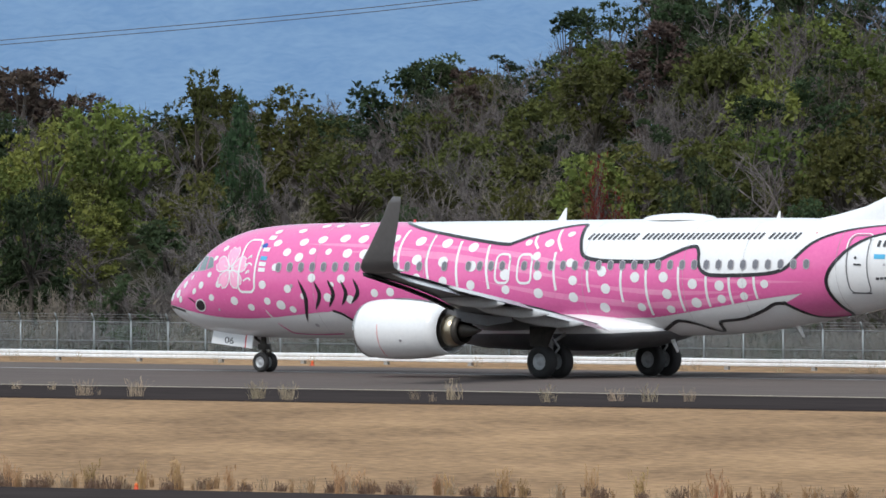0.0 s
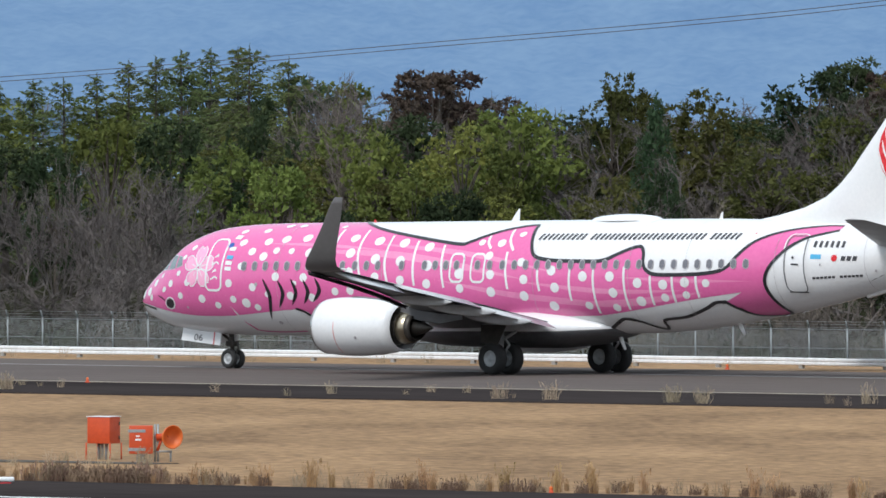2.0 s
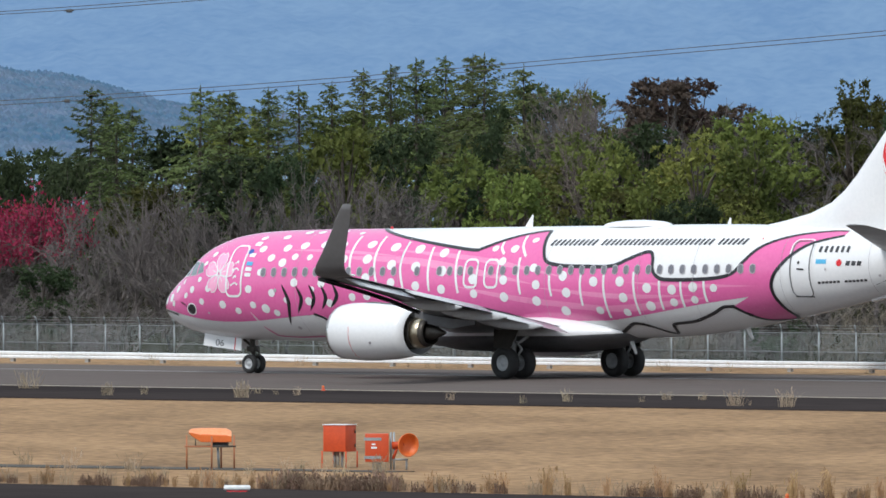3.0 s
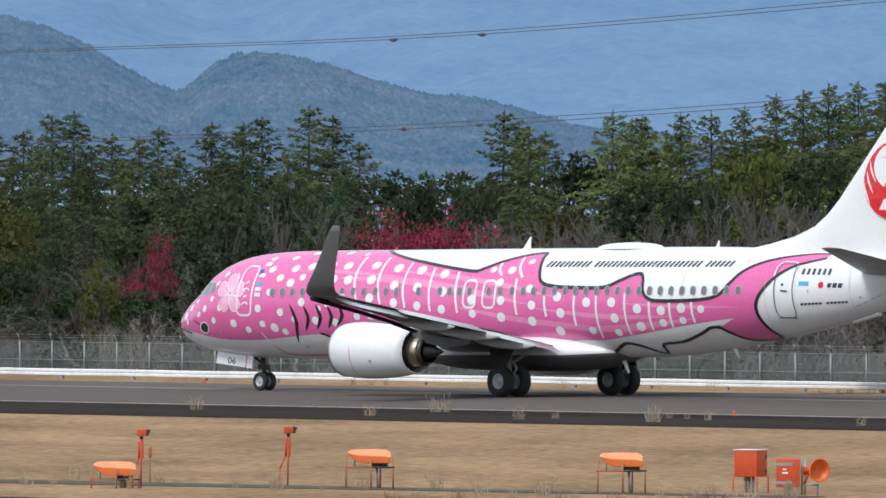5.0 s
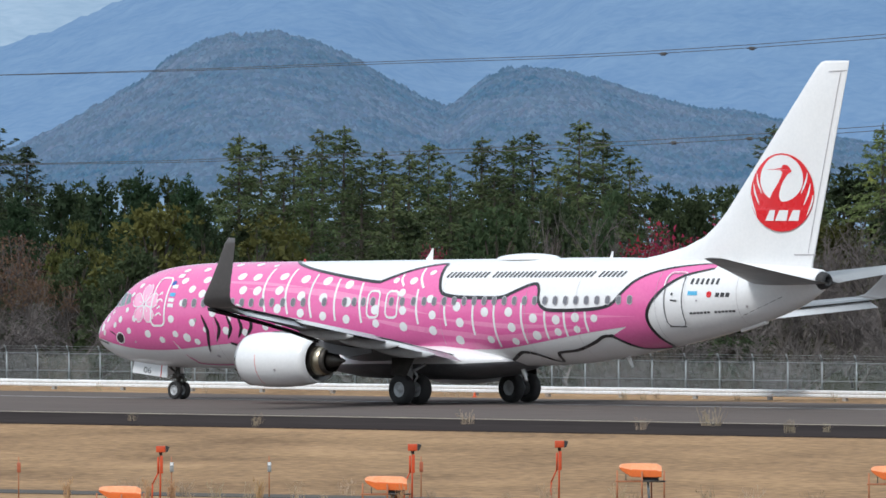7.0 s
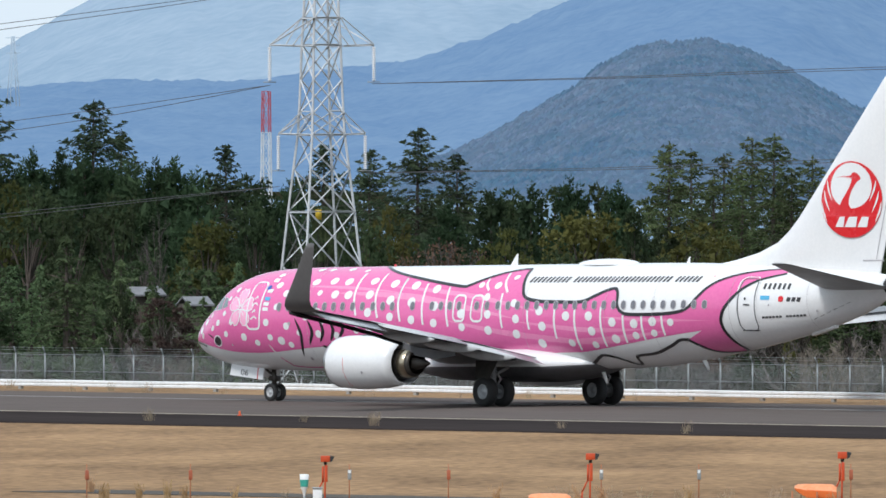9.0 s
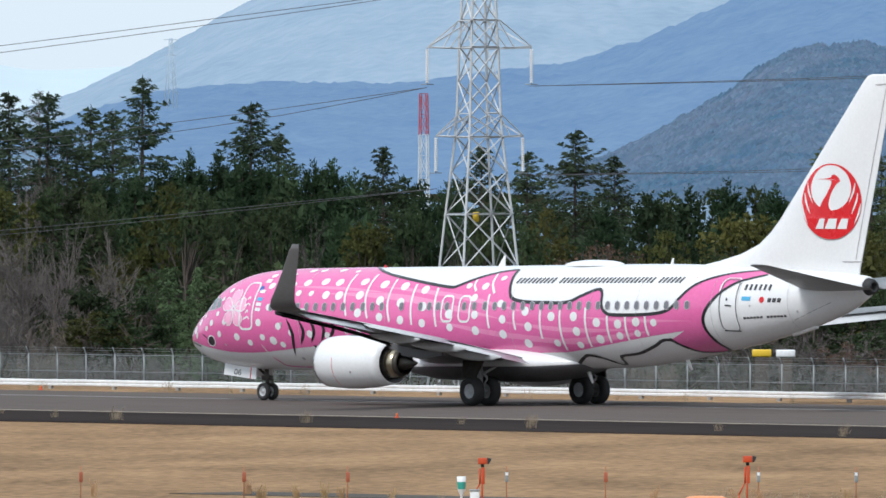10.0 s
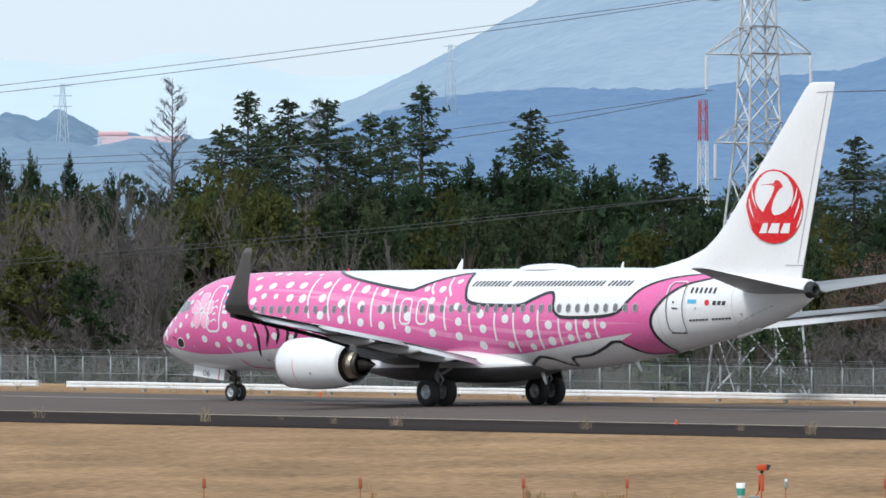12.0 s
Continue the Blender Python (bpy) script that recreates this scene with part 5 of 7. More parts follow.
LEAF = {
    "cedar": leaf_mat("cedar_needles", (0.102, 0.128, 0.052), (0.045, 0.065, 0.030), 0.35),
    "sunny": leaf_mat("light_cedar_needles", (0.150, 0.180, 0.064), (0.07, 0.095, 0.038), 0.3),
    "cypress": leaf_mat("cypress_needles", (0.046, 0.078, 0.036), (0.023, 0.043, 0.022), 0.35),
    "green": leaf_mat("evergreen_leaves", (0.155, 0.178, 0.044), (0.072, 0.094, 0.026), 0.45),
    "olive": leaf_mat("olive_leaves", (0.104, 0.106, 0.030), (0.052, 0.058, 0.019), 0.35),
    "dark": leaf_mat("dark_leaves", (0.056, 0.078, 0.034), (0.027, 0.043, 0.021), 0.4),
    "rust": leaf_mat("rust_leaves", (0.085, 0.060, 0.048), (0.05, 0.037, 0.031), 0.3),
    "russet": leaf_mat("russet_leaves", (0.19, 0.042, 0.026), (0.11, 0.028, 0.018), 0.25),
    "brown": leaf_mat("dead_brown_leaves", (0.17, 0.098, 0.066), (0.1, 0.06, 0.042), 0.2),
    "blossom": leaf_mat("crimson_blossom", (0.34, 0.035, 0.075), (0.2, 0.02, 0.045), 0.2),
    "airy": leaf_mat("sparse_cedar_needles", (0.062, 0.088, 0.046), (0.03, 0.048, 0.028), 0.3),
    "young": leaf_mat("young_conifer_needles", (0.125, 0.175, 0.080), (0.066, 0.1, 0.05), 0.3),
}
TWIG = mat("winter_twigs", (0.142, 0.122, 0.116), (0.076, 0.065, 0.062), rough=0.9, coarse=1.0, fine=6, bump=0.0, tint=0.35, rough_var=0)
PALE_TWIG = mat("pale_winter_twigs", (0.18, 0.15, 0.118), (0.10, 0.084, 0.068), rough=0.9, coarse=1.0, fine=6, bump=0.0, tint=0.3, rough_var=0)


class Soup:
    """Loose triangles and quads, written into one mesh."""
    def __init__(self):
        self.v, self.f = [], []

    def leaf(self, c, size, rng, flatness=0.0, along=None, ratio=0.5):
        d = Vector((rng.gauss(0, 1), rng.gauss(0, 1), rng.gauss(0, 1) * (1 - flatness))) if along is None else Vector(along) + Vector((rng.gauss(0, .35), rng.gauss(0, .35), rng.gauss(0, .25)))
        d.normalize()
        q = Vector((rng.gauss(0, 1), rng.gauss(0, 1), rng.gauss(0, 1) * (1 - flatness)))
        u = d.cross(q)
        if u.length < 1e-4:
            return
        u.normalize()
        k = len(self.v)
        w = size * ratio
        self.v += [c - d * size * 0.5, c + u * w * 0.5 + d * size * rng.uniform(-0.15, 0.15), c + d * size * 0.5, c - u * w * 0.5 + d * size * rng.uniform(-0.15, 0.15)]
        self.f.append((k, k + 1, k + 2, k + 3))

    def tri(self, c, size, rng, along, ratio=0.5, loose=0.3):
        """One small pointed leaf, needle spray or twig."""
        d = Vector((along[0] + rng.gauss(0, loose), along[1] + rng.gauss(0, loose), along[2] + rng.gauss(0, loose)))
        u = d.cross(Vector((rng.gauss(0, 1), rng.gauss(0, 1), rng.gauss(0, 1))))
        if u.length < 1e-4 or d.length < 1e-4:
            return
        d.normalize()
        u = u.normalized() * (size * ratio * 0.5)
        k = len(self.v)
        self.v += [c - d * size * 0.5 - u, c - d * size * 0.5 + u, c + d * size * 0.5]
        self.f.append((k, k + 1, k + 2))

    def stick(self, a, b, r0, r1, n=3):
        a, b = Vector(a), Vector(b)
        d = (b - a)
        if d.length < 1e-5:
            return
        d.normalize()
        u = d.orthogonal().normalized()
        w = d.cross(u)
        k = len(self.v)
        for c, r in ((a, r0), (b, r1)):
            for i in range(n):
                self.v.append(c + r * (math.cos(i * math.tau / n) * u + math.sin(i * math.tau / n) * w))
        for i in range(n):
            j = (i + 1) % n
            self.f.append((k + i, k + j, k + n + j, k + n + i))

    def mesh(self, name, material, smooth=False):
        me = bpy.data.meshes.new(name)
        me.from_pydata([tuple(v) for v in self.v], [], self.f)
        me.materials.append(material)
        if smooth:
            me.polygons.foreach_set("use_smooth", [True] * len(me.polygons))
        return me


def tree_of(name, label, trunk, trunk_mat, crown, crown_mat):
    ob = thing(name, label, "tree", group="woodland trees")
    t = new("trunk", trunk.mesh("trunk", trunk_mat, True))
    t.parent = ob
    if crown.f:
        c = new("crown", crown.mesh("crown", crown_mat))
        c.parent = ob
    return ob


def make_cedar(seed, h=10.0, spread=2.6, leaf="cedar", gap=0.34, fill=1.0, label="tall dark green cedar with layered drooping boughs"):
    """A deodar-like conifer: whorls of flat, slightly drooping boughs made of fine sprays, with a thin leader."""
    rng = random.Random(seed)
    tr, cr = Soup(), Soup()
    lean = Vector((rng.gauss(0, 0.012), rng.gauss(0, 0.012), 1))
    for i in range(4):
        a, b = h * i / 4, h * (i + 1) / 4
        tr.stick(lean * (a - (0.4 if i == 0 else 0)), lean * (b * 0.995), 0.2 * (1 - i / 4) + 0.012, 0.2 * (1 - (i + 1) / 4) + 0.012, 6)
    lopsided = [rng.uniform(0.72, 1.18) for _ in range(8)]
    z = h * 0.06
    while z < h * 0.97:
        t = z / h
        reach = spread * (1 - t) ** 0.76 * (0.72 + 0.28 * min(t / 0.15, 1)) + 0.12
        turn = rng.uniform(0, math.tau)
        n = rng.choice((5, 6, 7)) if t < 0.8 else rng.choice((3, 4))
        for k in range(n):
            a = turn + math.tau * k / n + rng.gauss(0, 0.25)
            L = reach * rng.uniform(0.6, 1.1) * lopsided[int(a / math.tau * 8) % 8]
            if rng.random() < 0.07:
                L *= 1.3
            rise = rng.uniform(0.05, 0.3) if t < 0.7 else rng.uniform(0.35, 0.8)
            sag = 0.3 if t < 0.7 else 0.22
            out, across = Vector((math.cos(a), math.sin(a), 0)), Vector((-math.sin(a), math.cos(a), 0))
            p0 = lean * (z + rng.uniform(-0.14, 0.14))

            def along(q):
                return p0 + out * (L * q) + Vector((0, 0, L * (rise * q - sag * q * q)))
            tr.stick(p0, along(0.55), 0.035 * (1 - t) + 0.008, 0.012, 3)
            tr.stick(along(0.55), along(1.0), 0.012, 0.004, 3)
            count = int((8 + 17 * L) * fill)
            for i in range(count):
                q = 0.12 + 0.9 * rng.random() ** 0.75
                wide = min(0.16 + 0.26 * L, 0.7) * (0.35 + 0.9 * q if q < 0.65 else max(1.05 - q, 0.0) * 2.1 + 0.12)
                s = rng.uniform(-1, 1)
                c = along(q) + across * (s * wide) + Vector((0, 0, -0.14 * s * s * wide + rng.gauss(-0.02, 0.035)))
                way = out * 0.8 + across * (0.75 if s > 0 else -0.75) + Vector((0, 0, -0.28))
                cr.tri(c, rng.uniform(0.16, 0.34), rng, way, 0.34)
        z += gap * rng.uniform(0.7, 1.3) * (1.5 - 0.95 * t)
    for i in range(26):
        c = lean * (h * rng.uniform(0.9, 1.0))
        cr.tri(c, rng.uniform(0.15, 0.3), rng, Vector((rng.gauss(0, 0.6), rng.gauss(0, 0.6), 0.9)), 0.3)
    return tree_of("cedar_tree", label, tr, M["bark"], cr, LEAF[leaf])


def make_cypress(seed, h=8.0, w=1.6, leaf="cypress", count=5600, label="dense dark green conifer with a pointed crown"):
    """A close-grown conifer: upswept sprays in many small tufts over a blunt cone."""
    rng = random.Random(seed)
    tr, cr = Soup(), Soup()
    tr.stick((0, 0, -0.4), (0, 0, h * 0.9), 0.16, 0.03, 6)
    tufts = []
    for i in range(210):
        t = 0.03 + 0.95 * (1 - rng.random() ** 0.7)
        a = rng.uniform(0, math.tau)
        r = w * (1 - t) ** 0.72 * rng.uniform(0.78, 1.04)
        tufts.append((Vector((r * math.cos(a), r * math.sin(a), h * t)), (0.2 + 0.3 * (1 - t)) * rng.uniform(0.75, 1.2), Vector((math.cos(a) * 0.55, math.sin(a) * 0.55, 0.85))))
    for t in (0.86, 0.91, 0.95, 0.985):
        tufts.append((Vector((rng.gauss(0, 0.05), rng.gauss(0, 0.05), h * t)), 0.2, Vector((0, 0, 1))))
    for i in range(420):                      # close inner foliage
        t = rng.uniform(0.02, 0.9)
        a, r = rng.uniform(0, math.tau), w * (1 - t) ** 0.72 * 0.75 * math.sqrt(rng.random())
        cr.tri(Vector((r * math.cos(a), r * math.sin(a), h * t)), rng.uniform(0.3, 0.55), rng, Vector((0, 0, 1)), 0.8, 0.7)
    for i in range(count):
        c, r, up = rng.choice(tufts)
        d = Vector((rng.gauss(0, 1), rng.gauss(0, 1), rng.gauss(0, 1))).normalized()
        p = c + d * r * rng.uniform(0.5, 1.0) + up * rng.uniform(-0.2, 0.25)
        if p.z > 0.1:
            cr.tri(p, rng.uniform(0.12, 0.23), rng, up * 0.8 + d * 0.7, 0.5)
    return tree_of("conifer_tree", label, tr, M["bark"], cr, LEAF[leaf])


def limbs(soup, rng, p, d, L, r, depth, tips, spread=0.55, up=0.25):
    n = 3 if depth > 1 else 2
    q = p
    for i in range(n):
        d = (d + Vector((rng.gauss(0, 0.12), rng.gauss(0, 0.12), rng.gauss(0.03, 0.08)))).normalized()
        e = q + d * (L / n)
        soup.stick(q, e, r * (1 - 0.35 * i / n), r * (1 - 0.35 * (i + 1) / n), 5 if depth > 2 else 3)
        q = e
        if depth > 0 and i < n - 1 and rng.random() < 0.75:
            side = (d + Vector((rng.gauss(0, spread), rng.gauss(0, spread), rng.gauss(up * 0.4, 0.25)))).normalized()
            limbs(soup, rng, q, side, L * rng.uniform(0.5, 0.75), r * 0.5, depth - 1, tips, spread, up)
    tips.append((q, d))
    if depth > 0:
        for k in range(rng.choice((2, 2, 3))):
            side = (d + Vector((rng.gauss(0, spread), rng.gauss(0, spread), rng.gauss(up, 0.25)))).normalized()
            limbs(soup, rng, q, side, L * rng.uniform(0.6, 0.82), r * 0.55, depth - 1, tips, spread, up)


def make_bare(seed, h=8.0, pale=False, leaf=None, leaves=0, label="leafless winter tree with fine grey-brown twigs", spread=0.5, twigs=2200):
    rng = random.Random(seed)
    tr, cr = Soup(), Soup()
    tips = []
    for s in range(rng.choice((2, 3))):
        d = Vector((rng.gauss(0, 0.36), rng.gauss(0, 0.36), 1)).normalized()
        limbs(tr, rng, Vector((rng.gauss(0, 0.12), rng.gauss(0, 0.12), -0.3)), d, h * 0.3, 0.075, 3, tips, spread * 1.35, 0.14)
    top = max(q.z for q, _ in tips)
    k = (h - 0.35) / top
    for v in tr.v:
        v *= k
    tips = [(q * k, d) for q, d in tips]
    for i in range(twigs):
        q, d = rng.choice(tips)
        e = (d + Vector((rng.gauss(0, 0.75), rng.gauss(0, 0.75), rng.gauss(0.12, 0.5)))).normalized()
        b = q + d * rng.uniform(-0.9, 0.1)
        cr.tri(b + e * 0.22, rng.uniform(0.3, 0.7), rng, e, 0.05, 0.12)
    ob = tree_of("bare_tree", label, tr, M["pale_bark"] if pale else M["bare_bark"], cr, PALE_TWIG if pale else TWIG)
    if leaf:
        fl = Soup()
        high = [w for w in tips if w[0].z > h * 0.5]
        for i in range(leaves):
            q, d = rng.choice(high)
            fl.tri(q + Vector((rng.gauss(0, 0.32), rng.gauss(0, 0.32), rng.gauss(0.05, 0.2))), rng.uniform(0.1, 0.2), rng, Vector((rng.gauss(0, 1), rng.gauss(0, 1), rng.gauss(0, 0.6))), 0.8)
        c = new("foliage", fl.mesh("foliage", LEAF[leaf]))
        c.parent = ob
    return ob


def make_larch(seed, h=9.0, w=2.5):
    """A leafless larch-like conifer: straight stem and thin ascending branches in a narrow cone."""
    rng = random.Random(seed)
    tr, cr = Soup(), Soup()
    tr.stick((0, 0, -0.4), (0, 0, h), 0.14, 0.01, 6)
    z = h * 0.12
    while z < h * 0.98:
        t = z / h
        a = rng.uniform(0, math.tau)
        L = w * (1 - t) ** 0.7 * rng.uniform(0.6, 1.1) + 0.15
        d = Vector((math.cos(a), math.sin(a), rng.uniform(0.35, 0.8))).normalized()
        tr.stick((0, 0, z), Vector((0, 0, z)) + d * L, 0.018, 0.005, 3)
        for i in range(int(10 + 16 * L)):
            q = rng.uniform(0.2, 1.05)
            e = (d + Vector((rng.gauss(0, 0.5), rng.gauss(0, 0.5), rng.gauss(0.2, 0.4)))).normalized()
            cr.tri(Vector((0, 0, z)) + d * L * q + e * 0.12, rng.uniform(0.2, 0.42), rng, e, 0.07)
        z += rng.uniform(0.05, 0.12)
    return tree_of("larch_tree", "leafless brown larch with a straight stem", tr, M["bare_bark"], cr, TWIG)


def make_broad(seed, h=6.0, w=2.4, leaf="green", count=3500, heads=34, label="round-crowned evergreen tree with dense leaves", open_=False, name="broadleaf_tree"):
    """A broad-leaved crown: a dome of leafy heads on forked limbs, open with gaps where asked."""
    rng = random.Random(seed)
    tr, cr = Soup(), Soup()
    clumps = []
    for i in range(heads):
        a, t = rng.uniform(0, math.tau), rng.random()
        z = 0.12 + 0.8 * t
        round_ = math.sqrt(max(1 - ((z - 0.42) / 0.56) ** 2, 0.02))
        r = w * round_ * (rng.uniform(0.62, 0.98) if not open_ else rng.uniform(0.3, 1.05))
        clumps.append((Vector((r * math.cos(a), r * math.sin(a), h * z)), rng.uniform(0.42, 0.85) * (0.75 if open_ else 1.0)))
    clumps.append((Vector((0, 0, h * 0.9)), 0.6))
    tr.stick((0, 0, -0.4), (0.1, 0, h * 0.4), 0.2, 0.13, 7)
    for c, r in clumps:
        s = Vector((0.1, 0, h * 0.25 + 0.2 * rng.random() * h))
        m = (s + c) / 2 + Vector((0, 0, 0.25))
        tr.stick(s, m, 0.07, 0.045, 4)
        tr.stick(m, c, 0.045, 0.015, 3)
    for c, r in clumps:                       # close inner foliage
        if not open_:
            for k in range(13):
                e = Vector((rng.gauss(0, 1), rng.gauss(0, 1), rng.gauss(0, 0.7))).normalized() * r * 0.4
                cr.tri(c * 0.86 + Vector((0, 0, h * 0.05)) + e, rng.uniform(0.26, 0.46), rng, e, 0.9, 0.8)
    # each head carries sprigs, and each sprig a few leaves
    while count > 0:
        c, r = rng.choice(clumps)
        d = Vector((rng.gauss(0, 1), rng.gauss(0, 1), rng.gauss(0.45, 0.8))).normalized()
        p = c + Vector((d.x, d.y, d.z * 0.75)) * r * rng.uniform(0.7, 1.08)
        n = rng.randint(5, 9)
        count -= n
        if p.z < 0.15:
            continue
        for k in range(n):
            e = Vector((rng.gauss(0, 1), rng.gauss(0, 1), rng.gauss(0, 0.7)))
            cr.tri(p + e * 0.09, rng.uniform(0.12, 0.23), rng, e + d * 0.8, 0.75)
    return tree_of(name, label, tr, M["bark"], cr, LEAF[leaf])


def make_brush(seed, w=2.2, h=1.7, pale=False, label="tangled dry brown thicket at the wood's edge"):
    rng = random.Random(seed)
    tr, cr = Soup(), Soup()
    for i in range(60):
        a, r = rng.uniform(0, math.tau), w * math.sqrt(rng.random())
        p = Vector((r * math.cos(a), r * math.sin(a) * 0.6, -0.15))
        d = Vector((rng.gauss(0, 0.35), rng.gauss(0, 0.35), 1)).normalized()
        L = h * rng.uniform(0.5, 1.1)
        tr.stick(p, p + d * L, 0.012, 0.004, 3)
        for k in range(30):
            e = (d + Vector((rng.gauss(0, 0.7), rng.gauss(0, 0.7), rng.gauss(0, 0.4)))).normalized()
            cr.tri(p + d * L * rng.uniform(0.15, 1) + e * 0.15, rng.uniform(0.2, 0.45), rng, e, 0.07)
    ob = tree_of("thicket", label, tr, M["bare_bark"], cr, PALE_TWIG if pale else TWIG)
    return tagged(ob, category="shrub", group="thickets at the fence")


def stock():
    airy = "tall open-crowned cedar with sparse layered boughs"
    s = {"cedar": [make_cedar(100 + i, 10, 3.9 + 0.3 * (i % 3)) for i in range(4)],
         "light_cedar": [make_cedar(110 + i, 10, 3.9 + 0.3 * i, "sunny", label="tall yellow-green cedar with layered boughs") for i in range(3)],
         "airy": [make_cedar(120 + i, 10, 3.6 + 0.3 * i, "airy", 0.33, 1.05, airy) for i in range(3)],
         "young": [make_cedar(140 + i, 5, 1.7, "young", 0.26, 0.9, "small pale green young conifer") for i in range(2)],
         "cypress": [make_cypress(200 + i, 8, 2.5 + 0.2 * i) for i in range(3)],
         "green": [make_broad(300 + i, 6, 2.4 + 0.2 * i, "green") for i in range(3)],
         "olive": [make_broad(330 + i, 6, 2.3 + 0.2 * i, "olive", label="yellow-green broad-leaved evergreen tree") for i in range(3)],
         "dark": [make_broad(360 + i, 6, 2.2 + 0.2 * i, "dark", label="dark green broad-leaved evergreen tree") for i in range(3)],
         "pine": [make_broad(390 + i, 8.5, 2.2, "dark", 4200, 30, "loose-crowned dark green pine tree", True, "pine_tree") for i in range(2)],
         "rust": [make_broad(420 + i, 6.5, 2.0, "rust", 3600, 26, "brown-leaved oak tree in winter", True) for i in range(2)],
         "russet": [make_bare(440, 5, False, "russet", 1500, "tree with rust-red dead leaves")],
         "blossom": [make_bare(450 + i, 5, False, "blossom", 2400, "crimson-flowering tree among bare branches", 0.9, 1500) for i in range(2)],
         "bare": [make_bare(460 + i, 7.5) for i in range(5)],
         "pale": [make_bare(480 + i, 7.5, True, label="leafless pale-barked winter tree") for i in range(2)],
         "brown": [make_bare(486 + i, 7.0, False, "brown", 1500, "winter tree with dry brown leaves on fine twigs") for i in range(2)],
         "larch": [make_larch(490)],
         "brush": [make_brush(500), make_brush(501, pale=True, label="tangled straw-coloured thicket at the wood's edge")]}
    for group in s.values():
        for ob in group:
            pts = [v.co for c in ob.children for v in c.data.vertices]
            ob["tall"] = max(p.z for p in pts)
            spans = sorted(math.hypot(p.x, p.y) for p in pts)
            ob["wide"] = 2 * spans[int(len(spans) * 0.97)]
    return s


def build_woods():
    kinds = stock()
    used = set()
    rng = random.Random(77)

    def plant(kind, b, back, top=None, tall=None, wide=None):
        """A tree at a bearing, so far behind the fence, with its top at an elevation or of a given height, and of a given width."""
        r = 475 / math.cos(radians(b)) + back
        x, y = place(b, r)
        z = ground_z(x, y)
        src = rng.choice(kinds[kind])
        h = tall if tall else max(height_at(top, r) - z, 1.5)
        k = h / src["tall"]
        wk = wide / src["wide"] if wide else min(max(k, 0.75), 1.25)
        m = pose(x, y, z, 0, 0, rng.uniform(0, 360)) @ Matrix.Diagonal((wk, wk, k, 1))
        if src.name not in used:
            used.add(src.name)
            src.matrix_world = m
            return
        made = copy_thing(src, Matrix.Identity(4))
        made.matrix_basis = m

    # the skyline, west to east
    airy = [(49.662, .10), (49.561, .222), (49.411, .192), (49.29, .19), (49.13, .142), (48.95, .249), (49.05, .13), (48.567, .155), (48.087, 0.0), (47.746, 0.0), (47.586, -.02), (47.415, .058), (47.264, -.033), (48.46, .05), (49.21, .06), (49.49, .1)]
    cedars_m = [(46.519, .005), (46.43, -.02), (46.318, -.036), (46.22, .02), (46.15, .034), (46.007, -.046), (45.92, -.05), (45.847, -.026), (45.656, -.006), (45.545, -.006), (45.465, .014), (45.315, .054), (45.22, .02), (45.134, -.076), (44.622, .034), (44.56, .0), (44.471, -.037)]
    cedars_e = [(44.526, -.017), (44.235, .043), (44.17, .01), (44.124, .023), (43.984, .033), (43.87, .04), (43.763, .053), (43.65, .1), (43.542, .113), (43.452, .135), (43.361, .143), (43.26, .15), (43.222, .155), (43.08, .112)]
    for b, e in airy:
        plant("airy", b, rng.uniform(100, 125), e)
    for kind, row in (("cedar", cedars_m), ("light_cedar", cedars_e)):
        for b, e in row:
            plant(kind, b, rng.uniform(95, 125), e)
    for b, e in ((46.26, -.1), (46.08, -.09), (45.97, -.14), (45.76, -.12), (45.6, -.1), (45.39, -.1), (46.36, -.12)):
        plant("cedar", b, rng.uniform(76, 90), e)
    plant("larch", 49.832, 110, .272)
    plant("larch", 49.31, 122, .2)
    for b, e, k in ((42.607, .065, "rust"), (42.466, .065, "rust"), (42.306, -.03, "rust"), (42.569, .05, "rust"), (42.75, .05, "bare"), (42.911, .065, "bare"), (43.0, .06, "bare"), (42.125, -.06, "bare"), (42.2, -.05, "bare"), (41.86, 0.0, "olive"), (41.67, -.02, "bare"), (41.583, .0, "olive"),
                    (41.5, -.03, "bare"), (41.423, -.046, "pale"), (41.33, -.02, "bare"), (41.222, .064, "dark"), (41.13, .08, "dark"), (41.051, .114, "dark"), (40.95, .06, "rust"), (40.86, .103, "pine"), (40.78, .08, "bare")):
        plant(k, b, rng.uniform(100, 118), e)
    for b, e, k in ((40.619, .274, "pine"), (40.54, .27, "pine"), (40.459, .294, "pine"), (40.36, .3, "bare"), (40.25, .3, "pine"), (40.12, .31, "dark"), (40.0, .33, "pine"), (39.88, .32, "bare"), (39.76, .33, "pine"), (39.62, .33, "dark"), (39.48, .33, "pine"), (39.3, .33, "dark"), (44.86, -.2, "dark")):
        plant(k, b, rng.uniform(100, 118), e)

    # woods behind the skyline
    b = 39.1
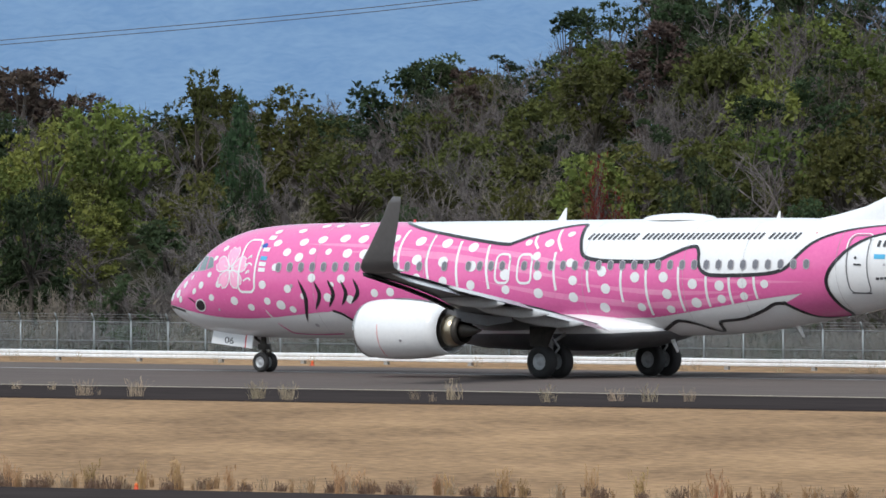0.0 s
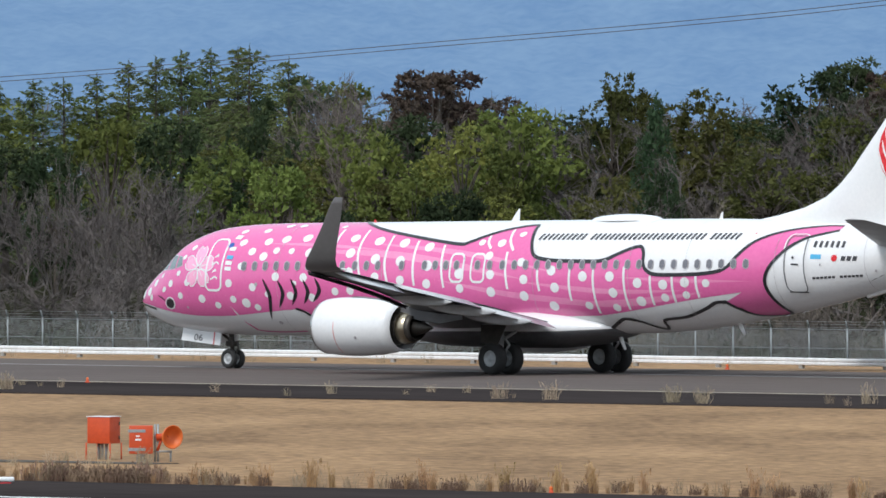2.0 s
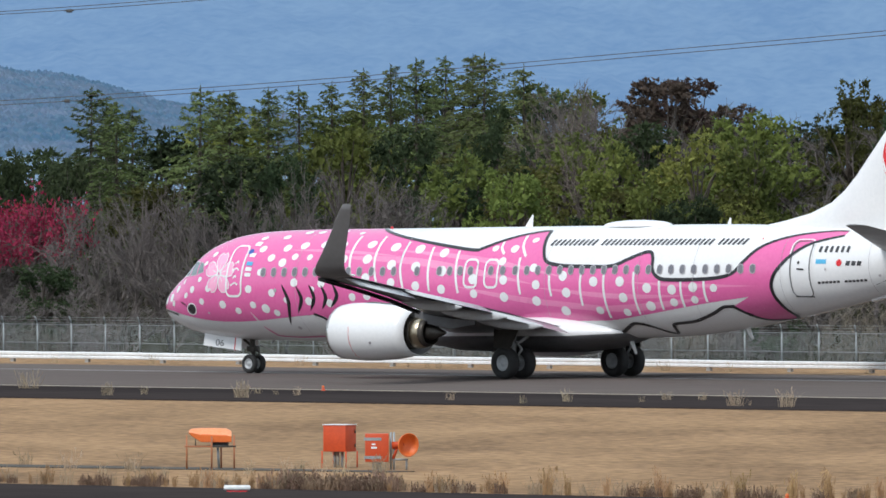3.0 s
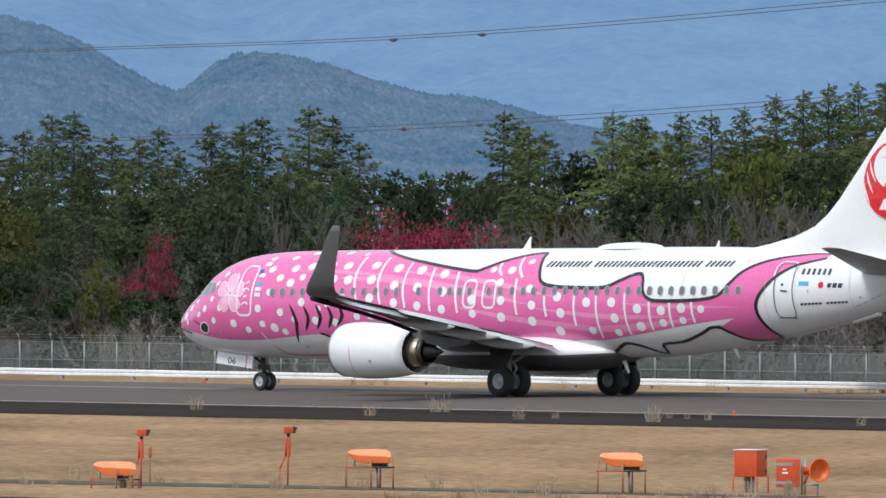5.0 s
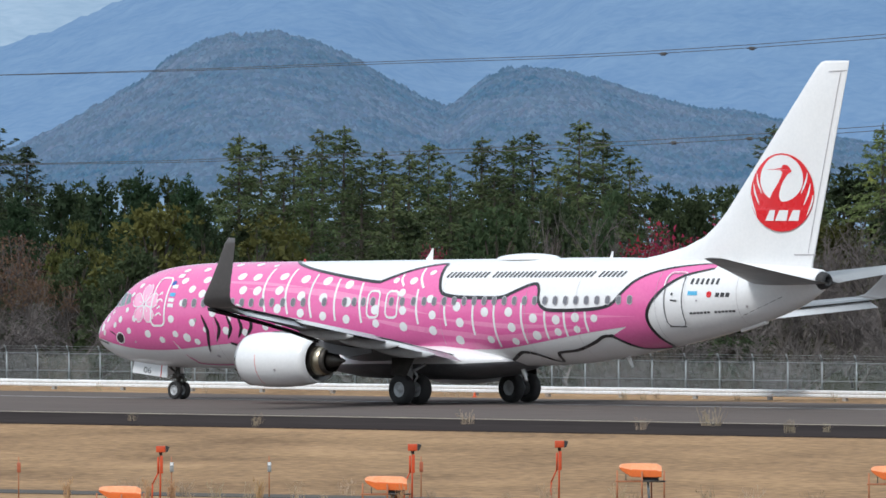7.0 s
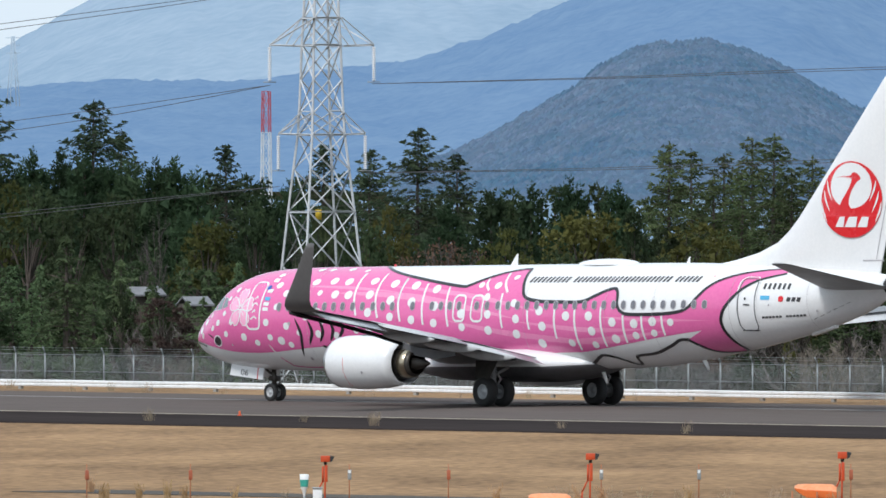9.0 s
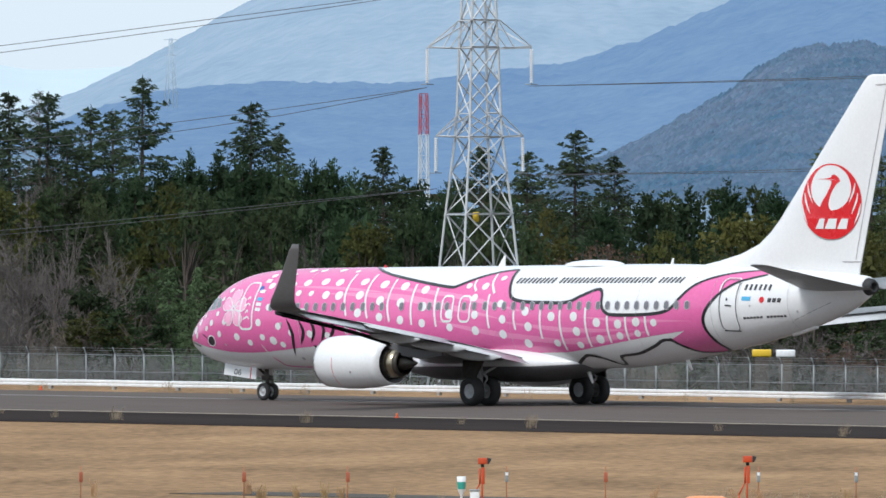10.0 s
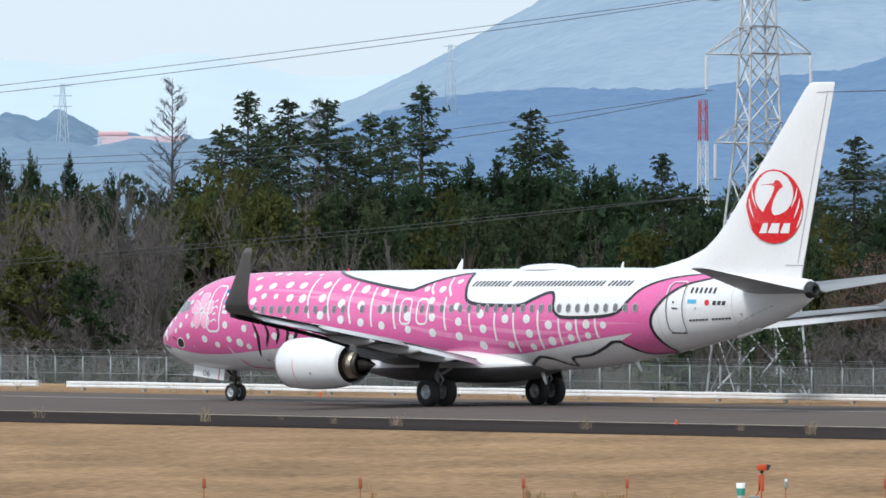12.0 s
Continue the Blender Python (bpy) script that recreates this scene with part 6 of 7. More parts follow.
    while b < 50.7:
        if b < 44.4:
            plant(rng.choice(("bare", "bare", "dark", "olive", "pine")) if b < 42.2 else rng.choice(("green", "bare", "dark")), b, rng.uniform(122, 135), lerp_table([(39, 0.26), (40.5, 0.2), (41.1, 0.03), (41.5, -0.08), (42.2, -0.08), (42.6, 0.0), (43.2, 0.06), (43.8, 0.0), (44.4, -0.08)], b)[0] + rng.uniform(-0.05, 0.0))
        else:
            plant(rng.choice(("dark", "cypress", "dark")), b, rng.uniform(125, 140), lerp_table([(44, -.16), (47.6, -.15), (48.1, -.09), (48.9, -.07), (49.3, -.1), (50.7, -.08)], b)[0] + rng.uniform(-0.04, 0.02), wide=rng.uniform(4.5, 6.0))
        b += rng.uniform(0.13, 0.2)

    b = 48.95
    while b < 50.7:
        plant(rng.choice(("bare", "dark", "bare")), b, rng.uniform(74, 100), rng.uniform(-.15, -.05), wide=rng.uniform(4.5, 6))
        b += rng.uniform(0.07, 0.12)
    for b, e in ((50.48, -.015), (50.4, -.03), (50.3, -.025), (50.2, -.04), (50.1, -.05), (50.0, -.07), (49.91, -.1)):
        plant("bare", b, rng.uniform(66, 74), e, wide=rng.uniform(4.4, 5.2))
    b = 41.4
    while b < 42.95:
        plant(rng.choice(("dark", "olive", "bare", "green")), b, rng.uniform(104, 118), rng.uniform(-.16, -.09), wide=rng.uniform(4.4, 5.6))
        b += rng.uniform(0.1, 0.16)
    # pointed conifers in front of the cedars
    for b, e, w in ((47.146, -.16, 2.9), (47.005, -.135, 2.9), (46.865, -.111, 2.8), (46.7, -.131, 2.9), (47.949, -.16, 3.2), (50.193, .002, 2.0), (50.334, .012, 2.0), (50.43, .012, 2.4), (50.05, -.06, 1.8), (41.774, -.008, 1.6), (47.86, -.12, 2.6), (47.3, -.2, 2.6)):
        plant("cypress", b, rng.uniform(82, 92), e, wide=w * 1.85)
    for b, e, w in ((48.86, -.05, 3.4), (48.772, -.009, 3.6), (48.68, -.02, 3.4), (48.591, -.023, 3.5), (48.5, -.03, 3.4), (48.421, -.039, 3.3), (48.34, -.045, 3.2), (48.27, -.043, 3.2), (48.19, -.08, 3.0), (49.079, -.089, 3.2), (48.97, -.07, 3.0)):
        plant("cypress", b, rng.uniform(80, 90), e, wide=w * 1.7)
    # round crowns that stand out from the slope
    for k, b, back, e, w in (("olive", 47.096, 56, -.3, 3.0), ("olive", 46.815, 50, -.236, 5.2), ("olive", 46.453, 46, -.276, 6.0), ("olive", 47.507, 70, -.216, 2.8), ("dark", 46.64, 60, -.24, 4.0), ("dark", 46.993, 30, -.489, 3.4), ("olive", 46.323, 52, -.299, 3.8), ("dark", 46.93, 44, -.38, 4.0), ("dark", 46.6, 36, -.40, 4.6), ("dark", 46.25, 38, -.42, 3.4)):
        plant(k, b, back, e, wide=w)
    for k, b, back, e, w in (("dark", 45.601, 62, -.238, 4.4), ("dark", 45.701, 40, -.419, 4.8), ("bare", 45.279, 46, -.174, 5.4), ("dark", 45.199, 74, -.198, 3.8), ("dark", 45.42, 60, -.2, 3.6), ("dark", 44.928, 84, -.178, 3.4), ("olive", 46.042, 26, -.489, 2.1), ("dark", 45.5, 36, -.40, 4.0), ("dark", 44.7, 80, -.21, 3.6), ("bare", 45.4, 30, -.44, 4.4)):
        plant(k, b, back, e, wide=w)
    for k, b, back, e, w in (("green", 43.723, 78, -.088, 6.0), ("green", 43.281, 66, -.179, 6.0), ("green", 43.121, 56, -.259, 4.6), ("green", 42.759, 74, -.129, 4.6), ("green", 42.458, 78, -.109, 5.4), ("green", 42.639, 58, -.259, 5.2), ("dark", 43.181, 88, -.028, 4.4), ("dark", 43.904, 74, -.199, 3.6), ("dark", 42.478, 40, -.349, 3.2), ("dark", 43.5, 80, -.1, 4.4), ("green", 42.28, 70, -.16, 4.4)):
        plant(k, b, back, e, wide=w)
    for k, b, back, e, w in (("olive", 41.936, 104, .062, 4.6), ("pale", 42.86, 96, .062, 5.0), ("pale", 42.799, 84, -.06, 5.2), ("dark", 42.518, 34, -.368, 3.2), ("dark", 42.196, 18, -.675, 2.8), ("dark", 40.118, 34, -.258, 3.8), ("dark", 39.737, 30, -.398, 3.4), ("olive", 41.945, 60, -.308, 3.4), ("dark", 41.76, 58, -.3, 2.4), ("dark", 41.2, 40, -.42, 2.8), ("olive", 40.75, 36, -.36, 2.6), ("bare", 41.62, 26, -.42, 4.4), ("bare", 41.1, 26, -.33, 4.6)):
        plant(k, b, back, e, wide=w)
    for k, b, back, e, w in (("olive", 50.284, 52, -.169, 6.0), ("olive", 49.702, 86, -.038, 4.8), ("olive", 49.481, 76, -.129, 5.4), ("dark", 49.24, 80, -.129, 3.2), ("olive", 48.858, 66, -.129, 4.2), ("olive", 50.304, 26, -.33, 5.4), ("dark", 50.12, 24, -.4, 3.4), ("dark", 49.1, 70, -.16, 3.4), ("olive", 49.6, 84, -.05, 4.4)):
        plant(k, b, back, e, wide=w)
    for k, b, back, e, w in (("dark", 48.792, 62, -.135, 4.4), ("dark", 48.491, 64, -.17, 4.0), ("bare", 48.34, 60, -.224, 2.6), ("olive", 48.15, 56, -.27, 3.4), ("dark", 47.98, 60, -.2, 3.2), ("dark", 48.64, 56, -.22, 3.6), ("dark", 47.75, 62, -.22, 3.6), ("bare", 47.83, 52, -.27, 2.4), ("dark", 47.6, 56, -.27, 3.4), ("rust", 48.31, 14, -.551, 3.2), ("brown", 47.357, 60, -.336, 5.6), ("brown", 47.3, 44, -.35, 5.6), ("brown", 47.2, 36, -.38, 5.2), ("brown", 47.42, 40, -.4, 4.6)):
        plant(k, b, back, e, wide=w)
    for b, e, w in ((48.656, -.324, 2.5), (48.852, -.441, 2.2), (48.461, -.411, 2.2), (48.24, -.4, 2.2), (48.748, -.431, 1.7), (48.35, -.461, 1.7), (48.56, -.46, 1.8), (48.15, -.45, 1.8), (48.05, -.42, 1.8), (47.95, -.47, 1.6), (48.78, -.5, 1.6)):
        plant("young", b, rng.uniform(28, 36), e, wide=w)
    # mounds of bare wood
    for b, e in ((44.446, -.259), (44.33, -.28), (44.205, -.299), (44.05, -.26), (43.884, -.219), (43.75, -.21), (43.623, -.219), (43.5, -.27), (44.58, -.3), (44.7, -.32), (43.4, -.32), (49.782, -.209), (49.6, -.24), (49.441, -.249), (49.32, -.26), (50.003, -.129), (50.1, -.1), (50.183, -.089), (49.9, -.17), (49.2, -.259), (49.07, -.28), (50.4, -.12)):
        plant("bare", b, rng.uniform(40, 50), e, wide=rng.uniform(4.4, 5.6))

    # the slopes below, belt by belt
    def belt(back, tall, gap, zones):
        b = 39.1
        while b < 50.75:
            for b0, b1, mix in zones:
                if b0 <= b < b1:
                    kind = rng.choice(mix.split())
                    if kind != "-":
                        plant(kind, b, back + rng.uniform(-7, 7), tall=tall * rng.uniform(0.85, 1.15) * (0.6 if kind == "young" else 1))
            r = 475 / math.cos(radians(b)) + back
            b += math.degrees(gap / r) * rng.uniform(0.7, 1.3)
    belt(92, 6.2, 4.6, [(39, 42.2, "bare dark olive bare bare pale bare rust"), (42.2, 43.5, "green green olive dark bare"), (43.5, 44.5, "green dark olive"), (44.5, 46.5, "dark dark bare"), (46.5, 48.8, "dark cypress dark"), (48.8, 51, "dark cypress olive dark")])
    belt(68, 5.4, 4.0, [(39, 42.1, "bare bare dark bare olive bare bare"), (42.1, 43.4, "green green dark olive"), (43.4, 44.6, "bare bare bare"), (44.6, 46.2, "dark dark bare"), (46.2, 47.2, "olive dark dark"), (47.2, 48.8, "dark cypress cypress dark"), (48.8, 49.4, "dark dark olive bare"), (49.4, 51, "bare bare bare")])
    belt(50, 4.6, 3.3, [(39, 42.0, "bare olive bare dark pale bare bare"), (42.0, 43.2, "green dark bare dark"), (43.2, 44.6, "bare bare bare"), (44.6, 45.4, "bare bare dark"), (45.4, 46.2, "dark dark bare"), (46.2, 47.1, "dark dark olive"), (47.1, 48.9, "dark cypress dark dark"), (48.9, 51, "bare bare bare bare dark")])
    belt(34, 3.9, 2.5, [(39, 42.0, "bare bare dark bare"), (42.0, 43.2, "bare dark bare"), (43.2, 44.7, "bare bare"), (44.7, 45.7, "bare dark bare"), (45.7, 46.3, "bare dark"), (46.3, 47.1, "dark dark"), (47.1, 47.8, "bare bare dark"), (47.8, 48.9, "young - - -"), (48.9, 51, "bare bare bare dark")])
    belt(20, 2.8, 2.3, [(39, 42.3, "bare bare brush dark"), (42.3, 43.6, "dark bare brush bare"), (43.6, 45.5, "bare brush bare"), (45.5, 46.2, "bare brush bare"), (46.2, 47.1, "bare dark bare"), (47.1, 47.8, "bare dark bare"), (47.8, 48.4, "dark brush young"), (48.4, 49.2, "olive dark young"), (49.2, 51, "bare brush bare")])
    belt(9, 1.5, 2.4, [(39, 51, "brush brush -")])
    # brushwood round the sheds
    for b, e, w in ((48.43, -.52, 1.9), (48.36, -.528, 1.6), (48.32, -.54, 1.8), (48.23, -.56, 1.7), (48.17, -.55, 1.8), (48.46, -.5, 1.6)):
        plant(rng.choice(("dark", "young")), b, rng.uniform(19, 22), e, wide=w)
    # close wood on the eastern hill
    b = 39.2
    while b < 41.4:
        crest = lerp_table([(39, .33), (40.4, .28), (40.7, .16), (41.1, .06), (41.4, -.04)], b)[0]
        for fall in (rng.uniform(0.02, 0.12), rng.uniform(0.15, 0.3), rng.uniform(0.32, 0.5)):
            plant(rng.choice(("olive", "bare", "bare", "pine", "green", "bare", "dark", "olive")), b + rng.uniform(-0.04, 0.04), 112 - 130 * fall, crest - fall)
        b += rng.uniform(0.09, 0.14)
    # scrub round the pylon's foot
    for b, e in ((47.46, -.62), (47.54, -.63), (47.61, -.6), (47.68, -.64), (47.75, -.61), (47.82, -.63), (47.89, -.6), (47.96, -.63), (48.03, -.64)):
        plant(rng.choice(("bare", "dark", "bare")), b, rng.uniform(1.7, 2.2), e, wide=rng.uniform(1.9, 2.3))
    # accents
    plant("brown", 46.40, 8, -.70, wide=3.6)
    plant("brown", 46.33, 9, -.73, wide=3.0)
    plant("russet", 40.489, 22, -.235, wide=2.4)
    plant("rust", 40.98, 95, -.0)
    for i in range(9):
        plant(("pine", "dark", "bare")[i % 3], 39.15 + i * 0.145 + rng.uniform(-0.04, 0.04), rng.uniform(96, 112), rng.uniform(0.34, 0.47))
    for b, e, w in ((45.07, -.30, 5.6), (44.96, -.315, 5.6), (44.83, -.29, 5.0)):
        plant("blossom", b, 45, e, wide=w)
    plant("blossom", 45.866, 34, -.383, wide=2.6)
    for g in kinds.values():
        for ob in g:
            if ob.name not in used:
                for c in list(ob.children):
                    bpy.data.objects.remove(c)
                bpy.data.objects.remove(ob)


def build_shed(b, back, e, wide):
    """A small house among the trees, of which the grey roof shows."""
    r = 475 / math.cos(radians(b)) + back
    x, y = place(b, r)
    ridge_z = height_at(e, r)
    z = ground_z(x, y)
    u = thing("shed", "small house with a weathered grey tiled roof among trees", "shed", group="sheds in the wood", at=pose(x, y, z, 0, 0, b + 12))
    w, h = wide / 2, ridge_z - z
    bm = bmesh.new()
    box(bm, -w * 0.9, w * 0.9, -1.2, 1.2, -0.1, h - 0.34, 0.02)
    part("wall", bm, M["bark"], u, "dark timber wall")
    for s in (-1, 1):
        bm = raw([(-w, s * 1.5, h - 0.36), (w, s * 1.5, h - 0.36), (w, 0, h), (-w, 0, h), (-w, s * 1.5, h - 0.44), (w, s * 1.5, h - 0.44), (w, 0, h - 0.08), (-w, 0, h - 0.08)], [(0, 1, 2, 3), (7, 6, 5, 4), (0, 4, 5, 1), (2, 6, 7, 3), (1, 5, 6, 2), (3, 7, 4, 0)])
        part("roof_slope", bm, M["seal"], u, "weathered grey roof", smooth=False)


build_woods()
build_shed(48.381, 30, -0.515, 1.5)
build_shed(48.2, 27, -0.55, 1.2)
# ---------------------------------------------------------------- pylon, mast and lines
def bar(bm, a, b, w):
    """An angle bar between two points."""
    a, b = Vector(a), Vector(b)
    d = (b - a).normalized()
    u = d.orthogonal().normalized()
    v = d.cross(u)
    ring = lambda c: [bm.verts.new(c + p) for p in (Vector(), u * w, u * w + v * w * 0.25, u * w * 0.25 + v * w * 0.25, u * w * 0.25 + v * w, v * w)]
    p, q = ring(a), ring(b)
    for i in range(6):
        bm.faces.new((p[i], p[(i + 1) % 6], q[(i + 1) % 6], q[i]))


PYLON_B, PYLON_R = 47.749, 712.0


def build_pylon():
    x, y = place(PYLON_B, PYLON_R)
    z0 = ground_z(x, y) - 0.1
    py = thing("lattice_pylon", "grey galvanised lattice pylon carrying power lines", "pylon", at=pose(x, y, z0, 0, 0, PYLON_B + 24))
    zz = lambda el: height_at(el, PYLON_R) - z0
    lv = [(0.0, 2.35), (zz(-0.62), 2.0), (zz(-0.444), 1.78), (zz(-0.25), 1.5), (zz(-0.1), 1.26), (zz(0.024), 1.06), (zz(0.1), 1.0), (zz(0.22), 0.93), (zz(0.343), 0.88), (zz(0.439), 0.8), (zz(0.56), 0.74), (zz(0.7), 0.66), (zz(0.84), 0.5), (zz(1.0), 0.12)]
    corners = lambda h, w: [Vector((sx * w / 1.35, sy * w / 1.35, h)) for sx, sy in ((-1, -1), (1, -1), (1, 1), (-1, 1))]
    cs = [corners(h, w) for h, w in lv]
    for k in range(4):
        for p, q in zip(cs, cs[1:]):
            bm = bmesh.new()
            bar(bm, p[k], q[k], 0.085)
            part("leg", bm, M["lattice"], py, smooth=False)
    for i, (p, q) in enumerate(zip(cs, cs[1:])):
        for k in range(4):
            j = (k + 1) % 4
            for u0, u1 in ((p[k], q[j]), (p[j], q[k])):
                bm = bmesh.new()
                bar(bm, u0, u1, 0.055)
                part("cross_brace", bm, M["lattice"], py, smooth=False)
            if i in (1, 3, 5, 8, 9):
                bm = bmesh.new()
                bar(bm, p[k], p[j], 0.06)
                part("girt", bm, M["lattice"], py, smooth=False)
    turn = Matrix.Rotation(radians(-24), 3, "Z")
    ends = {}
    for name, el, span, rise in (("low", 0.024, 1.92, 0.085), ("high", 0.339, 2.3, 0.1), ("top", 0.66, 2.0, 0.1)):
        h = zz(el)
        hr = zz(el + rise)
        for sg in (-1, 1):
            tip = turn @ Vector((sg * span, 0, h + 0.05))
            i0 = [c for c in corners(h, 1.0)]
            near = sorted(i0, key=lambda c: (c - tip).length)[:2]
            members = [(Vector((near[0].x * 0.9, near[0].y * 0.9, hr)), Vector((near[1].x * 0.9, near[1].y * 0.9, hr)))]
            for c in near:
                up = Vector((c.x * 0.9, c.y * 0.9, hr))
                members += [(c, tip), (up, tip), (up, c + (tip - c) * 0.45)]
            for u0, u1 in members:
                bm = bmesh.new()
                bar(bm, u0, u1, 0.055)
                part("arm_member", bm, M["lattice"], py, smooth=False)
            bm, _ = spin(bmesh.new(), [v for q in range(15) for v in ((-0.1 - q * 0.1, 0.03), (-0.12 - q * 0.1, 0.085), (-0.16 - q * 0.1, 0.085), (-0.17 - q * 0.1, 0.03))], "z", 10, tip)
            part("insulator", bm, M["white"], py, "white disc insulator string")
            bm = bmesh.new()
            tube(bm, tip, tip + Vector((0, 0, -1.66)), 0.022, n=6)
            box(bm, tip.x - 0.3, tip.x + 0.3, tip.y - 0.02, tip.y + 0.02, tip.z - 1.66, tip.z - 1.62)
            part("hanger", bm, M["galv"], py)
            w = pose(x, y, z0, 0, 0, PYLON_B + 24) @ (tip + Vector((0, 0, -1.66)))
            ends[name, sg] = w
    bm = bmesh.new()
    box(bm, -0.14, 0.14, -0.02, 0.02, -0.22, 0.22)
    part("plate", bm, M["yellow"], py, "yellow warning plate", at=Matrix.Translation(turn @ Vector((-0.15, -0.9, zz(-0.26)))))
    return ends


def build_mast():
    x, y = place(47.947, 1150)
    m = thing("radio_mast", "red and white lattice radio mast beyond the trees", "mast", at=pose(x, y, -1, 0, 0, 30))
    top = height_at(0.178, 1150) + 1
    n = 10
    for i in range(n):
        paint = M["tower_red"] if i in (9, 8, 3, 2) else M["rail"]
        za, zb = top * i / n, top * (i + 1) / n
        wa, wb = 0.4 - 0.016 * i, 0.4 - 0.016 * (i + 1)
        A = [Vector((sx * wa, sy * wa, za)) for sx, sy in ((-1, -1), (1, -1), (1, 1), (-1, 1))]
        B = [Vector((sx * wb, sy * wb, zb)) for sx, sy in ((-1, -1), (1, -1), (1, 1), (-1, 1))]
        for k in range(4):
            j = (k + 1) % 4
            for name, u0, u1, w in (("leg", A[k], B[k], 0.05), ("brace", A[k], B[j], 0.024), ("brace", A[j], B[k], 0.024), ("girt", B[k], B[j], 0.03)):
                bm = bmesh.new()
                bar(bm, u0, u1, w)
                part(name, bm, paint, m, smooth=False)


def build_wires(ends):
    lines = []

    def wire(points, label="thin dark overhead power line", radius=0.016):
        """A line through points of (bearing, elevation, range)."""
        pts = []
        for b, e, r in points:
            px, pyy = place(b, r)
            pts.append(Vector((px, pyy, height_at(e, r))))
        cu = bpy.data.curves.new("power_line", "CURVE")
        cu.dimensions, cu.bevel_depth, cu.bevel_resolution = "3D", radius, 1
        sp = cu.splines.new("NURBS")
        sp.points.add(len(pts) - 1)
        for k, v in enumerate(pts):
            sp.points[k].co = (*v, 1)
        sp.use_endpoint_u, sp.order_u = True, 3
        cu.materials.append(M["wire"])
        ob = tagged(new("power_line", cu), label, "power line", group="overhead lines")
        lines.append(ob)
    R = PYLON_R
    for d in (0.0, 0.016):
        wire([(47.57, 0.205, R), (46.7, 0.222 + d * 0.3, 690), (46.08, 0.246 + d * 0.5, 675), (45.0, 0.277 + d * 0.6, 650), (43.552, 0.388 + d, 620), (41.5, 0.6 + d, 585), (39, 0.95 + d, 550)])
        wire([(47.6, -0.112, R), (47.0, -0.105 + d * 0.3, 700), (46.62, -0.1 + d * 0.5, 690), (44.973, -0.042 + d, 650), (43.552, 0.055 + d, 620), (42.627, 0.137 + d, 604), (41.824, 0.202 + d, 590), (40.95, 0.286 + d, 575), (39, 0.52 + d, 550)])
        wire([(47.935, 0.2, R), (48.4, 0.107 + d * 1.5, 735), (48.83, 0.041 + d * 2.2, 760), (49.4, -0.03 + d * 2, 790), (50.6, -0.06 + d, 850)])
        wire([(47.9, -0.16, R), (48.4, -0.215 + d * 0.6, 722), (49.232, -0.31 + d, 738), (50.8, -0.44 + d, 770)])
        wire([(46.6, 0.78 + d, 690), (47.2, 0.66 + d, 700), (47.995, 0.528 + d * 0.4, R), (48.429, 0.462 + d, 725), (49.231, 0.35 + d * 1.5, 740), (50.444, 0.198 + d * 1.7, 770), (51.5, 0.1 + d, 800)])
    for b, e, r in ((45.007, 0.281, 650), (44.692, 0.30, 645), (44.97, -0.035, 650), (44.7, -0.02, 645)):
        px, pyy = place(b, r)
        bm = bmesh.new()
        box(bm, -0.11, 0.11, -0.04, 0.04, -0.07, 0.07, 0.02)
        tube(bm, (-0.2, 0, 0.0), (0.2, 0, 0), 0.02, n=6)
        part("spacer", bm, M["wire"], lines[0 if e > 0.1 else 1], "small dark spacer clamp", at=pose(px, pyy, height_at(e, r), 0, 0, b))


# ---------------------------------------------------------------- equipment on the grass
def field_at(b, r, turn=0.0, z=-0.05):
    x, y = place(b, r)
    return pose(x, y, z, 0, 0, b + turn)


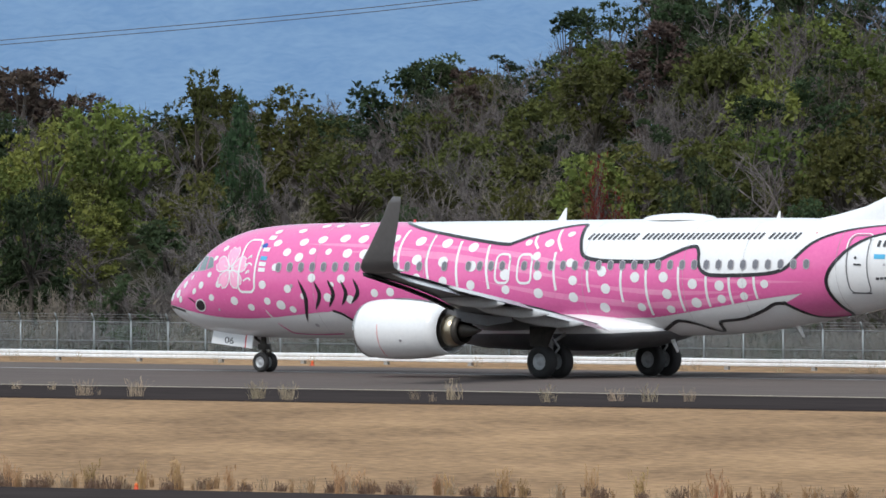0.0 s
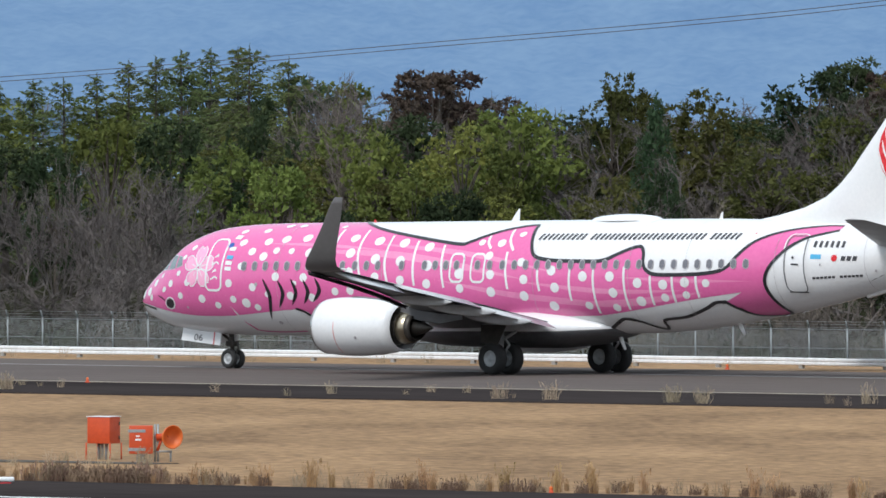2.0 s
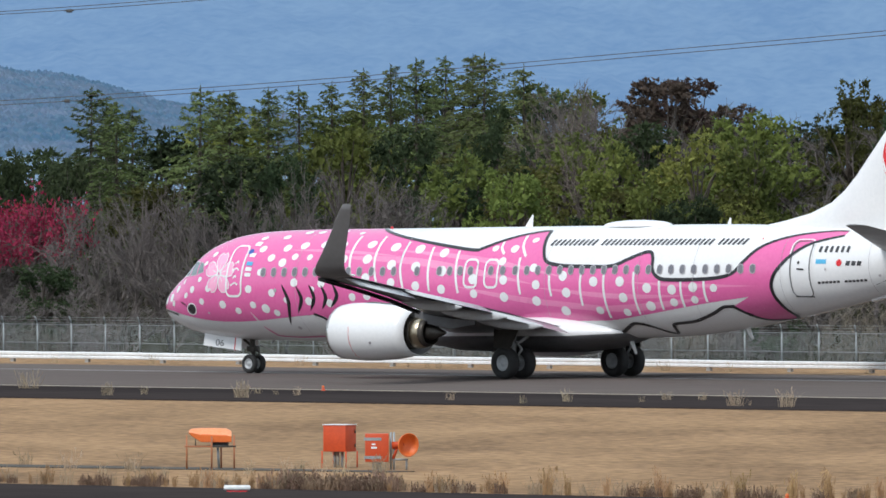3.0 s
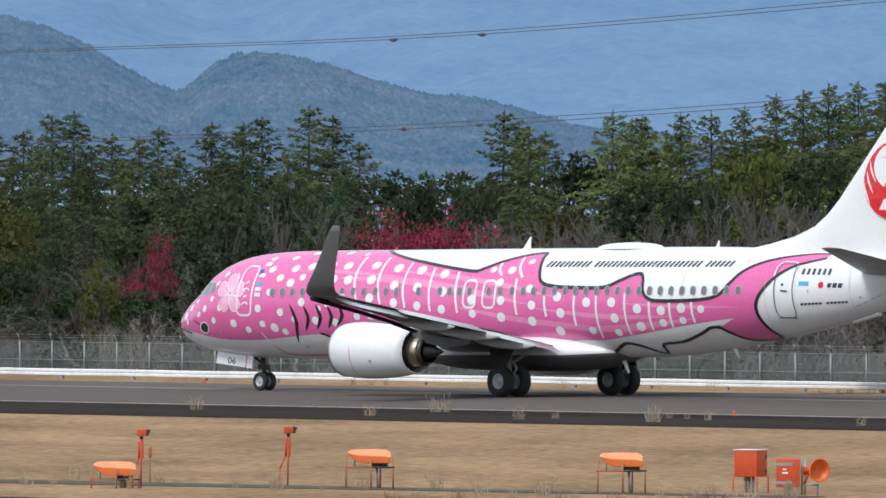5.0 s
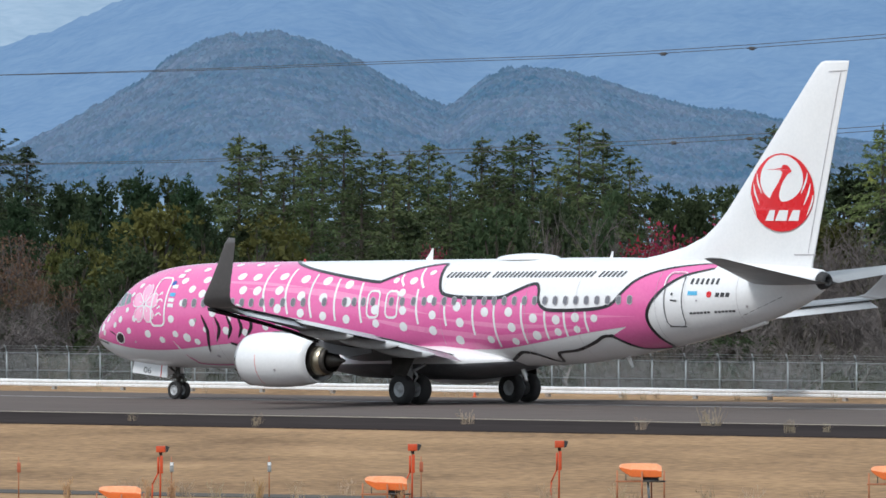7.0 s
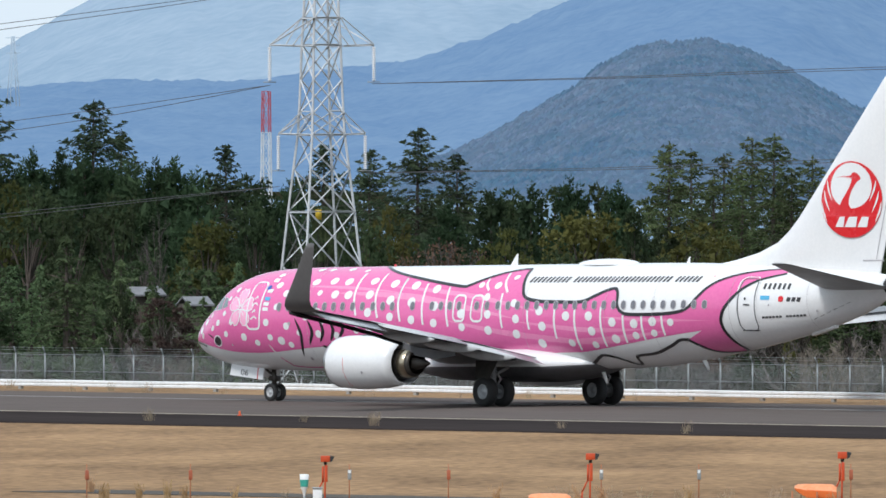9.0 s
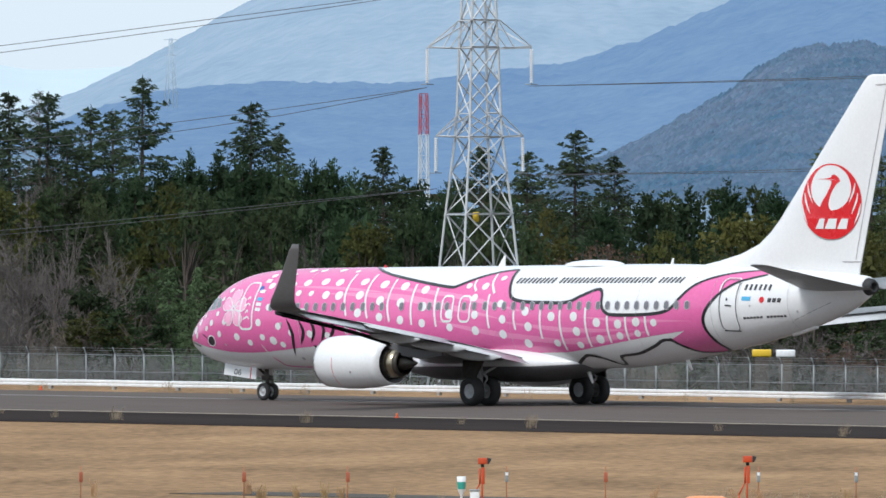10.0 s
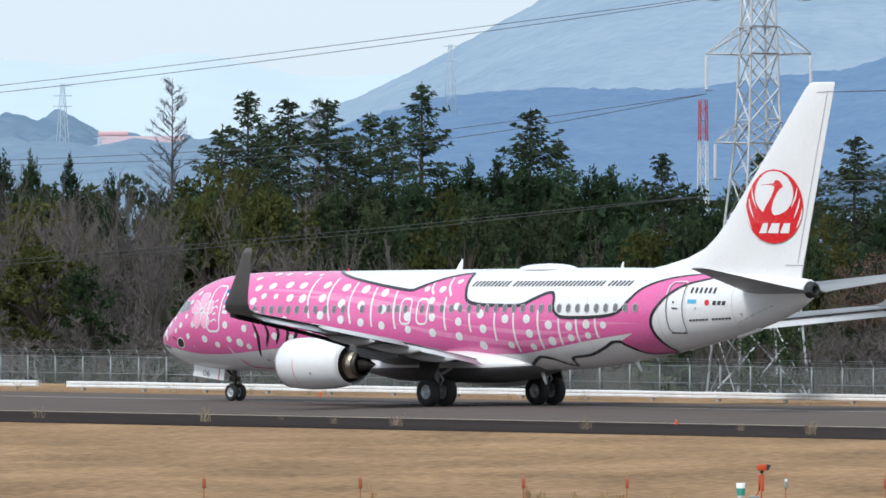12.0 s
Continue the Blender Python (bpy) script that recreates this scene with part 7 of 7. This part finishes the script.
def cover_unit(at, leg=0.82):
    u = thing("equipment_stand", "orange hooded unit on a tubular orange stand", "equipment stand", group="orange hooded units", at=at)
    bm = bmesh.new()
    rings = []
    for x, low, mid, high in ((-0.58, 0.30, 0.335, 0.37), (-0.5, 0.22, 0.32, 0.415), (-0.25, 0.06, 0.27, 0.43), (0.1, 0.05, 0.25, 0.43), (0.45, 0.05, 0.24, 0.42), (0.58, 0.055, 0.22, 0.35)):
        rings.append([bm.verts.new((x, y, leg + z)) for y, z in ((-0.36, low), (-0.37, mid), (-0.17, high), (0.17, high), (0.37, mid), (0.36, low))])
    for p, q in zip(rings, rings[1:]):
        for k in range(6):
            bm.faces.new((p[k], q[k], q[(k + 1) % 6], p[(k + 1) % 6]))
    bm.faces.new(rings[0])
    bm.faces.new(rings[-1][::-1])
    bmesh.ops.recalc_face_normals(bm, faces=bm.faces)
    bmesh.ops.bevel(bm, geom=bm.edges[:], offset=0.012, segments=1, affect="EDGES")
    # upward faces get a paler orange: some fading, and sky light painted in
    for fc in bm.faces:
        fc.material_index = 1 if fc.normal.z > 0.4 else 0
    part("hood", bm, [M["orange"], M["faded_skylit_orange"]], u, "orange metal hood with a sun-faded top", smooth=False)
    for px, pyy, up in ((-0.64, -0.3, 0.24), (0.04, -0.44, 0.22), (0.65, -0.3, 0.24), (0.3, 0.4, 0.05)):
        bm = bmesh.new()
        tube(bm, (px, pyy, -0.05), (px, pyy, leg + up), 0.024, n=8)
        part("leg", bm, M["stake"], u, "rusty orange steel leg")
    for q, m in ((((-0.69, -0.3), (0.06, -0.44)), "stake"), (((0.02, -0.44), (0.69, -0.3)), "strut_dark"), (((-0.64, -0.3), (0.3, 0.4)), "strut_dark")):
        bm = bmesh.new()
        tube(bm, (*q[0], leg - 0.06), (*q[1], leg - 0.06), 0.024, n=8)
        part("cross_bar", bm, M[m], u)
    for px in (-0.4, 0.42):
        bm = bmesh.new()
        tube(bm, (px, -0.25, leg - 0.05), (px, -0.25, leg + 0.14), 0.014, n=6)
        part("support", bm, M["strut_dark"], u)
    bm = bmesh.new()
    tube(bm, (0.24, -0.05, -0.05), (0.2, -0.05, leg), 0.034, n=8)
    part("conduit", bm, M["galv"], u, "grey steel conduit")
    bm = bmesh.new()
    box(bm, 0.05, 0.5, -0.28, 0.3, leg - 0.07, leg + 0.05, 0.01)
    part("tray", bm, M["dark"], u, "dark tray under the hood")


def head_pole(at, tall=1.62, flip=1):
    u = thing("sensor_pole", "orange-red pole with a box-shaped sensor head", "sensor pole", group="orange sensor poles", at=at)
    bm = bmesh.new()
    tube(bm, (0.02, 0, -0.05), (0.04, 0, tall * 0.86), 0.024, n=8)
    part("post", bm, M["orange_red"], u)
    bm = bmesh.new()
    tube(bm, (-0.2 * flip, 0.05, -0.05), (-0.19 * flip, 0.05, tall * 0.3), 0.022, n=8)
    tube(bm, (-0.19 * flip, 0.05, tall * 0.3), (-0.03, 0, tall * 0.52), 0.022, n=8)
    tube(bm, (-0.03, 0, tall * 0.5), (-0.03, 0, tall * 0.8), 0.03, n=8)
    part("brace", bm, M["orange_red"], u)
    bm = bmesh.new()
    box(bm, 0.03, 0.1, -0.05, 0.05, tall * 0.5, tall * 0.82, 0.012)
    part("housing", bm, M["orange_red"], u)
    bm = bmesh.new()
    box(bm, -0.09, 0.17, -0.13, 0.13, tall * 0.885, tall, 0.012)
    part("head", bm, M["orange_red"], u, "orange-red sensor head")
    bm = raw([(0.172, -0.14, tall * 1.005), (0.29, -0.14, tall * 0.985), (0.29, 0.14, tall * 0.985), (0.172, 0.14, tall * 1.005), (0.172, -0.14, tall * 0.88), (0.235, -0.14, tall * 0.9), (0.235, 0.14, tall * 0.9), (0.172, 0.14, tall * 0.88)],
             [(0, 1, 2, 3), (0, 4, 5, 1), (3, 2, 6, 7), (1, 5, 6, 2)])
    part("visor", bm, M["dark"], u, "dark visor over the lens", smooth=False)
    bm = bmesh.new()
    tube(bm, (0.04, 0, tall * 0.83), (0.04, 0, tall * 0.9), 0.045, n=8)
    part("mount", bm, M["dark"], u, "dark swivel mount")


def stake(at, tall=1.15, grey=False):
    u = thing("marker_stake", "thin orange stake with a small box near its top", "marker stake", group="marker stakes", at=at)
    bm = bmesh.new()
    tube(bm, (0, 0, -0.1), (0, 0, tall), 0.017, n=6)
    part("post", bm, M["stake"], u)
    bm = bmesh.new()
    box(bm, -0.045, 0.06, -0.05, 0.05, tall * 0.62, tall * 0.86, 0.012)
    part("cap_box", bm, M["galv"] if grey else M["dull_orange"], u)
    if grey:
        bm = bmesh.new()
        box(bm, -0.03, 0.045, -0.056, -0.052, tall * 0.78, tall * 0.85)
        part("sticker", bm, M["rail"], u, smooth=False)


def build_equipment():
    for b, r, leg in ((44.195, 437.7, 0.68), (45.09, 442.6, 0.66), (45.995, 443.4, 0.30), (46.94, 443.0, 0.05)):
        cover_unit(field_at(b, r), leg)
    # orange cabinet on legs
    u = thing("equipment_cabinet", "square orange-red cabinet on a low steel stand", "cabinet", at=field_at(43.735, 438.9, -26))
    bm = bmesh.new()
    box(bm, -0.34, 0.34, -0.33, 0.33, 0.44, 1.16, 0.015)
    part("body", bm, M["orange_red"], u)
    bm = bmesh.new()
    box(bm, -0.36, 0.36, -0.35, 0.35, 1.163, 1.18, 0.004)
    part("lid", bm, M["rail"], u, "pale weathered lid")
    for zc in (0.6, 0.98):
        bm = bmesh.new()
        tube(bm, (0.352, 0.24, zc - 0.05), (0.352, 0.24, zc + 0.05), 0.018, n=8)
        part("hinge", bm, M["strut_dark"], u, "dark steel hinge")
    for px, pyy in ((-0.36, -0.35), (0.36, -0.35), (-0.36, 0.35), (0.36, 0.35)):
        bm = bmesh.new()
        tube(bm, (px, pyy, -0.05), (px, pyy, 0.46), 0.022, n=8)
        part("leg", bm, M["orange_red"], u)
    for px in (-0.15, -0.05, 0.08):
        bm = bmesh.new()
        tube(bm, (px, 0, -0.05), (px, 0, 0.45), 0.045, n=8)
        part("conduit", bm, M["galv"], u, "grey steel conduit")
    # transmitter box with a round dish
    u = thing("transmitter_unit", "orange transmitter box with a round orange dish", "transmitter", at=field_at(43.60, 436.2))
    bm = bmesh.new()
    box(bm, -0.34, 0.3, -0.3, 0.3, 0.22, 0.98, 0.015)
    part("body", bm, M["orange_red"], u)
    for zc in (0.34, 0.84):
        bm = bmesh.new()
        box(bm, -0.37, 0.1, -0.31, -0.304, zc - 0.04, zc + 0.04)
        part("strap", bm, M["galv"], u, "grey steel strap", smooth=False)
    bm = bmesh.new()
    box(bm, -0.18, -0.02, -0.312, -0.308, 0.58, 0.63)
    box(bm, -0.16, -0.06, -0.312, -0.308, 0.68, 0.72)
    part("nameplate", bm, M["rail"], u, smooth=False)
    bm = bmesh.new()
    box(bm, -0.14, 0.1, -0.1, 0.1, -0.05, 0.24)
    part("foot", bm, M["galv"], u, smooth=False)
    bm = bmesh.new()
    for px in (0.36, 0.44):
        tube(bm, (px, -0.1, -0.05), (px, -0.1, 1.02), 0.03, n=6)
    tube(bm, (0.36, -0.1, 0.28), (0.82, -0.1, 0.28), 0.028, n=6)
    tube(bm, (0.78, -0.1, -0.05), (0.78, -0.1, 0.28), 0.028, n=6)
    part("bracket", bm, M["galv"], u, "grey steel bracket")
    bm, _ = spin(bmesh.new(), [(0.0, 0.0), (0.02, 0.1), (0.08, 0.2), (0.18, 0.28), (0.3, 0.325), (0.31, 0.31), (0.2, 0.26), (0.1, 0.18), (0.05, 0.0)], "x", 32)
    part("dish", bm, M["orange"], u, "round orange dish", at=pose(0.68, -0.15, 0.7, 0, 4, -58))
    bm = bmesh.new()
    tube(bm, (0.4, -0.1, 0.66), (0.72, -0.15, 0.7), 0.11, 0.07, 10)
    tube(bm, (0.55, -0.12, 0.66), (0.42, -0.1, 0.3), 0.04, n=8)
    part("horn", bm, M["orange_red"], u)
    for b, r, tall, fl in ((45.383, 446.4, 1.64, 1), (45.905, 444.0, 1.6, 1), (46.80, 446.0, 1.52, 1), (47.742, 446.5, 1.45, 1)):
        head_pole(field_at(b, r), tall, fl)
    for b, grey in ((45.87, False), (46.41, True), (46.757, True), (47.30, False), (47.652, True), (48.217, False), (48.585, False), (49.165, False), (49.72, False)):
        stake(field_at(b, 450.0), 1.15, grey)
    # rain gauge
    u = thing("rain_gauge", "small white funnel gauge with a green band", "rain gauge", at=field_at(47.812, 446))
    bm, _ = spin(bmesh.new(), [(0.35, 0.03), (0.5, 0.06), (0.56, 0.1), (0.95, 0.13), (0.95, 0.11), (0.6, 0.08)], "z", 18)
    part("funnel", bm, M["rail"], u)
    bm, _ = spin(bmesh.new(), [(0.6, 0.108), (0.8, 0.124)], "z", 18)
    part("band", bm, M["green_paint"], u, "green band")
    bm = bmesh.new()
    tube(bm, (0, 0, -0.05), (0, 0, 0.45), 0.03, n=8)
    part("post", bm, M["galv"], u)
    u = thing("junction_box", "small white junction box on the grass", "junction box", at=field_at(47.765, 445.5))
    bm = bmesh.new()
    box(bm, -0.13, 0.13, -0.1, 0.1, -0.05, 0.55, 0.02)
    part("body", bm, M["rail"], u)
    bm = bmesh.new()
    box(bm, -0.15, 0.15, -0.12, 0.12, 0.553, 0.6, 0.01)
    part("lid", bm, M["galv"], u)
    # low lights
    def low_light(x, y, s=1.0, z=-0.05):
        u = thing("edge_light", "small red-orange cone light by the pavement", "edge light", group="cone lights", at=pose(x, y, z) @ Matrix.Scale(s, 4))
        bm, _ = spin(bmesh.new(), [(-0.02, 0.16), (0.04, 0.15), (0.06, 0.1), (0.2, 0.07)], "z", 16)
        part("base", bm, M["orange_red"], u)
        bm, _ = spin(bmesh.new(), [(0.2, 0.07), (0.22, 0.085), (0.28, 0.07), (0.33, 0.0)], "z", 16)
        part("lens", bm, M["orange"], u)
    for x, y in ((-269.6, 297.9), (-253.0, 300.6), (-236, 300.6)):
        low_light(x, y, 0.6)
    for x, y in ((-320.0, 397.4), (-381.0, 397.4), (-442.0, 397.4), (-502.0, 397.4)):
        low_light(x, y, 0.55, 0.0)
    for x, y in ((-323.5, 433.4), (-383.7, 433.4), (-443.8, 433.4), (-504.0, 433.4)):
        low_light(x, y, 0.6)
    u = thing("taxiway_light", "flat white light housing on a red base", "taxiway light", at=field_at(44.1, 411.0))
    bm = bmesh.new()
    box(bm, -0.34, 0.34, -0.2, 0.2, 0.08, 0.2, 0.04)
    part("housing", bm, M["rail"], u)
    bm = bmesh.new()
    box(bm, -0.26, 0.26, -0.16, 0.16, -0.05, 0.082, 0.01)
    part("base", bm, M["red"], u, "red base")
    # made-up blocks beyond the fence: pale tops for vehicle roofs, bodies dark to recede
    for b, m in ((46.66, "rail"), (46.745, "yellow")):
        r = 475 / math.cos(radians(b)) + 5
        x, y = place(b, r)
        u = thing("roadside_cabinet", "pale metal cabinet with a light roof beyond the fence", "cabinet", group="roadside cabinets", at=pose(x, y, ground_z(x, y), 0, 0, b))
        bm = bmesh.new()
        box(bm, -0.3, 0.3, -0.3, 0.3, -0.05, 1.78, 0.03)
        part("body", bm, M["bark"], u)
        bm = bmesh.new()
        box(bm, -0.42, 0.42, -0.36, 0.36, 1.783, 2.1, 0.05)
        part("roof", bm, M[m], u)


# ---------------------------------------------------------------- dry grass
def tuft_mesh(name, seed, n, tall, wide, material, lean=0.16, head=0.0):
    rng = random.Random(seed)
    s = Soup()
    for i in range(n):
        a, r = rng.uniform(0, math.tau), wide * math.sqrt(rng.random()) * 0.5
        p = Vector((r * math.cos(a), r * math.sin(a), -0.06))
        d = Vector((rng.gauss(0, lean), rng.gauss(0, lean), 1)).normalized()
        L = tall * rng.uniform(0.45, 1.0)
        bend = Vector((rng.gauss(0, 0.12), rng.gauss(0, 0.12), -0.04)) * L
        w = rng.uniform(0.006, 0.013)
        u = Vector((rng.gauss(0, 1), rng.gauss(0, 1), 0)).normalized() * w
        k = len(s.v)
        m = p + d * L * 0.55
        e = p + d * L + bend
        s.v += [p - u, p + u, m + u * 0.8, m - u * 0.8, e]
        s.f += [(k, k + 1, k + 2, k + 3), (k + 3, k + 2, k + 4)]
        if head and rng.random() < head:
            for q in range(4):
                s.leaf(e - d * q * 0.05, rng.uniform(0.07, 0.13), rng, 0, along=d, ratio=0.35)
    return s.mesh(name, material)


def build_grass():
    rng = random.Random(5)
    straw = [tuft_mesh("blades", 600 + i, 36, 0.95, 0.7, M["straw"], 0.3, 0.3) for i in range(3)]
    plume = [tuft_mesh("blades", 610 + i, 46, 0.95, 0.3, M["reed"], 0.09, 0.5) for i in range(3)]
    heather = [tuft_mesh("blades", 620 + i, 90, 0.5, 0.55, M["heather"], 0.14, 0.3) for i in range(2)]

    def tuft(meshes, x, y, k, label, z=-0.05):
        o = new("dry_grass_tuft", rng.choice(meshes))
        o.matrix_world = pose(x, y, z, 0, 0, rng.uniform(0, 360)) @ Matrix.Diagonal((k * rng.uniform(0.8, 1.25), k * rng.uniform(0.8, 1.25), k, 1))
        tagged(o, label, "grass tuft", group="dry grass tufts")
    pale = "pale dry grass tuft at the pavement edge"
    brown = "tall brown plume grass beside the taxiway"
    scrub = "low purple-brown weed clump beside the taxiway"
    for x, y in ((-374.4, 386.6), (-365.8, 387.6), (-360.9, 388), (-352.2, 386.6), (-349.7, 386.4), (-343, 384.8), (-341, 384.1), (-403.7, 383.7), (-400.7, 391), (-388.8, 387.6), (-392.3, 394.5), (-380.8, 386.7), (-374.7, 386.9), (-467.8, 388.3), (-457, 387.4), (-451.1, 388.6), (-447.8, 388.7), (-436.1, 387.7), (-422.3, 386.1), (-351.4, 385.8), (-348.8, 385.4), (-343.8, 385.7), (-342.5, 385.6), (-338, 386.7), (-337, 387.5), (-332.3, 386.6), (-331.7, 389.2), (-329.7, 388.5), (-329.3, 390), (-445.2, 386.5), (-424.4, 388), (-407, 386.9)):
        k = rng.uniform(0.4, 0.85)
        tuft(straw, x, y, k * rng.uniform(0.85, 1.1), pale, 0.0)
    for i in range(26):
        tuft(straw, rng.uniform(-480, -305), rng.uniform(383.6, 396), rng.uniform(0.2, 0.4), pale, 0.0)
    for x in (-271.1, -270.6, -269, -268.3, -263.5, -260.6, -258.1, -257.3, -255.9, -253.6, -251, -289.6, -287.8, -282.9, -280.2, -279.4, -278.1, -277.3, -275.4, -274.5, -272, -281.2, -293):
        for q in range(rng.choice((1, 1, 2))):
            tuft(plume, x + rng.gauss(0, 0.3), 298.2 + rng.uniform(0, 1.5), rng.uniform(0.45, 1.0), brown)
    for i in range(30):
        tuft(heather, rng.uniform(-288.4, -283.9), rng.uniform(298.0, 299.6), rng.uniform(0.8, 1.3), scrub)
    # the thin fringe of small tufts along the taxiway, too many to count
    verts, faces, slots = [], [], []
    for i in range(220):
        kind = i % 3
        me = rng.choice((plume, straw, heather)[kind])
        m = pose(rng.uniform(-300, -244), rng.uniform(297.9, 300.6), -0.05, 0, 0, rng.uniform(0, 360)) @ Matrix.Scale(rng.uniform(0.25, 0.6) if kind < 2 else rng.uniform(0.4, 0.9), 4)
        n = len(verts)
        verts += [tuple(m @ v.co) for v in me.vertices]
        for p in me.polygons:
            faces.append([n + k for k in p.vertices])
            slots.append(kind)
    me = bpy.data.meshes.new("grass_fringe")
    me.from_pydata(verts, [], faces)
    for key in ("reed", "straw", "heather"):
        me.materials.append(M[key])
    me.polygons.foreach_set("material_index", slots)
    tagged(new("grass_fringe", me), "thin fringe of dry grass along the taxiway edge", "grass", kind="stuff")
    for i in range(30):
        tuft(straw, rng.uniform(-345, -296), rng.uniform(308, 316), rng.uniform(0.35, 0.75), "pale dry grass tuft by the cinder strip")
    for i in range(14):
        tuft(plume, rng.uniform(-352, -318), rng.uniform(303, 309), rng.uniform(0.5, 0.8), "brown plume grass on the lawn's edge")
    for i in range(60):
        tuft(straw, rng.uniform(-545, -330), rng.uniform(433, 435.6), rng.uniform(0.25, 0.55), "dry grass tuft in front of the white rail")


build_wires(build_pylon())
build_mast()
build_equipment()
build_grass()
# ---------------------------------------------------------------- what moves
def nose_x(t):
    for a, b in zip(TRACK, TRACK[1:]):
        if a[0] <= t <= b[0]:
            k = (t - a[0]) / (b[0] - a[0])
            return a[4] + k * (b[4] - a[4])
    return TRACK[-1][4]


def motions():
    walk(AIRCRAFT, [(r[0], pose(r[4], RUNWAY_AXIS, 0)) for r in TRACK])
    for wheel, place, radius in WHEELS:
        rows = []
        for k in range(0, 361):
            t = k / FPS
            turn = math.degrees((TRACK[0][4] - nose_x(t)) / radius)
            rows.append((t, pose(*place) @ pose(0, 0, 0, 0, -turn, 0)))
        walk(wheel, rows)


motions()
